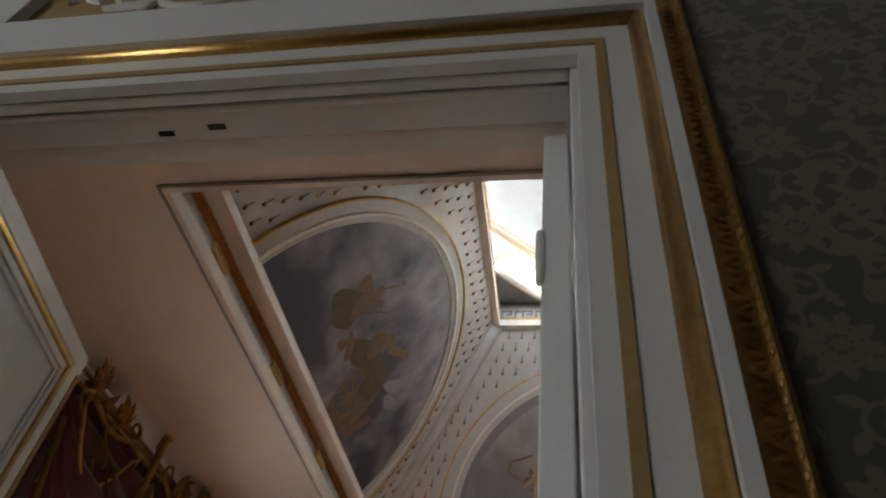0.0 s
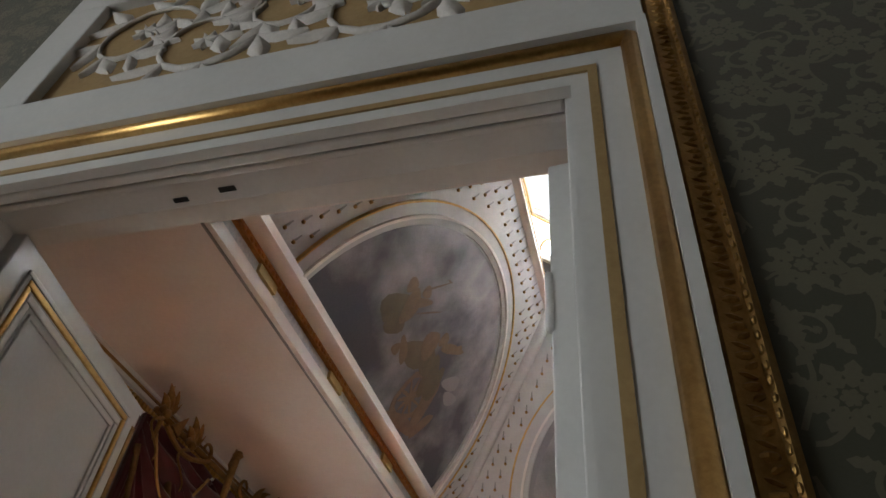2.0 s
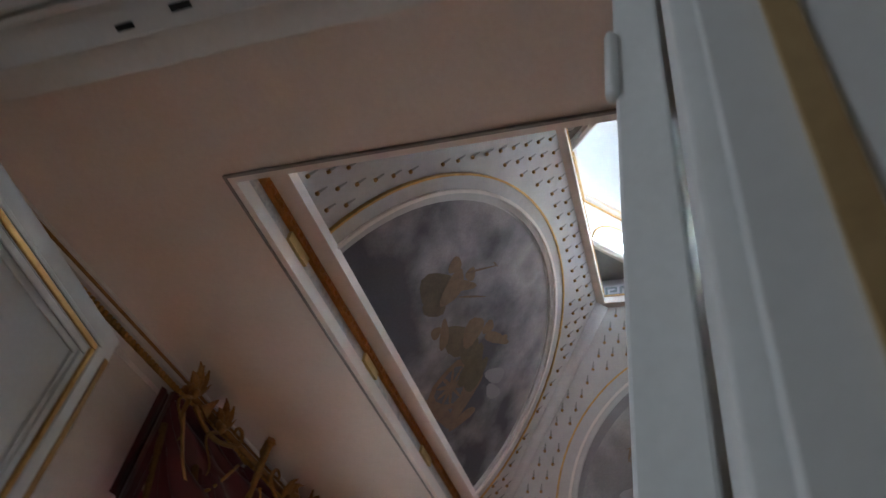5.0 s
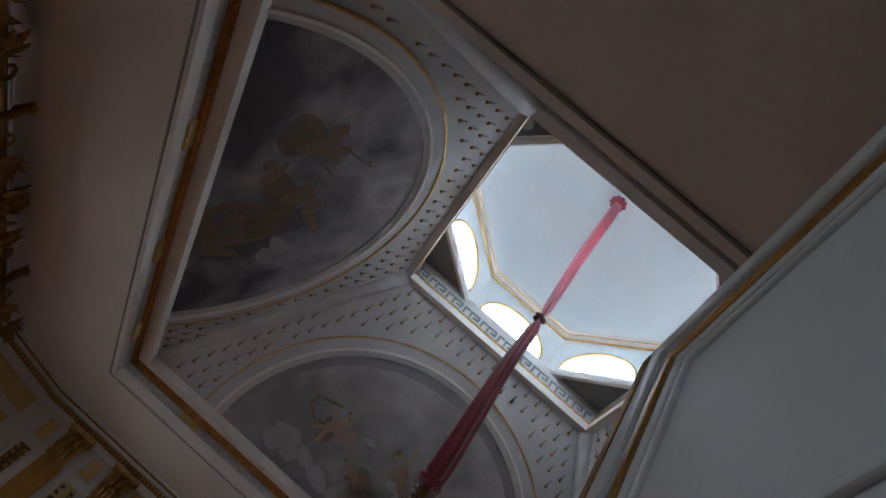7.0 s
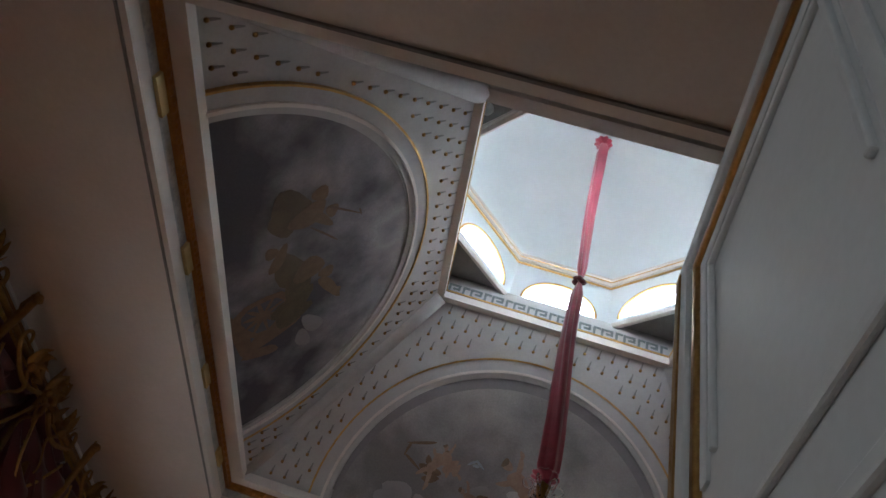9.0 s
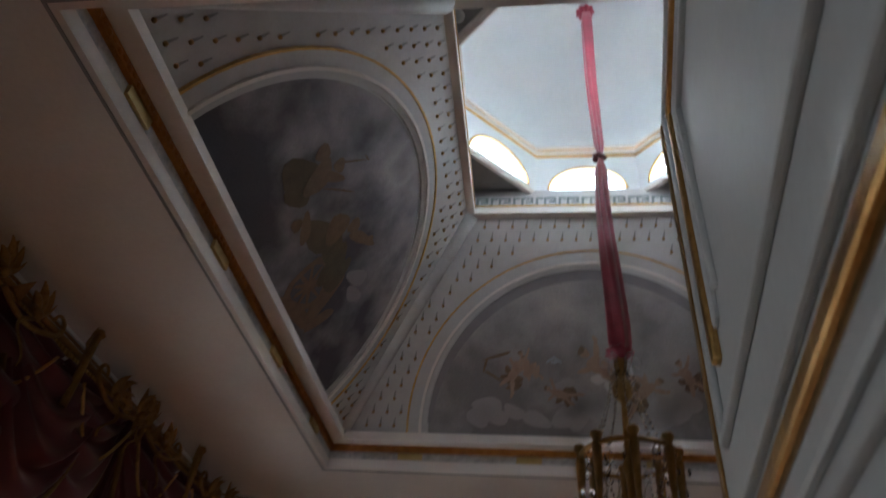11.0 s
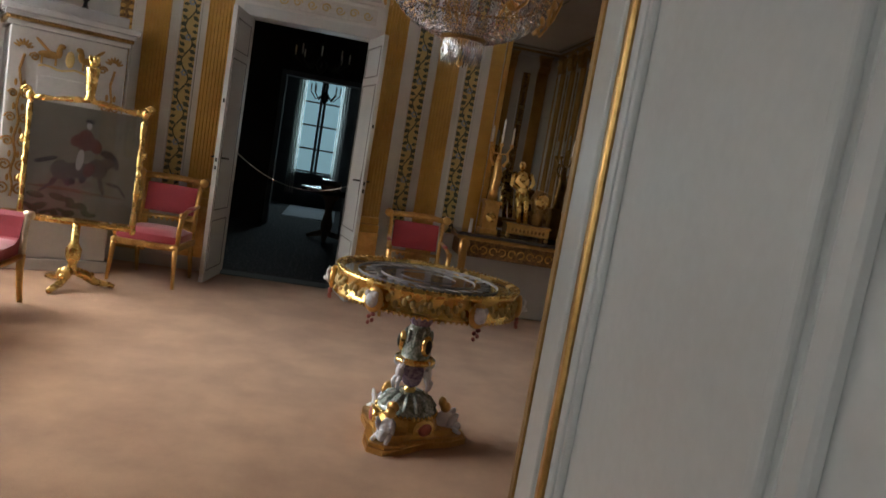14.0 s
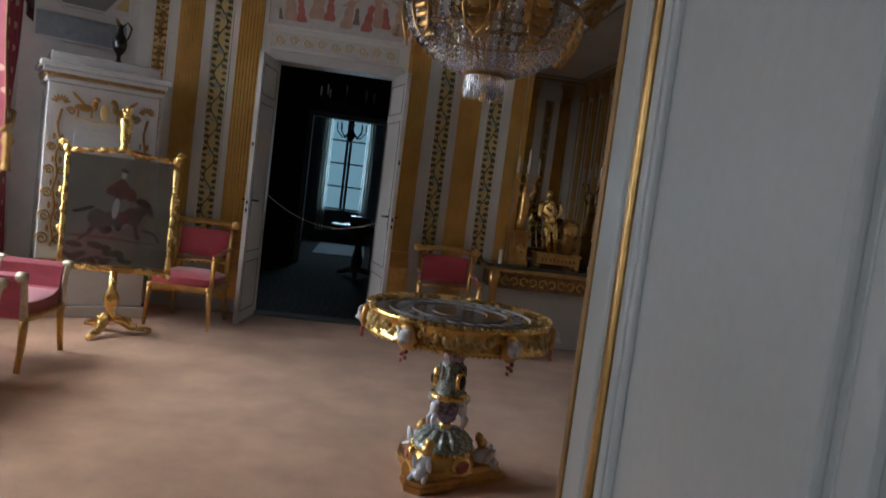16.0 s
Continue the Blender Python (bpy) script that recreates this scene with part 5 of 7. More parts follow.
# ---- armchairs ----
def armchair(m):
    t = thing("armchair", "gilt Empire armchair upholstered in crimson", "chair", m, "crimson armchairs")
    b = bmnew()
    def cushion(u, v):
        x, y = (u - 0.5) * 0.50, -0.24 + v * 0.46
        return (x, y, 0.44 + 0.05 * (1 - (2 * u - 1) ** 4) * (1 - (2 * v - 1) ** 4))
    sheet(b, cushion, 14, 12)
    box(b, -0.25, 0.25, -0.24, 0.22, 0.37, 0.442, 0.008)
    part("seat", b, SEATRED, t, "crimson upholstered seat", True)
    b = bmnew()
    box(b, -0.275, 0.275, -0.265, -0.235, 0.32, 0.375, 0.006)
    box(b, -0.275, -0.245, -0.235, 0.25, 0.32, 0.375, 0.006)
    box(b, 0.245, 0.275, -0.235, 0.25, 0.32, 0.375, 0.006)
    box(b, -0.245, 0.245, 0.22, 0.25, 0.32, 0.375, 0.006)
    for k in range(16):
        blob(b, (-0.25 + k * 0.0333, -0.268, 0.348), (0.011, 0.006, 0.014), 6)
    part("seat_frame", b, GILT, t, "carved gilt seat rail")
    for sx in (-1, 1):
        b = bmnew()
        tube(b, [(sx * 0.258, -0.25, 0.37), (sx * 0.262, -0.255, 0.25), (sx * 0.272, -0.262, 0.10), (sx * 0.278, -0.265, 0.0)], [0.028, 0.024, 0.018, 0.015], 8)
        blob(b, (sx * 0.25, -0.25, 0.35), 0.034, 8)
        part("leg", b, GILT, t, "tapered gilt front leg", True)
        b = bmnew()
        tube(b, [(sx * 0.24, 0.235, 0.38), (sx * 0.242, 0.26, 0.2), (sx * 0.245, 0.31, 0.0)], [0.024, 0.022, 0.017], 8)
        part("leg", b, GILT, t, "splayed gilt back leg", True)
        b = bmnew()
        tube(b, [(sx * 0.245, 0.235, 0.36), (sx * 0.248, 0.25, 0.60), (sx * 0.255, 0.29, 0.90)], [0.022, 0.02, 0.019], 8)
        part("back_post", b, GILT, t, "gilt back post", True)
        b = bmnew()
        tube(b, [(sx * 0.262, -0.22, 0.37), (sx * 0.27, -0.24, 0.50), (sx * 0.275, -0.225, 0.62), (sx * 0.272, -0.10, 0.655), (sx * 0.262, 0.25, 0.68)], [0.02, 0.022, 0.024, 0.019, 0.018], 8)
        blob(b, (sx * 0.275, -0.235, 0.635), (0.026, 0.03, 0.026), 8)
        part("arm", b, GILT, t, "curved gilt arm", True)
        b = bmnew()
        blob(b, (sx * 0.268, 0.03, 0.672), (0.024, 0.11, 0.02), 10)
        part("arm_pad", b, SEATRED, t, "crimson arm pad", True)
    b = bmnew()
    def back(u, v):
        x = (u - 0.5) * 0.44
        bul = (1 - (2 * u - 1) ** 4) * (1 - (2 * v - 1) ** 4)
        return (x, 0.252 + 0.038 * v - 0.03 * bul, 0.585 + 0.255 * v)
    sheet(b, back, 14, 12)
    sheet(b, lambda u, v: ((u - 0.5) * 0.44, 0.275 + 0.038 * v, 0.585 + 0.255 * v), 2, 2)
    part("backrest", b, SEATRED, t, "crimson upholstered back", True)
    b = bmnew()
    tube(b, [(-0.27 + 0.054 * k, 0.29 + 0.004 * math.sin(k), 0.895 + 0.015 * math.sin(math.pi * k / 10)) for k in range(11)], 0.036, 8, 0.55)
    for sx in (-1, 1):
        lathe(b, [(0.034, -0.028), (0.042, -0.02), (0.042, 0.02), (0.034, 0.028)], 12, Matrix.Translation((sx * 0.285, 0.285, 0.90)) @ Matrix.Rotation(math.pi / 2, 4, "X"))
    for k in range(9):
        blob(b, (-0.18 + 0.045 * k, 0.262, 0.90), (0.016, 0.008, 0.014), 6)
    part("top_rail", b, GILT, t, "carved gilt top rail", True)
    b = bmnew()
    tube(b, [(-0.24, 0.248, 0.545), (0.24, 0.248, 0.545)], 0.02, 8, 0.6)
    for k in range(7):
        blob(b, (-0.15 + 0.05 * k, 0.238, 0.525), (0.018, 0.008, 0.018), 6)
    part("cross_rail", b, GILT, t, "pierced gilt cross rail", True)
    return t


chair = armchair(Matrix.Translation((-1.66, 8.04, 0)) @ Matrix.Rotation(radians(-6), 4, "Z"))
copy_thing(chair, Matrix.Translation((0.655, 8.05, 0)))


# ---- window seats with rolled ends ----
def rolled_bench(m):
    t = thing("upholstered_bench", "gilt bench with rolled ends upholstered in crimson", "bench", m, "benches before the windows")
    inner = [(-.318, .632), (-.292, .60), (-.272, .53), (-.245, .46), (-.19, .425), (-.10, .415), (0, .412)]
    outer = [(-.275, .335), (-.30, .44), (-.315, .53), (-.345, .585), (-.350, .615)]
    prof = outer + inner + [(-y, z) for y, z in inner[-2::-1]] + [(-y, z) for y, z in outer[::-1]]
    b = bmnew()
    slab(b, [(-.205, y, z) for y, z in prof], (0.41, 0, 0))
    part("upholstery", b, SEATRED, t, "crimson upholstered seat and rolled ends")
    b = bmnew()
    def cushion(u, v):
        return ((u - 0.5) * 0.41, (v - 0.5) * 0.46, 0.418 + 0.03 * (1 - (2 * u - 1) ** 4) * (1 - (2 * v - 1) ** 4) + 0.03 * abs(2 * v - 1) ** 3)
    sheet(b, cushion, 12, 12)
    part("cushion", b, SEATRED, t, "", True)
    for sx in (-1, 1):
        b = bmnew()
        tube(b, [(sx * .218, -.27 + .054 * k, .335 - .012 * math.sin(math.pi * k / 10)) for k in range(11)], 0.026, 8, 0.8)
        part("seat_rail", b, GILT, t, "gilt seat rail", True)
        for sy in (-1, 1):
            b = bmnew()
            tube(b, [(sx * .22, sy * y, z) for y, z in ((.272, .33), (.282, .44), (.295, .53), (.315, .59), (.335, .625), (.352, .612))], [.026, .023, .022, .024, .022, .016], 8)
            lathe(b, [(.026, -.03), (.032, -.024), (.032, .024), (.026, .03)], 12, Matrix.Translation((sx * .22, sy * .335, .612)) @ Matrix.Rotation(math.pi / 2, 4, "Y"))
            part("arm_post", b, SILVERGILT, t, "pale gilt scroll post", True)
            b = bmnew()
            tube(b, [(sx * .22, sy * y, z) for y, z in ((.268, .35), (.268, .24), (.285, .12), (.318, .0))], [.030, .026, .022, .020], 8)
            part("leg", b, GILT, t, "gilt sabre leg", True)
    return t


SILVERGILT = surface("pale_rubbed_gilding", (0.42, 0.34, 0.22), (0.70, 0.62, 0.48), 0.35, 0.85, scale=30, grain=140, bump=0.4)
bench = rolled_bench(Matrix.Translation((-2.425, 6.42, 0)))
copy_thing(bench, Matrix.Translation((-2.425, 5.50, 0)))

# ---- porcelain table ----
TX, TY = 0.36, 5.10
tb = thing("porcelain_table", "round porcelain table with a gilt rim and figured pedestal", "table", Matrix.Translation((TX, TY, 0)))
b = bmnew()
lathe(b, [(0.40, 0.835), (0.435, 0.846), (0.0005, 0.849)], 48)
part("tabletop", b, TABLETOP, tb, "dark painted porcelain top")
b = bmnew()
for r_, w_ in ((0.36, 0.006), (0.24, 0.006), (0.14, 0.004)):
    tube(b, [(r_ * math.cos(a * 0.1309), r_ * math.sin(a * 0.1309), 0.8485) for a in range(48)], w_, 5, 0.4, True)
for k in range(24):
    a = k * math.pi / 12
    blob(b, (0.30 * math.cos(a), 0.30 * math.sin(a), 0.849), (0.04, 0.018, 0.0015), 8, Matrix.Rotation(a + 0.8, 3, "Z"))
part("top_ornament", b, GREYRECESS, tb, "pale painted scrolls", False, "stuff")
b = bmnew()
lathe(b, [(0.42, 0.73), (0.462, 0.732), (0.468, 0.742), (0.458, 0.752), (0.455, 0.825), (0.466, 0.835), (0.472, 0.850), (0.46, 0.862), (0.44, 0.858), (0.435, 0.846)], 64)
part("rim", b, GILTBRIGHT, tb, "gilt rim", True)
b = bmnew()
for k in range(72):
    a = k * 2 * math.pi / 72
    z = 0.785 + 0.012 * math.sin(k * 2.4)
    blob(b, (0.459 * math.cos(a), 0.459 * math.sin(a), z), (0.014, 0.014, 0.02), 6)
    blob(b, (0.459 * math.cos(a + 0.04), 0.459 * math.sin(a + 0.04), z + 0.022 * (-1) ** k), (0.012, 0.012, 0.012), 5)
part("rim_flowers", b, GROUND, tb, "cream and gilt flower frieze", True, "stuff")
b = bmnew()
for k in range(110):
    a = k * 2 * math.pi / 110
    blob(b, (0.468 * math.cos(a), 0.468 * math.sin(a), 0.862), 0.007, 5)
    blob(b, (0.466 * math.cos(a), 0.466 * math.sin(a), 0.731), 0.007, 5)
part("beading", b, GILTBRIGHT, tb, "fine gilt beading", True, "stuff")
for k in range(6):
    a = math.radians(-127 + 60 * k)
    m4 = Matrix.Rotation(a, 4, "Z") @ Matrix.Translation((0.478, 0, 0.775))
    b = bmnew()
    blob(b, (0.004, 0, 0), (0.022, 0.052, 0.062), 12)
    bmesh.ops.transform(b, matrix=m4, verts=b.verts)
    md = part("medallion", b, GILT, tb, "gilt medallion on the rim", True)
    b = bmnew()
    blob(b, (0.022, 0, 0.004), (0.022, 0.034, 0.04), 10)
    for s in (-1, 1):
        blob(b, (0.028, s * 0.022, 0.028), (0.014, 0.014, 0.018), 7)
    blob(b, (0.04, 0, -0.012), (0.016, 0.016, 0.014), 7)
    bmesh.ops.transform(b, matrix=m4, verts=b.verts)
    part("mask", b, PORCELAIN, md, "white porcelain mask", True)
    b = bmnew()
    for j in range(4):
        blob(b, (0.01, 0.01 * (-1) ** j, -0.065 - 0.014 * j), (0.012, 0.014 - 0.002 * j, 0.011), 6)
    bmesh.ops.transform(b, matrix=m4, verts=b.verts)
    part("pendant", b, REDPAINT, md, "rust red pendant", True)
# pedestal, from the top down
b = bmnew()
lathe(b, [(0.05, 0.70), (0.16, 0.73), (0.38, 0.735), (0.38, 0.74)], 24)
part("under_frame", b, GILT, tb, "", True)
b = bmnew()
lathe(b, [(0.034, 0.71), (0.05, 0.70), (0.045, 0.665), (0.06, 0.655), (0.062, 0.62), (0.052, 0.60)], 16)
part("collar", b, VIOLETPORC, tb, "violet porcelain collar", True)
b = bmnew()
lathe(b, [(0.050, 0.60), (0.058, 0.58), (0.075, 0.50), (0.080, 0.46), (0.074, 0.425), (0.09, 0.415)], 18)
for k in range(10):
    a = k * 0.628
    blob(b, (0.066 * math.cos(a), 0.066 * math.sin(a), 0.53), (0.014, 0.014, 0.05), 6)
part("shaft", b, GREENPORC, tb, "grey-green porcelain shaft", True)
for k in range(3):
    a = math.radians(-60 + 120 * k)
    b = bmnew()
    blob(b, (0.08 * math.cos(a), 0.08 * math.sin(a), 0.505), (0.022, 0.034, 0.055), 10, Matrix.Rotation(a, 3, "Z"))
    cm = part("cameo", b, GILTBRIGHT, tb, "gilt oval cameo frame", True)
    b = bmnew()
    blob(b, (0.092 * math.cos(a), 0.092 * math.sin(a), 0.505), (0.016, 0.022, 0.040), 10, Matrix.Rotation(a, 3, "Z"))
    part("stone", b, IRON, cm, "dark oval stone", True)
b = bmnew()
lathe(b, [(0.05, 0.43), (0.105, 0.425), (0.11, 0.41), (0.10, 0.40), (0.045, 0.39)], 20)
part("gilt_tray", b, GILTBRIGHT, tb, "gilt tray of the pedestal", True)
b = bmnew()
lathe(b, [(0.03, 0.40), (0.055, 0.38), (0.062, 0.34), (0.05, 0.29), (0.025, 0.265)], 16)
part("urn", b, VIOLETPORC, tb, "violet and white porcelain urn", True)
b = bmnew()
lathe(b, [(0.022, 0.27), (0.035, 0.255), (0.03, 0.235)], 14)
part("gilt_ring", b, GILTBRIGHT, tb, "", True)


def putto_shape(m, s=1.0):
    """A small porcelain figure as one plain rounded shape."""
    b = bmnew()
    blob(b, (0, 0, 0.075 * s), (0.026 * s, 0.024 * s, 0.045 * s), 10)
    blob(b, (0, 0, 0.135 * s), (0.018 * s, 0.018 * s, 0.02 * s), 8)
    for q in (-1, 1):
        tube(b, [(q * 0.014 * s, 0.0, 0.05 * s), (q * 0.022 * s, 0.02 * s, 0.02 * s), (q * 0.02 * s, 0.012 * s, -0.02 * s)], [0.015 * s, 0.013 * s, 0.008 * s], 7)
        tube(b, [(q * 0.024 * s, 0, 0.105 * s), (q * 0.042 * s, 0.01 * s, 0.12 * s), (q * 0.036 * s, 0.012 * s, 0.155 * s)], [0.010 * s, 0.009 * s, 0.007 * s], 7)
    bmesh.ops.transform(b, matrix=m, verts=b.verts)
    return b


for k in range(3):
    a = math.radians(-90 - 60 + 120 * k)
    part("statuette", putto_shape(Matrix.Rotation(a - math.pi / 2, 4, "Z") @ Matrix.Translation((0, 0.085, 0.28)), 0.95), PORCELAIN, tb, "white porcelain statuette", True)
b = bmnew()
lathe(b, [(0.04, 0.24), (0.07, 0.235), (0.12, 0.20), (0.155, 0.165), (0.16, 0.145), (0.15, 0.14)], 24)
for k in range(14):
    a = k * 2 * math.pi / 14
    tube(b, [(0.06 * math.cos(a), 0.06 * math.sin(a), 0.238), (0.115 * math.cos(a), 0.115 * math.sin(a), 0.208), (0.152 * math.cos(a), 0.152 * math.sin(a), 0.172)], [0.012, 0.02, 0.012], 6, 0.5)
part("dome_foot", b, GREENPORC, tb, "grey-green leaf-carved dome", True)
b = bmnew()
for k in range(44):
    a = k * 2 * math.pi / 44
    blob(b, (0.158 * math.cos(a), 0.158 * math.sin(a), 0.145), 0.011, 6)
part("gilt_beads", b, GILTBRIGHT, tb, "", True, "stuff")
b = bmnew()
pts = []
for k in range(3):
    a0 = math.radians(-120 + 120 * k)
    for d, r in ((-0.13, 0.335), (0.13, 0.335)):
        pts.append((r * math.cos(a0 + d), r * math.sin(a0 + d)))
    for j in range(1, 6):
        a = a0 + 0.13 + (2 * math.pi / 3 - 0.26) * j / 6
        r = 0.335 - 0.14 * math.sin(math.pi * j / 6)
        pts.append((r * math.cos(a), r * math.sin(a)))
slab(b, [(x, y, 0.0) for x, y in pts], (0, 0, 0.03))
slab(b, [(x * 0.96, y * 0.96, 0.03) for x, y in pts], (0, 0, 0.018))
part("base_plate", b, GILT, tb, "three-cornered gilt base")
b = bmnew()
slab(b, [(x * 0.80, y * 0.80, 0.048) for x, y in pts], (0, 0, 0.03))
lathe(b, [(0.19, 0.05), (0.17, 0.10), (0.14, 0.15)], 12)
part("base_block", b, OCHRE, tb, "ochre porcelain block")
for k in range(3):
    a = math.radians(-120 + 120 * k)
    rot = Matrix.Rotation(a, 4, "Z")
    b = bmnew()
    blob(b, (0.215, 0, 0.10), (0.06, 0.04, 0.055), 10)
    blob(b, (0.265, 0, 0.075), (0.04, 0.032, 0.03), 8)
    for q in (-1, 1):
        blob(b, (0.245, q * 0.04, 0.12), (0.022, 0.012, 0.05), 8, Matrix.Rotation(0.5, 3, "Y"))
        tube(b, [(0.24, q * 0.03, 0.08), (0.28, q * 0.035, 0.06), (0.30, q * 0.04, 0.05)], [0.016, 0.014, 0.01], 6)
    bmesh.ops.transform(b, matrix=rot, verts=b.verts)
    part("winged_beast", b, PORCELAIN, tb, "white porcelain winged foot", True)
    b = bmnew()
    blob(b, (0.205, 0, 0.175), 0.03, 9)
    blob(b, (0.185, 0, 0.20), (0.022, 0.034, 0.03), 8)
    bmesh.ops.transform(b, matrix=rot, verts=b.verts)
    part("head", b, GILT, tb, "gilt head over the foot", True)
    rot = Matrix.Rotation(a + math.pi / 3, 4, "Z")
    b = bmnew()
    blob(b, (0.165, 0, 0.095), (0.02, 0.065, 0.048), 12)
    bmesh.ops.transform(b, matrix=rot, verts=b.verts)
    sh = part("shield", b, GILTBRIGHT, tb, "gilt oval shield", True)
    b = bmnew()
    blob(b, (0.178, 0, 0.095), (0.014, 0.045, 0.034), 10)
    bmesh.ops.transform(b, matrix=rot, verts=b.verts)
    part("field", b, REDPAINT, sh, "dark rust porcelain field", True)

# ---- mirror, console, clock, candelabra ----
mi = thing("wall_mirror", "tall old mirror in a narrow gilt frame", "mirror", Matrix.Translation((0, YN, 0)))
b = bmnew()
box(b, 1.36, 2.66, -0.022, -0.001, 0.68, 3.85)
part("glass", b, MIRROR, mi, "slightly dim mirror glass")
b = bmnew()
box(b, 1.31, 1.36, -0.04, -0.001, 0.66, 3.88, 0.008)
box(b, 2.66, 2.71, -0.04, -0.001, 0.66, 3.88, 0.008)
box(b, 1.36, 2.66, -0.04, -0.001, 3.85, 3.90, 0.008)
part("frame", b, OCHRE, mi, "gilt mirror frame")
co = thing("console_table", "gilt console table with a dark marble top", "console table", Matrix.Translation((1.85, 8.45, 0)))
b = bmnew()
box(b, -0.80, 0.80, -0.22, 0.215, 0.80, 0.835, 0.006)
part("top", b, STONE, co, "dark marble top")
b = bmnew()
box(b, -0.80, 0.80, -0.235, 0.22, 0.765, 0.80, 0.008)
for k in range(60):
    blob(b, (-0.79 + k * 0.0268, -0.238, 0.79), 0.009, 5)
part("moulding", b, GILT, co, "gilt beaded edge")
b = bmnew()
box(b, -0.76, 0.76, -0.19, 0.215, 0.60, 0.765, 0.004)
part("apron", b, BROWNGILT, co, "dark carved apron")
b = bmnew()
for k in range(8):
    x = -0.66 + k * 0.19
    for q in (-1, 1):
        tube(b, [(x + q * 0.05 + q * 0.035 * math.cos(a), -0.195, 0.68 + 0.035 * math.sin(a)) for a in [0.5 * i for i in range(11)]], 0.007, 5)
part("apron_scrolls", b, OCHRE, co, "", False, "stuff")
for sx in (-1, 1):
    b = bmnew()
    tube(b, [(sx * 0.72, -0.18, 0.765), (sx * 0.74, -0.25, 0.70), (sx * 0.72, -0.22, 0.60), (sx * 0.70, -0.14, 0.42), (sx * 0.71, -0.16, 0.2), (sx * 0.72, -0.20, 0.02)], [0.05, 0.045, 0.04, 0.035, 0.03, 0.035], 10)
    scroll_at(b, sx * 0.72, 0.72, 0.05, sx, y=-0.245, thick=0.014)
    part("leg", b, GILT, co, "scrolled gilt leg", True)
b = bmnew()
box(b, -0.78, 0.78, 0.10, 0.24, 0.0, 0.58, 0.006)
part("back_panel", b, DOORWHITE, co, "white back panel")


def statue(name, label, m, h, mat, wings=False):
    """A small gilt figure as one plain rounded mesh."""
    b = bmnew()
    s = h
    for q in (-1, 1):
        tube(b, [(q * 0.05 * s, 0, 0.0), (q * 0.06 * s, -0.02 * s, 0.26 * s), (q * 0.05 * s, 0, 0.50 * s)], [0.04 * s, 0.045 * s, 0.07 * s], 9)
        tube(b, [(q * 0.13 * s, 0, 0.80 * s), (q * 0.18 * s, -0.03 * s, 0.64 * s), (q * 0.08 * s, -0.11 * s, 0.56 * s)], [0.045 * s, 0.035 * s, 0.028 * s], 8)
        if wings:
            blob(b, (q * 0.17 * s, 0.07 * s, 0.78 * s), (0.10 * s, 0.02 * s, 0.16 * s), 8, Matrix.Rotation(q * 0.6, 3, "Y"))
    blob(b, (0, 0, 0.52 * s), (0.10 * s, 0.08 * s, 0.09 * s), 10)
    blob(b, (0, 0, 0.70 * s), (0.125 * s, 0.085 * s, 0.16 * s), 12)
    blob(b, (0, -0.01 * s, 0.93 * s), (0.055 * s, 0.06 * s, 0.07 * s), 10)
    me = part(name, b, mat, None, label, True)
    me.matrix_world = m
    return me


ck = thing("mantel_clock", "gilt mantel clock with a leaning figure on a stepped base", "clock", Matrix.Translation((1.76, 8.42, 0.836)))
b = bmnew()
box(b, -0.22, 0.22, -0.10, 0.10, 0.04, 0.13, 0.008)
box(b, -0.235, 0.235, -0.11, 0.11, 0.13, 0.15, 0.006)
part("base", b, GILT, ck, "gilt base")
b = bmnew()
for k in range(9):
    blob(b, (-0.16 + 0.04 * k, -0.103, 0.085), (0.015, 0.006, 0.02), 6)
part("base_ornament", b, OLDGILT, ck, "", True, "stuff")
for sx in (-1, 1):
    for sy in (-1, 1):
        b = bmnew()
        blob(b, (sx * 0.20, sy * 0.085, 0.02), (0.026, 0.026, 0.02), 8)
        part("foot", b, GILT, ck, "", True)
b = bmnew()
tube(b, [(0.09, 0.02, 0.15), (0.10, 0.02, 0.28), (0.085, 0.02, 0.42), (0.10, 0.02, 0.50)], [0.075, 0.07, 0.085, 0.06], 10)
for k in range(16):
    a = k * 0.9
    blob(b, (0.09 + 0.08 * math.cos(a), 0.02 + 0.06 * math.sin(a), 0.20 + 0.018 * k), (0.03, 0.025, 0.028), 6)
part("rock", b, OLDGILT, ck, "rough gilt rock with leaves", True)
b = bmnew()
lathe(b, [(0.07, 0), (0.075, 0.012), (0.06, 0.02)], 20, Matrix.Translation((0.10, -0.06, 0.40)) @ Matrix.Rotation(math.pi / 2, 4, "X"))
part("dial", b, GILTBRIGHT, ck, "round gilt dial", True)
statue("statuette", "gilt standing figure leaning on the clock", Matrix.Translation((1.70, 8.38, 0.987)) @ Matrix.Rotation(radians(-10), 4, "Y"), 0.62, GILTBRIGHT)


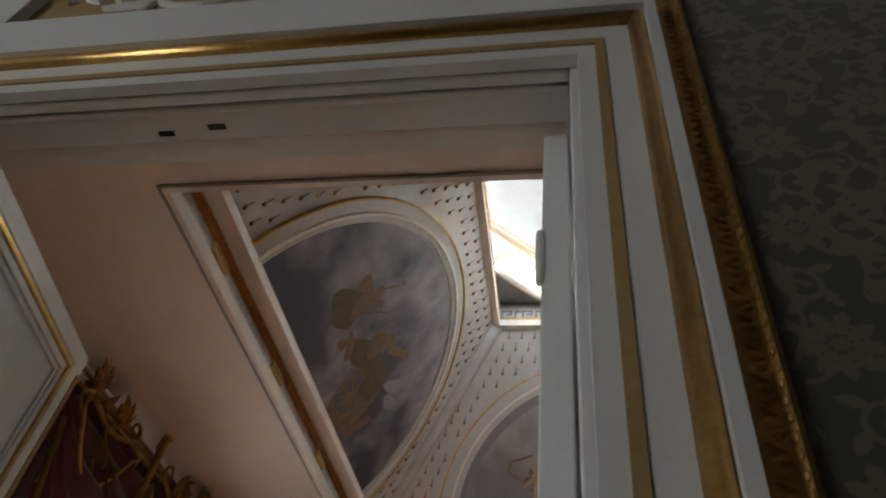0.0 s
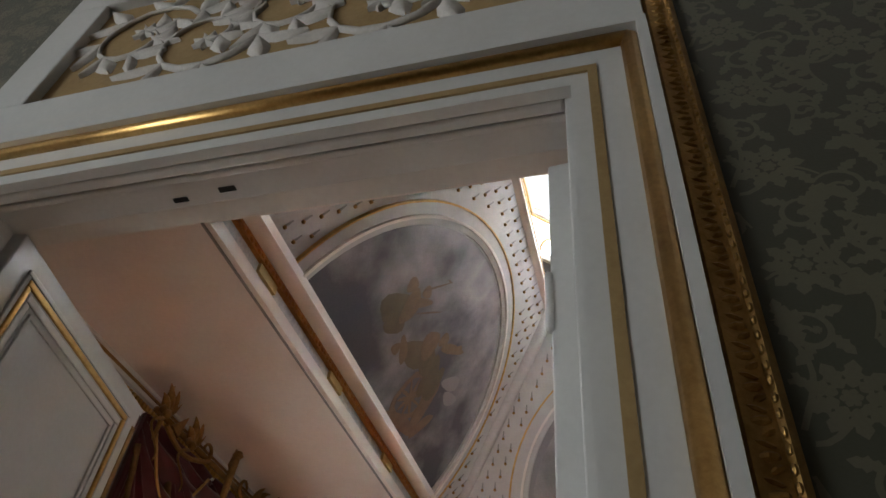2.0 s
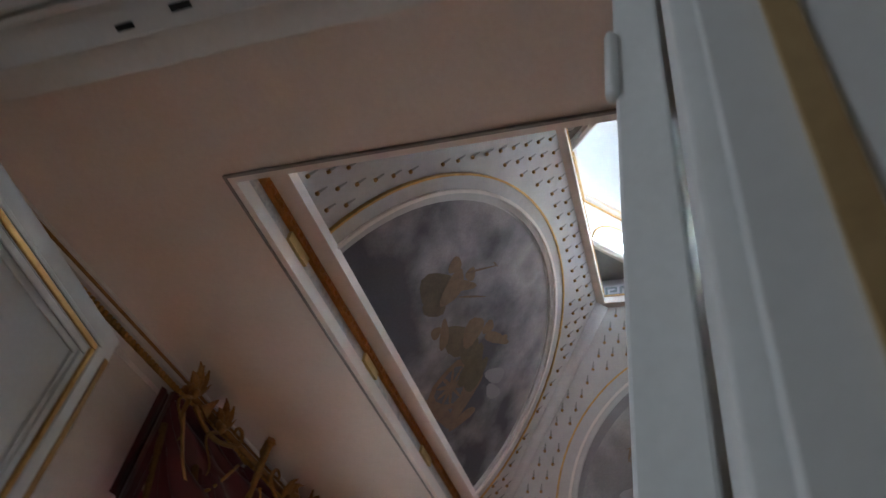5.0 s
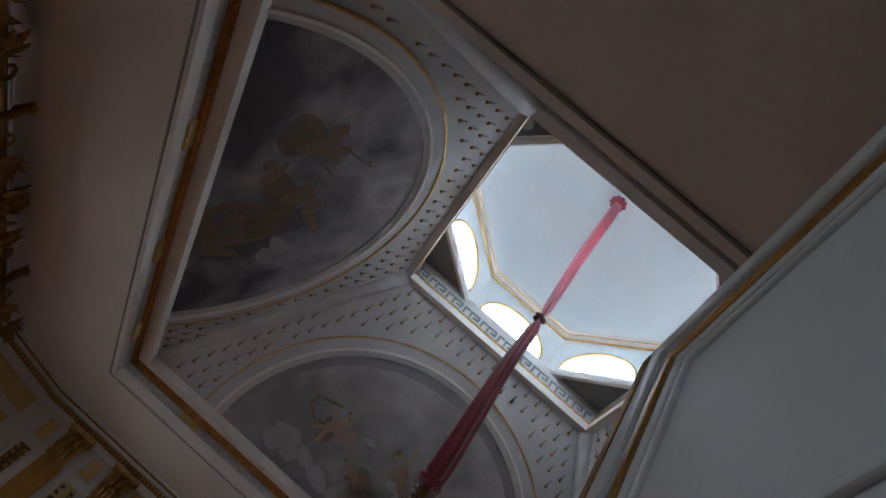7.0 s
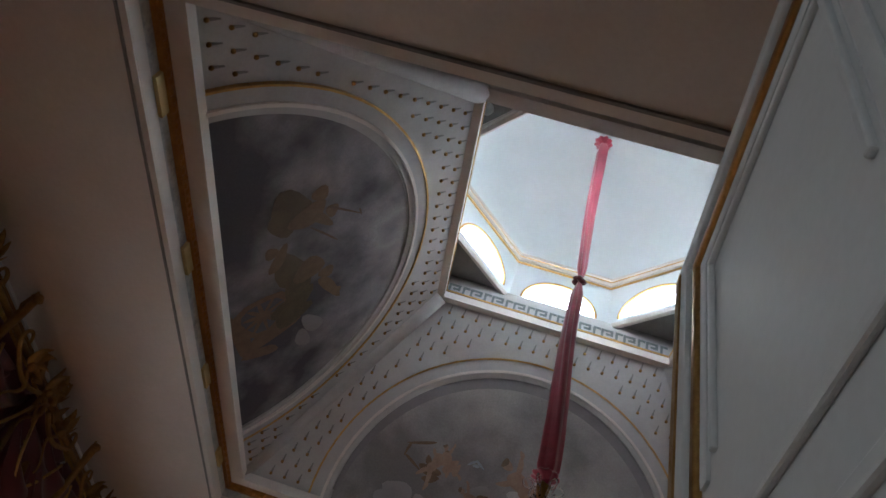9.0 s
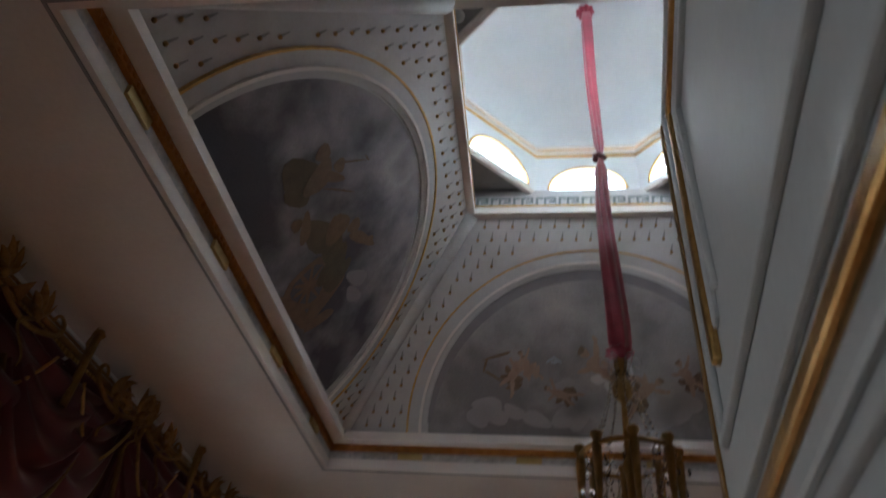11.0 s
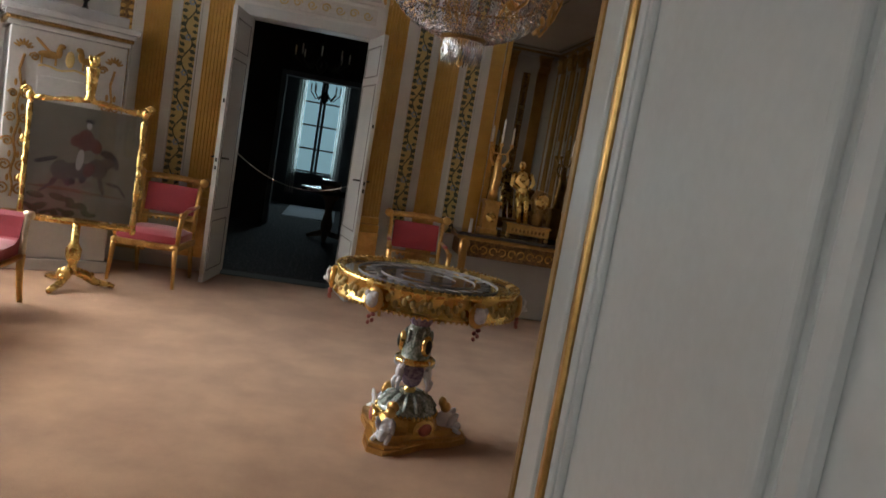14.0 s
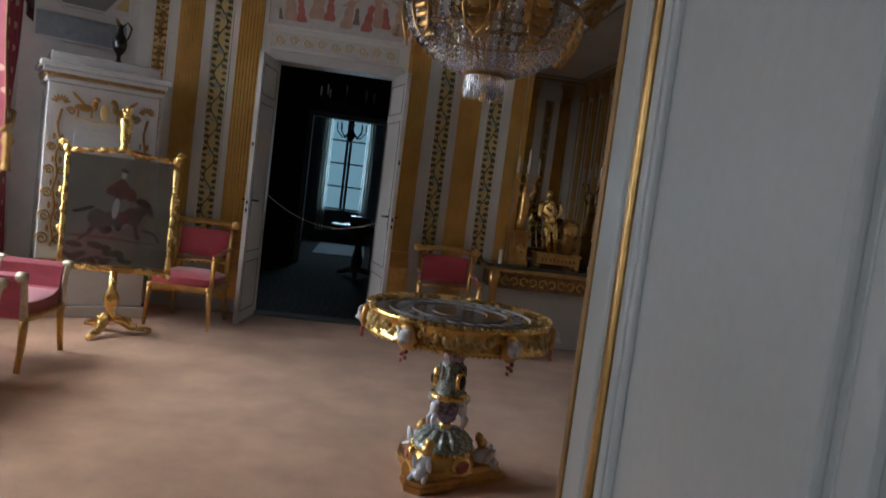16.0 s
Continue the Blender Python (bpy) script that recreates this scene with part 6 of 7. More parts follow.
def candelabrum(x, label):
    t = thing("candelabrum", label, "candelabrum", Matrix.Translation((x, 8.44, 0.836)), "candelabra on the console")
    b = bmnew()
    box(b, -0.09, 0.09, -0.09, 0.09, 0.0, 0.05, 0.006)
    box(b, -0.075, 0.075, -0.075, 0.075, 0.05, 0.30, 0.005)
    box(b, -0.09, 0.09, -0.09, 0.09, 0.30, 0.335, 0.006)
    part("pedestal", b, GILT, t, "square gilt pedestal")
    b = bmnew()
    lathe(b, [(0.045, 0), (0.05, 0.006), (0.03, 0.01)], 16, Matrix.Translation((0, -0.076, 0.17)) @ Matrix.Rotation(math.pi / 2, 4, "X"))
    part("rosette", b, GILTBRIGHT, t, "", True)
    b = bmnew()
    tube(b, [(0.0, 0, 0.335), (0.0, 0, 0.45), (0.01, 0, 0.60), (-0.005, 0, 0.70), (0, 0, 0.78)], [0.055, 0.045, 0.05, 0.035, 0.02], 10)
    for q in (-1, 1):
        tube(b, [(q * 0.045, 0, 0.68), (q * 0.085, -0.01, 0.74), (q * 0.07, -0.01, 0.82)], [0.018, 0.014, 0.012], 7)
    blob(b, (0, 0, 0.76), (0.03, 0.03, 0.038), 8)
    part("statuette", b, GILT, t, "plain gilt figure bearing the arms", True)
    for k in range(6):
        a = k * math.pi / 3 + 0.3
        r = 0.115 if k else 0.0
        z = 0.90 if k else 0.98
        c, s = math.cos(a), math.sin(a)
        b = bmnew()
        tube(b, [(0, 0, 0.80), (r * 0.6 * c, r * 0.6 * s, 0.80), (r * c, r * s, z - 0.03)], 0.009, 6)
        lathe(b, [(0.012, z - 0.03), (0.022, z - 0.01), (0.016, z)], 8, Matrix.Translation((r * c, r * s, 0)))
        part("arm", b, GILT, t, "gilt candle arm", True)
        b = bmnew()
        lathe(b, [(0.011, z), (0.011, z + 0.13), (0.007, z + 0.15), (0.002, z + 0.165)], 8, Matrix.Translation((r * c, r * s, 0)))
        part("candle", b, CANDLE, t, "white wax candle", True)


candelabrum(1.37, "gilt figure candelabrum with white candles")
candelabrum(2.22, "gilt figure candelabrum with white candles")
b = bmnew()
box(b, 1.155, 1.185, 8.27, 8.29, 0.836, 0.97, 0.002)
tagged(part("label_card", b, DOORWHITE, None, "small upright white card on the console"), "", "card")

# ---- great chandelier on its red sleeve ----
HCX, HCY = 0.352, 5.225
ch = thing("chandelier", "gilt bronze and crystal chandelier hung on a red sleeve", "chandelier", Matrix.Translation((HCX, HCY, -0.10)))
b = bmnew()
lathe(b, [(0.012, 2.5), (0.03, 2.6), (0.018, 2.75), (0.04, 2.9), (0.02, 3.0), (0.024, 3.25), (0.04, 3.30), (0.018, 3.38), (0.016, 3.68), (0.05, 3.72), (0.062, 3.76), (0.05, 3.80), (0.02, 3.83), (0.03, 3.88), (0.04, 3.93), (0.02, 3.97)], 14)
part("stem", b, OLDGILT, ch, "gilt central stem", True)


def hoop(r, z, rad, flat=1.0, n=48):
    b = bmnew()
    tube(b, [(r * math.cos(k * 2 * math.pi / n), r * math.sin(k * 2 * math.pi / n), z) for k in range(n)], rad, 6, flat, True)
    return b


for nm, r, z, rad in (("bowl_ring", 0.455, 2.50, 0.011), ("bowl_ring", 0.345, 2.375, 0.007), ("crown_ring", 0.25, 3.36, 0.014), ("foot_ring", 0.105, 2.175, 0.016), ("crown_ring", 0.20, 3.02, 0.010)):
    part(nm, hoop(r, z, rad), OLDGILT, ch, "pierced gilt ring", True)


def gem(b, p, r, h):
    """A cut drop of eight faces."""
    p = Vector(p)
    v = [b.verts.new(p + Vector(d)) for d in ((r, 0, 0), (0, r, 0), (-r, 0, 0), (0, -r, 0), (0, 0, h), (0, 0, -h))]
    for i in range(4):
        b.faces.new((v[i], v[(i + 1) % 4], v[4]))
        b.faces.new((v[(i + 1) % 4], v[i], v[5]))


b = bmnew()
n = 54
for k in range(n):
    a = 2 * math.pi * k / n
    c, s = math.cos(a), math.sin(a)
    for j in range(15):
        f = j / 14
        ang = f * math.pi / 2 * 0.86
        r, z = 0.44 * math.cos(ang), 2.49 - 0.32 * math.sin(ang)
        gem(b, (r * c, r * s, z), 0.012, 0.017)
part("crystal_bowl", b, CRYSTAL, ch, "bowl of crystal strings", False, "stuff")
b = bmnew()
for k in range(40):
    a = 2 * math.pi * k / 40
    gem(b, (0.10 * math.cos(a), 0.10 * math.sin(a), 2.105), 0.010, 0.06)
    if k % 2:
        gem(b, (0.06 * math.cos(a), 0.06 * math.sin(a), 2.095), 0.010, 0.06)
part("crystal_tassel", b, CRYSTAL, ch, "fringe of long crystal drops", False, "stuff")
b = bmnew()
lathe(b, [(0.004, 2.035), (0.02, 2.05), (0.012, 2.07), (0.014, 2.09), (0.02, 2.14), (0.035, 2.185)], 14)
part("foot_finial", b, GILT, ch, "gilt finial under the bowl", True)
# gilt leaf plates on the bowl
for k in range(9):
    a = 2 * math.pi * (k + 0.3) / 9
    m4 = Matrix.Rotation(a, 4, "Z")
    b = bmnew()
    for q in range(5):
        z = 2.46 - 0.04 * q
        w = 0.055 - 0.006 * abs(q - 1.5)
        blob(b, (0.455 - 0.010 * q * q * 0.4, 0, z), (0.010, w, 0.022), 8)
    for q in (-1, 1):
        tube(b, [(0.458, q * 0.05, 2.46), (0.45, q * 0.065, 2.40), (0.43, q * 0.045, 2.32), (0.42, 0, 2.28)], 0.008, 5)
    bmesh.ops.transform(b, matrix=m4, verts=b.verts)
    part("leaf_plate", b, GILT, ch, "gilt leaf plate", True)
    # candle arm with three cups
    b = bmnew()
    tube(b, [(0.45, 0, 2.52), (0.52, 0, 2.56), (0.58, 0, 2.53), (0.62, 0, 2.60)], [0.02, 0.026, 0.02, 0.016], 8)
    blob(b, (0.55, 0, 2.57), (0.03, 0.028, 0.045), 8)
    for q in (-1, 0, 1):
        x, y, z = 0.62 - 0.03 * abs(q), 0.065 * q, 2.66 + (0.03 if q == 0 else 0)
        tube(b, [(0.57, 0, 2.56), (x, y * 0.9, z - 0.05), (x, y, z)], 0.011, 6)
        lathe(b, [(0.012, 0), (0.026, 0.012), (0.016, 0.025), (0.018, 0.05), (0.026, 0.055), (0.012, 0.06)], 10, Matrix.Translation((x, y, z)))
    bmesh.ops.transform(b, matrix=m4, verts=b.verts)
    part("arm", b, OLDGILT, ch, "gilt arm with empty candle cups", True)
    # standing figure between the arms
    m5 = Matrix.Rotation(a + math.pi / 9, 4, "Z")
    b = bmnew()
    tube(b, [(0.24, 0, 2.56), (0.235, 0, 2.68), (0.24, 0, 2.78), (0.24, 0, 2.86)], [0.022, 0.026, 0.032, 0.014], 8)
    blob(b, (0.24, 0, 2.885), 0.022, 8)
    for q in (-1, 1):
        blob(b, (0.225, q * 0.05, 2.83), (0.012, 0.035, 0.05), 7, Matrix.Rotation(q * 0.5, 3, "X"))
    bmesh.ops.transform(b, matrix=m5, verts=b.verts)
    part("statuette", b, GILT, ch, "small plain gilt winged figure", True)
for k in range(8):
    a = 2 * math.pi * k / 8
    for r, z0, z1 in ((0.25, 2.98, 3.42), (0.20, 2.70, 3.06)):
        c, s = math.cos(a + (0 if r > 0.22 else 0.39)), math.sin(a + (0 if r > 0.22 else 0.39))
        b = bmnew()
        lathe(b, [(0.008, z0), (0.022, z0 + 0.05), (0.014, z0 + 0.09), (0.02, z0 + 0.2), (0.026, z1 - 0.08), (0.018, z1 - 0.05), (0.034, z1 - 0.015), (0.03, z1), (0.014, z1)], 10, Matrix.Translation((r * c, r * s, 0)))
        part("torch", b, OLDGILT, ch, "gilt torch-shaped candle holder", True)
b = bmnew()
for k in range(12):
    a = 2 * math.pi * k / 12
    c, s = math.cos(a), math.sin(a)
    for j in range(14):
        f = j / 13
        r = 0.07 + 0.15 * f ** 1.6
        gem(b, (r * c, r * s, 3.82 - 0.46 * f), 0.007, 0.013)
    for j in range(12):
        f = j / 11
        r = 0.25 - 0.10 * math.sin(f * math.pi)
        gem(b, (r * c, r * s, 3.34 - 0.34 * f), 0.008, 0.014)
for k in range(9):
    a0 = 2 * math.pi * k / 9
    for j in range(10):
        f = j / 9
        a = a0 + f * 2 * math.pi / 9
        gem(b, (0.50 * math.cos(a), 0.50 * math.sin(a), 2.72 - 0.07 * math.sin(f * math.pi)), 0.009, 0.013)
        gem(b, (0.36 * math.cos(a), 0.36 * math.sin(a), 2.85 - 0.12 * math.sin(f * math.pi)), 0.009, 0.013)
rng = random.Random(3)
for k in range(120):
    a, z = rng.uniform(0, 6.28), rng.uniform(2.6, 3.35)
    r = rng.uniform(0.16, 0.30)
    gem(b, (r * math.cos(a), r * math.sin(a), z), 0.010, 0.024)
part("crystal_chains", b, CRYSTAL, ch, "hanging chains of cut crystal", False, "stuff")
for k in range(6):
    a = k * math.pi / 3
    c, s = math.cos(a), math.sin(a)
    b = bmnew()
    tube(b, [((0.03 + 0.05 * q / 6) * c, (0.03 + 0.05 * q / 6) * s, 3.86 + 0.02 * q) for q in range(4)] + [((0.085 + 0.03 * math.cos(w)) * c, (0.085 + 0.03 * math.cos(w)) * s, 3.93 + 0.03 * math.sin(w)) for w in [2.6 - 0.55 * i for i in range(10)]], 0.006, 5)
    part("glass_scroll", b, CRYSTAL, ch, "curled glass scroll", True)
for k in range(16):
    a = 2 * math.pi * k / 16
    b = bmnew()
    m4 = Matrix.Rotation(a, 4, "Z")
    for q in range(6):
        for w in (-1, 1):
            blob(b, (0.40 - 0.012 * q, w * (0.018 - 0.0024 * q), 2.56 + 0.034 * q), (0.005, 0.016, 0.008), 5, Matrix.Rotation(w * 0.6, 3, "X"))
    bmesh.ops.transform(b, matrix=m4, verts=b.verts)
    part("palmette", b, OLDGILT, ch, "gilt palm leaf", True)
# red sleeve on the chain
rs = thing("chain_sleeve", "crimson silk sleeve knotted round the chandelier chain", "sleeve", Matrix.Translation((HCX - 0.03, HCY, 0)))


def sleeve(za, zb, r0, r1, seed):
    b = bmnew()
    n, seg = 30, 14
    def fn(u, v):
        a = u * 2 * math.pi
        z = za + (zb - za) * v
        pinch = min(1.0, v * 9 + 0.45, (1 - v) * 9 + 0.45)
        r = (r0 + (r1 - r0) * v) * pinch * (1 + 0.20 * math.sin(a * 4 + v * 3 + seed) + 0.07 * math.sin(a * 9 + v * 11))
        off = 0.008 * math.sin(v * 6 + seed)
        return (r * math.cos(a) + off + 0.03 * (zb > 5 or za < 5) * (1 - (za + (zb - za) * v - 3.97) / 3.4), r * math.sin(a), z)
    sheet(b, fn, 28, n)
    return b


part("sleeve", sleeve(3.845, 5.525, 0.062, 0.036, 0.5), RIBBONRED, rs, "lower length of gathered red silk", True)
part("sleeve", sleeve(5.565, 7.44, 0.030, 0.050, 2.0), RIBBONRED, rs, "upper length of gathered red silk", True)
b = bmnew()
for k in range(7):
    a = k * 0.9
    blob(b, (0.016 + 0.028 * math.cos(a), 0.028 * math.sin(a), 5.545 + 0.012 * math.sin(a * 2)), (0.03, 0.022, 0.022), 7)
part("knot", b, REDCLOTH, rs, "dark knot of red silk", True)
for z in (3.90, 7.44):
    b = bmnew()
    x_ = 0.03 if z < 5 else 0.0
    sheet(b, lambda u, v: (x_ + (0.03 + 0.05 * math.sin(math.pi * v) + 0.008 * math.sin(u * 56.5 + v * 4)) * math.cos(u * 2 * math.pi), (0.03 + 0.05 * math.sin(math.pi * v) + 0.008 * math.sin(u * 56.5 + v * 4)) * math.sin(u * 2 * math.pi), z - 0.035 + 0.07 * v), 45, 8)
    part("ruffle", b, RIBBONRED, rs, "ruffled end of red silk", True)

# ---- painted shapes in the lunettes ----
def vault_blob(side, spec, name, mat, label, lift=0.0075):
    b = bmnew()
    for u, v, ru, rv, ang in spec:
        c, s = math.cos(ang), math.sin(ang)
        ring_ = []
        for k in range(14):
            a = 2 * math.pi * k / 14
            w = 1 + 0.12 * math.sin(3 * a + u * 9)
            du, dv = ru * w * math.cos(a), rv * w * math.sin(a)
            ring_.append(vault_point(side, u + du * c - dv * s, v + (du * s + dv * c) / 2.05, lift))
        d = vault_point(side, 0, 0.4, 0.002) - vault_point(side, 0, 0.4, 0.0)
        slab(b, ring_, d)
    setting(name, b, mat, label)


def painted_figure(side, u, v, lean, size, mat, robe, lift=0.010, reclining=False):
    """A plain figure-like daub: trunk, head, limbs and a trailing cloth."""
    def loc(du, dv):
        c, s_ = math.cos(lean), math.sin(lean)
        return u + size * (du * c - dv * s_), v + size * (du * s_ + dv * c) / 2.05
    def daub(spec):
        return [(*loc(du, dv), ru * size, rv * size, lean + a) for du, dv, ru, rv, a in spec]
    vault_blob(side, daub(((0.02, -0.28, .30, .13, .4), (0.18, -0.42, .22, .09, .8), (-0.16, -0.12, .14, .08, -.6))), "fresco_drapery", robe, "painted drapery in the fresco", lift)
    vault_blob(side, daub(((0, 0, .13, .22, 0.1), (0.0, -0.2, .12, .13, .2), (0.02, 0.32, .075, .09, 0), (0.17, 0.20, .16, .045, .7), (-0.17, 0.12, .15, .045, -.5), (0.30, 0.32, .07, .035, 1.1), (0.12, -0.42, .06, .20, .45), (-0.10, -0.40, .06, .19, -.35), (0.22, -0.62, .05, .12, .2))), "fresco_figure", mat, "plain painted shape in the fresco", lift + 0.003)
    vault_blob(side, daub(((0.02, 0.38, .08, .045, 0.2),)), "fresco_hair", UMBER, "dark daub in the fresco", lift + 0.006)


OCHREPAINT = surface("fresco_ochre", (0.12, 0.076, 0.045), (0.22, 0.145, 0.09), 0.8, scale=14, grain=60)
ROSEPAINT = surface("fresco_rose", (0.28, 0.18, 0.13), (0.40, 0.28, 0.215), 0.8, scale=14, grain=60)
WHEELPAINT = surface("fresco_wheel_brown", (0.135, 0.082, 0.055), (0.22, 0.14, 0.092), 0.8, scale=14, grain=60)
BROWNPAINT = surface("fresco_brown", (0.10, 0.065, 0.045), (0.19, 0.125, 0.085), 0.8, scale=14, grain=60)
CLOUDPALE = surface("fresco_cloud", (0.28, 0.26, 0.26), (0.36, 0.33, 0.325), 0.8, scale=3, grain=50)
STORM = surface("fresco_storm", (0.085, 0.08, 0.09), (0.135, 0.125, 0.14), 0.8, scale=3, grain=50)
CLOUDSOFT = surface("fresco_cloud_soft", (0.22, 0.205, 0.21), (0.29, 0.27, 0.275), 0.8, scale=3, grain=50)
OLIVEPAINT = surface("fresco_olive", (0.075, 0.058, 0.036), (0.15, 0.115, 0.07), 0.8, scale=10, grain=60)


def cloud(side, u, v, size, mat, lift, seed):
    """A heap of rounded painted lobes."""
    rng = random.Random(seed)
    vault_blob(side, tuple((u + size * rng.uniform(-1, 1), v + size * 0.28 * rng.uniform(-0.4, 0.8), size * rng.uniform(.25, .5), size * rng.uniform(.2, .36), rng.uniform(-.5, .5)) for k in range(7)), "fresco_cloud", mat, "painted cloud in the fresco", lift)


cloud("N", -0.75, 0.11, 0.28, CLOUDPALE, 0.0072, 7)
cloud("N", -0.05, 0.13, 0.36, CLOUDPALE, 0.0074, 8)
cloud("N", 0.75, 0.12, 0.30, CLOUDPALE, 0.0072, 9)
vault_blob("W", ((0.23, 0.135, .20, .22, .2),), "fresco_wheel", WHEELPAINT, "brown wheel shape in the fresco", 0.010)
vault_blob("W", ((0.23, 0.135, .15, .165, .2),), "fresco_wheel", STORM, "dark middle of the wheel shape", 0.012)
vault_blob("W", tuple((0.23, 0.135, .17, .017, q) for q in (.2, .8, 1.4, 2.0, 2.6)) + ((0.23, 0.135, .045, .045, 0),), "fresco_wheel", WHEELPAINT, "brown spokes in the fresco", 0.014)
vault_blob("W", ((0.47, 0.16, .07, .24, .25), (0.36, 0.045, .26, .06, .2), (0.62, 0.12, .05, .15, -.2)), "fresco_chariot", WHEELPAINT, "brown chariot shape in the fresco", 0.012)
vault_blob("W", ((0.55, 0.33, .13, .07, .6), (0.68, 0.29, .11, .06, .3)), "fresco_drapery", CLOUDSOFT, "pale painted drapery in the fresco", 0.014)
vault_blob("W", ((-0.10, 0.245, .20, .12, .5), (0.10, 0.27, .17, .10, -.3), (0.24, 0.25, .10, .19, .5), (0.36, 0.25, .08, .16, .3)), "fresco_drapery", OLIVEPAINT, "olive painted drapery in the fresco", 0.016)
vault_blob("W", ((-0.05, 0.315, .10, .13, .5), (0.05, 0.385, .055, .065, 0), (-0.26, 0.20, .13, .045, -.5), (0.22, 0.40, .17, .045, .55), (0.30, 0.43, .045, .04, 0), (-0.34, 0.175, .05, .05, 0)), "fresco_figure", OCHREPAINT, "plain tawny figure in the fresco", 0.019)
vault_blob("W", ((-0.66, 0.25, .17, .13, .8), (-0.56, 0.22, .12, .10, .2)), "fresco_drapery", OLIVEPAINT, "olive painted drapery in the fresco", 0.016)
vault_blob("W", ((-0.55, 0.31, .085, .15, .4), (-0.70, 0.355, .06, .065, 0), (-0.48, 0.36, .12, .04, .8), (-0.52, 0.40, .055, .05, 0)), "fresco_figure", OCHREPAINT, "plain tawny figure in the fresco", 0.019)
vault_blob("W", ((-0.48, 0.45, .16, .008, 1.0), (-0.34, 0.37, .16, .008, 0.8), (-0.41, 0.515, .035, .007, 0.3)), "fresco_staff", BROWNPAINT, "thin staff in the fresco", 0.021)
# a soft shadow, put in as a grey strip inside the N and E arches
RIM = surface("fresco_edge_shade", (0.19, 0.175, 0.185), (0.26, 0.24, 0.245), 0.8, scale=4, grain=60)
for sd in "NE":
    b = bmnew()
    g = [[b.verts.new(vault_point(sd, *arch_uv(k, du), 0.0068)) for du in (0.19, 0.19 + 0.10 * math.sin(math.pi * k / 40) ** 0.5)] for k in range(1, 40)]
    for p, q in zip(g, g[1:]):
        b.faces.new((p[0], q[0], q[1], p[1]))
    setting("lunette_rim", b, RIM, "grey strip drawn as a soft shadow inside the arch")
painted_figure("N", -0.66, 0.30, -0.5, 0.34, ROSEPAINT, OCHREPAINT, 0.010)
painted_figure("N", -0.58, 0.33, 0.5, 0.28, ROSEPAINT, ROSEPAINT, 0.018)
vault_blob("N", ((-0.82, 0.36, .13, .014, .3), (-0.93, .32, .07, .012, 1.3), (-0.86, .27, .10, .012, 2.6)), "fresco_scarf", OCHREPAINT, "ochre scarf in the fresco", 0.010)
vault_blob("N", ((-0.36, .345, .05, .012, .6), (-0.30, .345, .05, .012, 2.5), (-0.33, .335, .03, .014, 0)), "fresco_bird", BLUEGREY, "small grey bird shape in the fresco", 0.010)
painted_figure("N", 0.06, 0.32, 0.9, 0.55, ROSEPAINT, PALEPAINT, 0.012)
painted_figure("N", -0.30, 0.20, 1.2, 0.30, ROSEPAINT, OCHREPAINT, 0.022)
painted_figure("N", 0.45, 0.22, -0.9, 0.40, ROSEPAINT, OCHREPAINT, 0.012)
painted_figure("N", 0.78, 0.29, 0.6, 0.34, ROSEPAINT, BROWNPAINT, 0.022)

# ---- the south wall, its doorway and the green room, on the world's own plan ----
SALOON_THINGS = [ob for ob in bpy.data.objects if ob.type in {"MESH", "EMPTY"} and not ob.parent]
for ob in SALOON_THINGS:
    ob.matrix_basis = SALOON @ ob.matrix_basis
YS, YO = 1.27, 1.09
b = bmnew()
box(b, XW - 0.6, SDL - 0.01, YO + 0.002, YS - 0.003, 0, 4.55)
box(b, SDR + 0.01, XE + 0.2, YO + 0.002, YS - 0.003, 0, 4.55)
box(b, SDL - 0.01, SDR + 0.01, YO + 0.002, YS - 0.003, SDZ + 0.049, 4.55)
wall_south = setting("wall_south", b, WHITE, "white wall round a double doorway")
SW = 0.682
leafR = door_leaf((0.009, 1.211, 0), 83.8, SW, 2.533, 1, "door_leaf", "white panelled double-door leaf with gilt mouldings, standing open", True, "south door leaves", ((0.16, 0.62, 0.19, 0.134), (0.74, 1.968, 0.19, 0.134), (2.105, 2.433, 0.19, 0.109)))
leafL = door_leaf((-1.10, 1.222, 0), 102.5, 0.675, 2.58, -1, "door_leaf", "white panelled double-door leaf with gilt mouldings, standing open", True, "south door leaves", ((0.16, 0.62, 0.08, 0.07), (0.74, 2.512, 0.08, 0.07)))
for t, wide in ((leafR, SW), (leafL, 0.675)):
    for z in (0.25, 1.25, 2.25):
        b = bmnew()
        lathe(b, [(0.005, z - 0.05), (0.006, z - 0.045), (0.006, z + 0.045), (0.005, z + 0.05)], 10, Matrix.Translation((0.0, 0.022, 0)))
        part("hinge", b, DOORWHITE, t, "", True)
    b = bmnew()
    box(b, wide - 0.016, wide + 0.002, -0.0225, 0.0225, 0.02, 2.52, 0.001)
    part("edge_strip", b, OLDGILT, t, "worn gilt edge strip")
# lining and gilt architrave of the south doorway, seen from the green room
for q in ((SDR - 0.012, SDR + 0.008, 0), (SDL - 0.008, SDL + 0.012, 0), (SDL + 0.0122, SDR - 0.0122, SDZ + 0.03)):
    b = bmnew()
    box(b, q[0], q[1], YO + 0.004, YS - 0.062, q[2], SDZ + 0.048, 0.002)
    setting("door_lining", b, DOORWHITE, "white lining of the doorway")


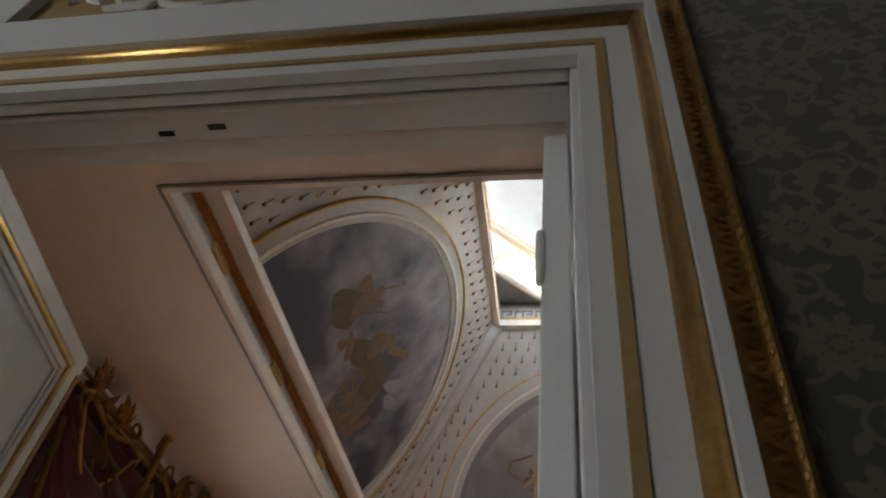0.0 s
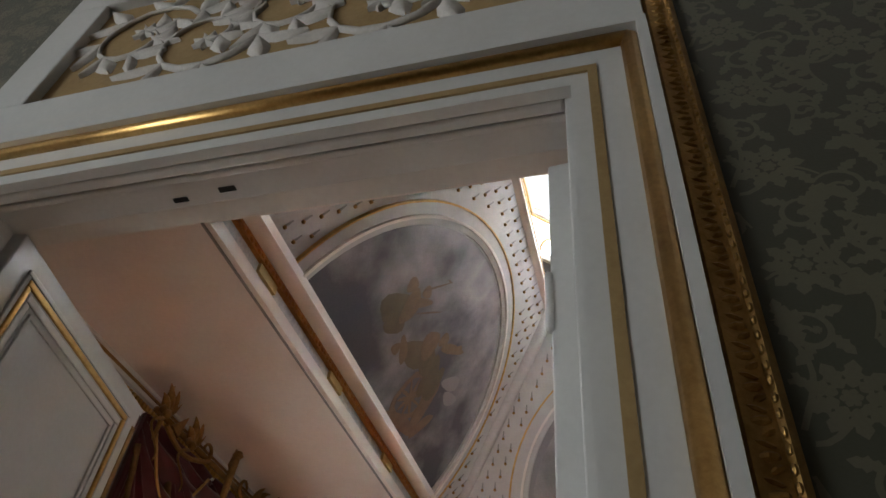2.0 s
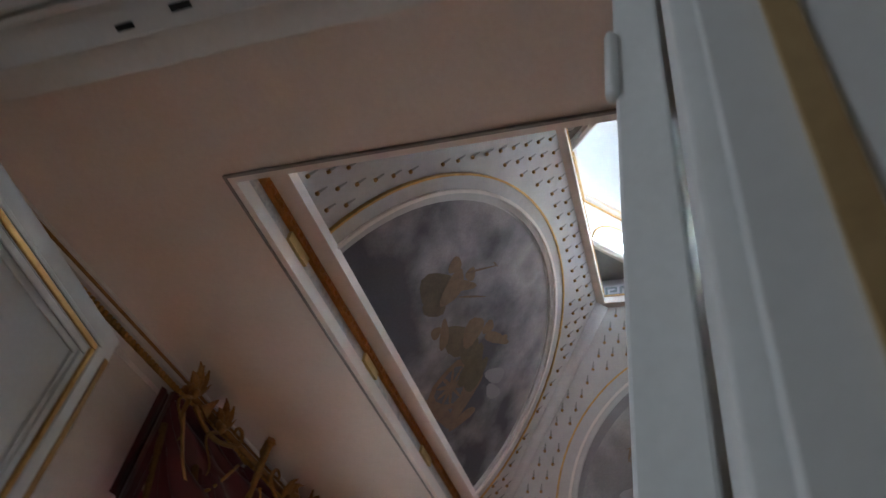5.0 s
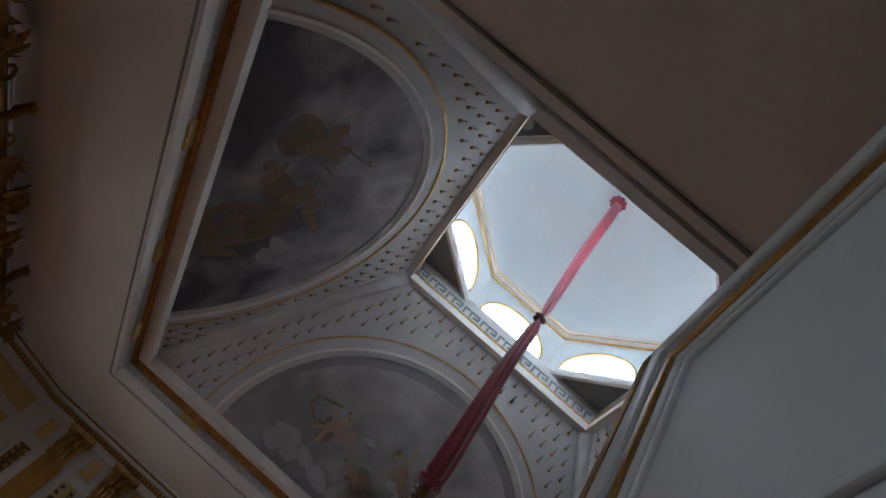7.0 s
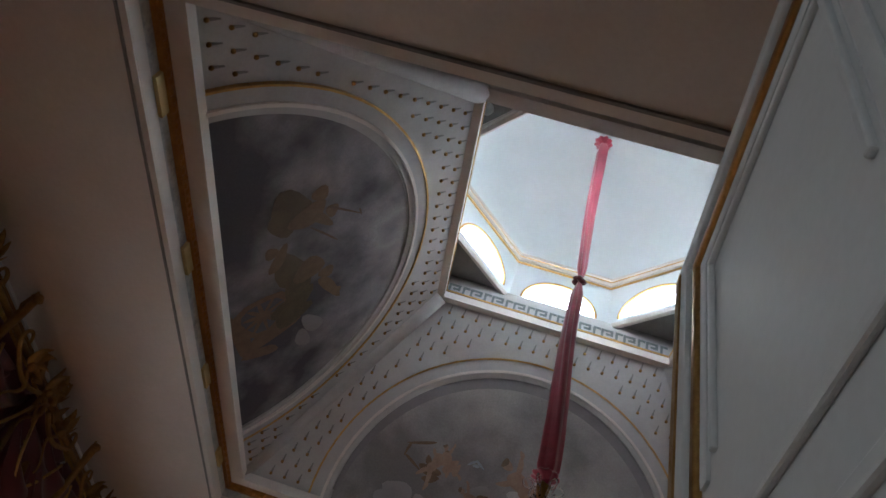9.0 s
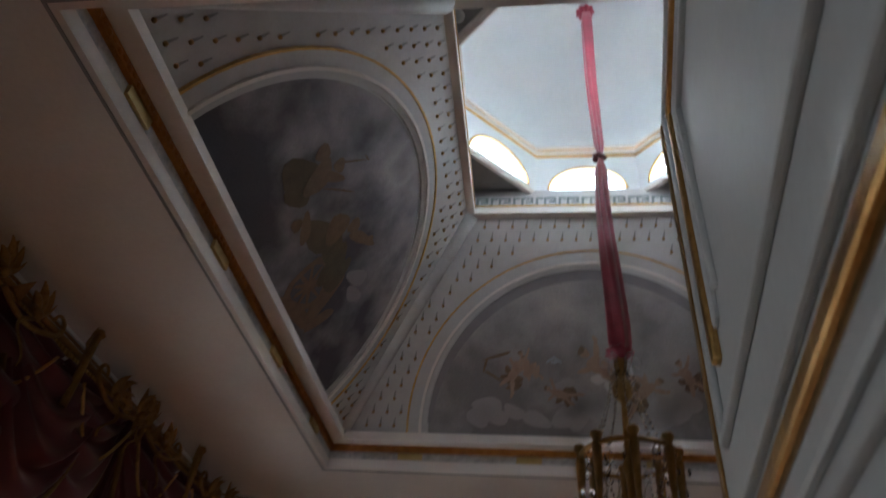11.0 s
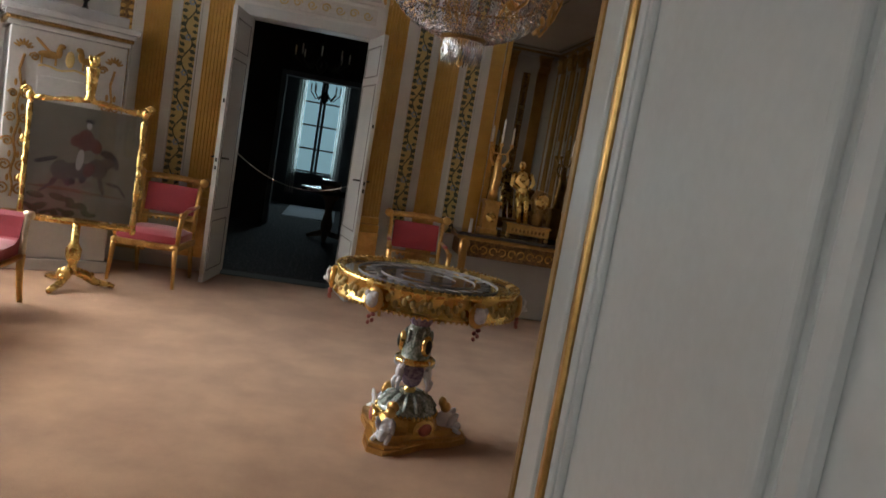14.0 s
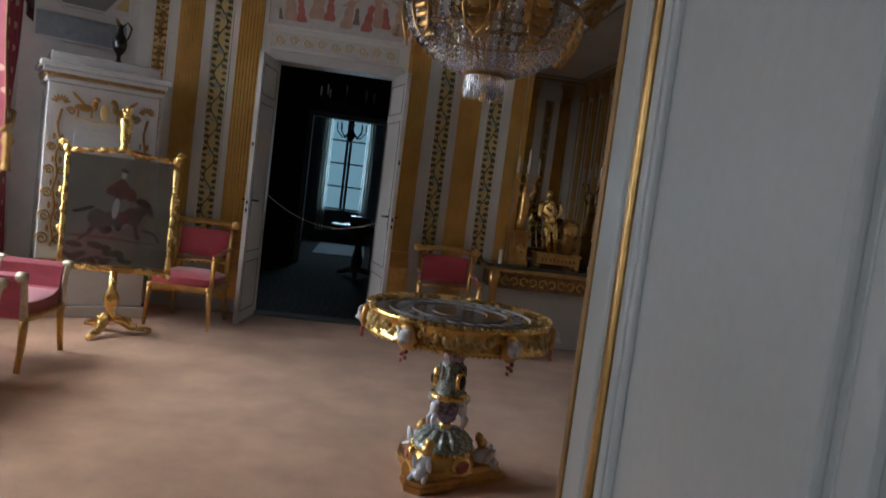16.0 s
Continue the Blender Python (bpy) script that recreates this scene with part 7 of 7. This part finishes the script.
def architrave(name, off0, off1, y0, y1, mat, label, roll=False):
    """One band of the frame round the south doorway, from off0 to off1 outside the opening."""
    xl, xr, zt = SDL, SDR, SDZ
    if roll:
        o = (off0 + off1) / 2
        p = [(xl - o, y0, 0), (xl - o, y0, zt + o), (xr + o, y0, zt + o), (xr + o, y0, 0)]
        for i in range(3):
            b = bmnew()
            tube(b, [p[i], p[i + 1]], (off1 - off0) / 2, 12)
            setting(name, b, mat, label, True)
    else:
        P = [((xl - off1, 0), (xl - off0, 0), (xl - off0, zt + off0), (xl - off1, zt + off1)),
             ((xl - off1, zt + off1), (xl - off0, zt + off0), (xr + off0, zt + off0), (xr + off1, zt + off1)),
             ((xr + off1, zt + off1), (xr + off0, zt + off0), (xr + off0, 0), (xr + off1, 0))]
        for quad in P:
            b = bmnew()
            slab(b, [(x, y1, z) for x, z in quad], (0, y0 - y1, 0))
            setting(name, b, mat, label)


architrave("architrave_inner", 0.0, 0.026, YO - 0.02, YO + 0.001, DOORWHITE, "white inner fillet of the door frame")
architrave("architrave_gilt_line", 0.026, 0.040, YO - 0.024, YO, OVERGROUND, "narrow flat gilt line of the door frame")
architrave("architrave_flat", 0.040, 0.078, YO - 0.022, YO, DOORWHITE, "flat white band of the door frame")
architrave("architrave_gilt_roll", 0.078, 0.106, YO - 0.024, YO, GILT, "round gilt moulding of the door frame", True)
architrave("architrave_outer", 0.104, 0.120, YO - 0.045, YO, DOORWHITE, "white outer edge of the door frame")
# inner step of the head and the bolt holes
b = bmnew()
box(b, SDL + 0.013, SDR - 0.013, YO + 0.006, YO + 0.030, SDZ + 0.004, SDZ + 0.0295, 0.006)
box(b, SDL + 0.013, SDR - 0.013, YO + 0.040, YO + 0.055, SDZ + 0.016, SDZ + 0.0295, 0.004)
setting("door_head", b, DOORWHITE, "stepped white head of the doorway")
b = bmnew()
box(b, -0.605, -0.572, YO + 0.085, YO + 0.096, SDZ + 0.0275, SDZ + 0.0305)
box(b, -0.705, -0.675, YO + 0.094, YO + 0.104, SDZ + 0.0275, SDZ + 0.0305)
setting("bolt_holes", b, BLACKGAP, "dark iron bolt keeps in the door head")
# overdoor panel with white stucco on gilt
OPZ0, OPZ1 = SDZ + 0.12, 3.25
for q in ((SDL - 0.12, SDR + 0.12, OPZ0, OPZ0 + 0.155), (SDL - 0.12, SDL, OPZ0 + 0.155, OPZ1), (SDR, SDR + 0.12, OPZ0 + 0.155, OPZ1), (SDL - 0.12, SDR + 0.12, OPZ1, OPZ1 + 0.1)):
    b = bmnew()
    box(b, q[0], q[1], YO - 0.03, YO, q[2], q[3], 0.003)
    setting("overdoor_frame", b, DOORWHITE, "white frame of the overdoor panel")
b = bmnew()
box(b, SDL, SDR, YO - 0.006, YO + 0.001, OPZ0 + 0.155, OPZ1)
setting("overdoor_ground", b, OVERGROUND, "gilt ground of the overdoor panel")
b = bmnew()
rng = random.Random(5)


def stucco_leaf(b, x, z, a, L, w):
    """A flat pointed leaf with a raised spine, on the panel's face."""
    e, n = (math.cos(a), math.sin(a)), (-math.sin(a), math.cos(a))
    rows = [(0, .15), (.25, .8), (.5, 1.0), (.78, .6), (1.0, .08)]
    g = []
    for f, q in rows:
        bend = 0.18 * L * f * f
        px, pz = x + e[0] * L * f + n[0] * bend, z + e[1] * L * f + n[1] * bend
        g.append([b.verts.new((px + n[0] * w * q * s, YO - 0.0065 - d, pz + n[1] * w * q * s)) for s, d in ((-1, 0), (-.5, .007), (0, .011), (.5, .007), (1, 0))])
    for r0, r1 in zip(g, g[1:]):
        for k in range(4):
            b.faces.new((r0[k], r0[k + 1], r1[k + 1], r1[k]))


for k in range(5):
    cx, cz, sg = SDL + 0.17 + k * (SDR - SDL - 0.34) / 4, OPZ0 + 0.365 + 0.03 * (-1) ** k, (-1) ** k
    spine = []
    for i in range(17):
        q = i / 16
        aa, rr = sg * (0.4 + q * 7.2), 0.155 * (1 - 0.82 * q)
        spine.append((cx + rr * math.cos(aa), cz + rr * math.sin(aa)))
        if i % 2 == 0 and i < 15:
            for off in (-0.5, 0.6):
                stucco_leaf(b, *spine[-1], aa + sg * 0.5 + off, rng.uniform(.09, .14) * (1 - 0.45 * q), rng.uniform(.017, .027))
    tube(b, [(x, YO - 0.009, z) for x, z in spine], [0.011 - 0.0004 * i for i in range(17)], 6, 0.6)
    for i in range(7):
        stucco_leaf(b, *spine[-1], i * 0.9, 0.032, 0.012)
tagged(setting("overdoor_stucco", b, STUCCO, "white stucco leaves on the overdoor panel", True), kind="stuff")
# gilt picture-rail frame edging the green silk
GX = SDR + 0.121
for nm, x_, r_, mat in (("gilt_frame", GX, 0.0, FRAMEGILT),):
    b = bmnew()
    slab(b, [(GX, YO, 0), (GX, YO - 0.018, 0), (GX + 0.006, YO - 0.022, 0), (GX + 0.034, YO - 0.016, 0), (GX + 0.040, YO - 0.020, 0), (GX + 0.048, YO - 0.012, 0), (GX + 0.048, YO, 0)], (0, 0, 4.1))
    k = 0
    z = 1.6
    while z < 3.4:
        blob(b, (GX + 0.020, YO - 0.016, z), (0.011, 0.007, 0.006), 8)
        blob(b, (GX + 0.018, YO - 0.017, z + 0.012), (0.012, 0.006, 0.003), 6, Matrix.Rotation(0.4, 3, "Y"))
        blob(b, (GX + 0.024, YO - 0.016, z + 0.022), (0.009, 0.006, 0.004), 6, Matrix.Rotation(-0.5, 3, "Y"))
        blob(b, (GX + 0.037, YO - 0.018, z + 0.006), (0.003, 0.004, 0.006), 6)
        blob(b, (GX + 0.037, YO - 0.018, z + 0.022), (0.003, 0.004, 0.006), 6)
        z += 0.034
    setting(nm, b, mat, "carved gilt leaf frame edging the silk")
b = bmnew()
box(b, GX + 0.048, XE, YO - 0.006, YO + 0.002, 0.8, 4.1)
setting("wall_silk", b, SILK, "olive green damask wall silk")
b = bmnew()
box(b, XW, SDL - 0.15, YO - 0.006, YO + 0.002, 0.8, 4.1)
setting("wall_silk", b, DAMASK, "olive green damask wall silk")
# the weave's paler flowers and scrolls, raised a hair above the silk
def ribbon(b, pts, w, y):
    """A flat band along points (x, z) on the wall, tapering to its ends."""
    y -= len(b.faces) * 1.5e-8
    n = len(pts)
    g = []
    for i, (x, z) in enumerate(pts):
        xa, za = pts[max(0, i - 1)]
        xb, zb = pts[min(n - 1, i + 1)]
        d = math.hypot(xb - xa, zb - za) or 1.0
        q = w * (0.35 + 0.65 * math.sin(math.pi * (i + 0.6) / (n + 0.2)))
        nx, nz = -(zb - za) / d * q, (xb - xa) / d * q
        g.append((b.verts.new((x - nx, y, z - nz)), b.verts.new((x + nx, y, z + nz))))
    for p, q in zip(g, g[1:]):
        b.faces.new((p[0], p[1], q[1], q[0]))


def woven_leaf(b, x, z, a, L, w, y):
    y -= len(b.faces) * 1.5e-8
    e, n = (math.cos(a), math.sin(a)), (-math.sin(a), math.cos(a))
    out = []
    for f, q in ((0, .1), (.18, .75), (.3, .5), (.45, 1.0), (.58, .6), (.74, .7), (1.0, .02)):
        out.append((f, q))
    pts = [(x + e[0] * L * f + n[0] * w * q, y, z + e[1] * L * f + n[1] * w * q) for f, q in out]
    pts += [(x + e[0] * L * f - n[0] * w * q, y, z + e[1] * L * f - n[1] * w * q) for f, q in out[::-1]]
    c = b.verts.new((x + e[0] * L * 0.45, y, z + e[1] * L * 0.45))
    vs = [b.verts.new(p) for p in pts]
    for p, q in zip(vs, vs[1:] + vs[:1]):
        b.faces.new((c, p, q))


def woven_motif(b, cx, cz, flip, rng, y):
    """One repeat: a full flower, two curling stems with leaves, and small buds."""
    def at(u, v):
        return cx + flip * u * 0.82, cz + v * 0.82
    k = rng.uniform(0, 0.6)
    for i in range(9):
        a = k + i * 2 * math.pi / 9
        woven_leaf(b, *at(0.013 * math.cos(a), 0.013 * math.sin(a)), math.atan2(math.sin(a), flip * math.cos(a)), 0.030, 0.0105, y)
    for i in range(6):
        a = i * math.pi / 3
        woven_leaf(b, *at(0, 0), a, 0.010, 0.005, y)
    for ox, oz, r, turn, sg in ((0.088, 0.035, 0.036, 0.4, 1), (-0.020, -0.105, 0.032, 2.4, -1), (0.075, -0.075, 0.026, 4.0, 1)):
        sp = []
        for i in range(26):
            q = i / 25
            a = turn + sg * q * 8.2
            rr = r * (1 - 0.86 * q)
            sp.append(at(ox + rr * math.cos(a), oz + rr * math.sin(a)))
        ribbon(b, sp, 0.0036, y)
        for i in (0, 4, 8, 12):
            x, z = sp[i]
            xa, za = sp[i + 1]
            h = math.atan2(za - z, xa - x)
            woven_leaf(b, x, z, h - flip * sg * 1.1, 0.028, 0.008, y)
        woven_leaf(b, *sp[-1], k, 0.010, 0.006, y)
    for u, v, a in ((0.03, 0.075, 1.2), (0.05, -0.03, -0.4), (-0.045, -0.055, 3.6), (0.11, -0.11, -1.0), (-0.05, 0.06, 2.2), (0.02, 0.11, 0.3)):
        woven_leaf(b, *at(u, v), a if flip > 0 else math.pi - a, 0.040, 0.013, y)
    ribbon(b, [at(-0.06 + 0.012 * i, -0.03 + 0.022 * math.sin(i * 0.55)) for i in range(14)], 0.0030, y)
    ribbon(b, [at(0.045 + 0.016 * math.sin(i * 0.5), -0.12 + 0.017 * i) for i in range(14)], 0.0030, y)


WOVEN = surface("woven_olive_flowers", (0.080, 0.074, 0.045), (0.112, 0.103, 0.064), 0.5, scale=9, grain=240, bump=0.2, sheen=0.2)
b = bmnew()
rng = random.Random(21)
for i in range(10):
    for j in range(17):
        woven_motif(b, GX + 0.10 + i * 0.138, 1.05 + j * 0.158 + 0.079 * (i % 2), 1 if (i + j) % 2 else -1, rng, YO - 0.0066)
bmesh.ops.delete(b, geom=[v for v in b.verts if v.co.x < GX + 0.05], context="VERTS")
tagged(setting("silk_pattern", b, WOVEN, "paler olive flowers and scrolls woven in the silk"), kind="stuff")
# shell of the green room
wall_box("floor", XW - 0.2, XE + 0.2, -4.4, YO, -0.06, 0.0, PARQUET, "dim oak parquet floor", category="floor")
b = bmnew()
box(b, XW - 0.3, XW - 0.1, -4.4, -1.95, 0, 4.2)
box(b, XW - 0.3, XW - 0.1, -0.45, YO, 0, 4.2)
box(b, XW - 0.3, XW - 0.1, -1.95, -0.45, 0, 0.6)
box(b, XW - 0.3, XW - 0.1, -1.95, -0.45, 3.3, 4.2)
setting("wall_west_outer", b, DAMASK, "olive green damask wall with a window")
wall_box("wall_back", XW - 0.3, XE + 0.2, -4.6, -4.4, 0, 4.2, DAMASK, "olive green damask wall")
wall_box("wall_east_outer", XE, XE + 0.2, -4.4, YO, 0, 4.2, DAMASK, "olive green damask wall")
wall_box("ceiling", XW - 0.3, XE + 0.2, -4.6, YO, 4.2, 4.28, PLASTER, "plain white ceiling", category="ceiling")
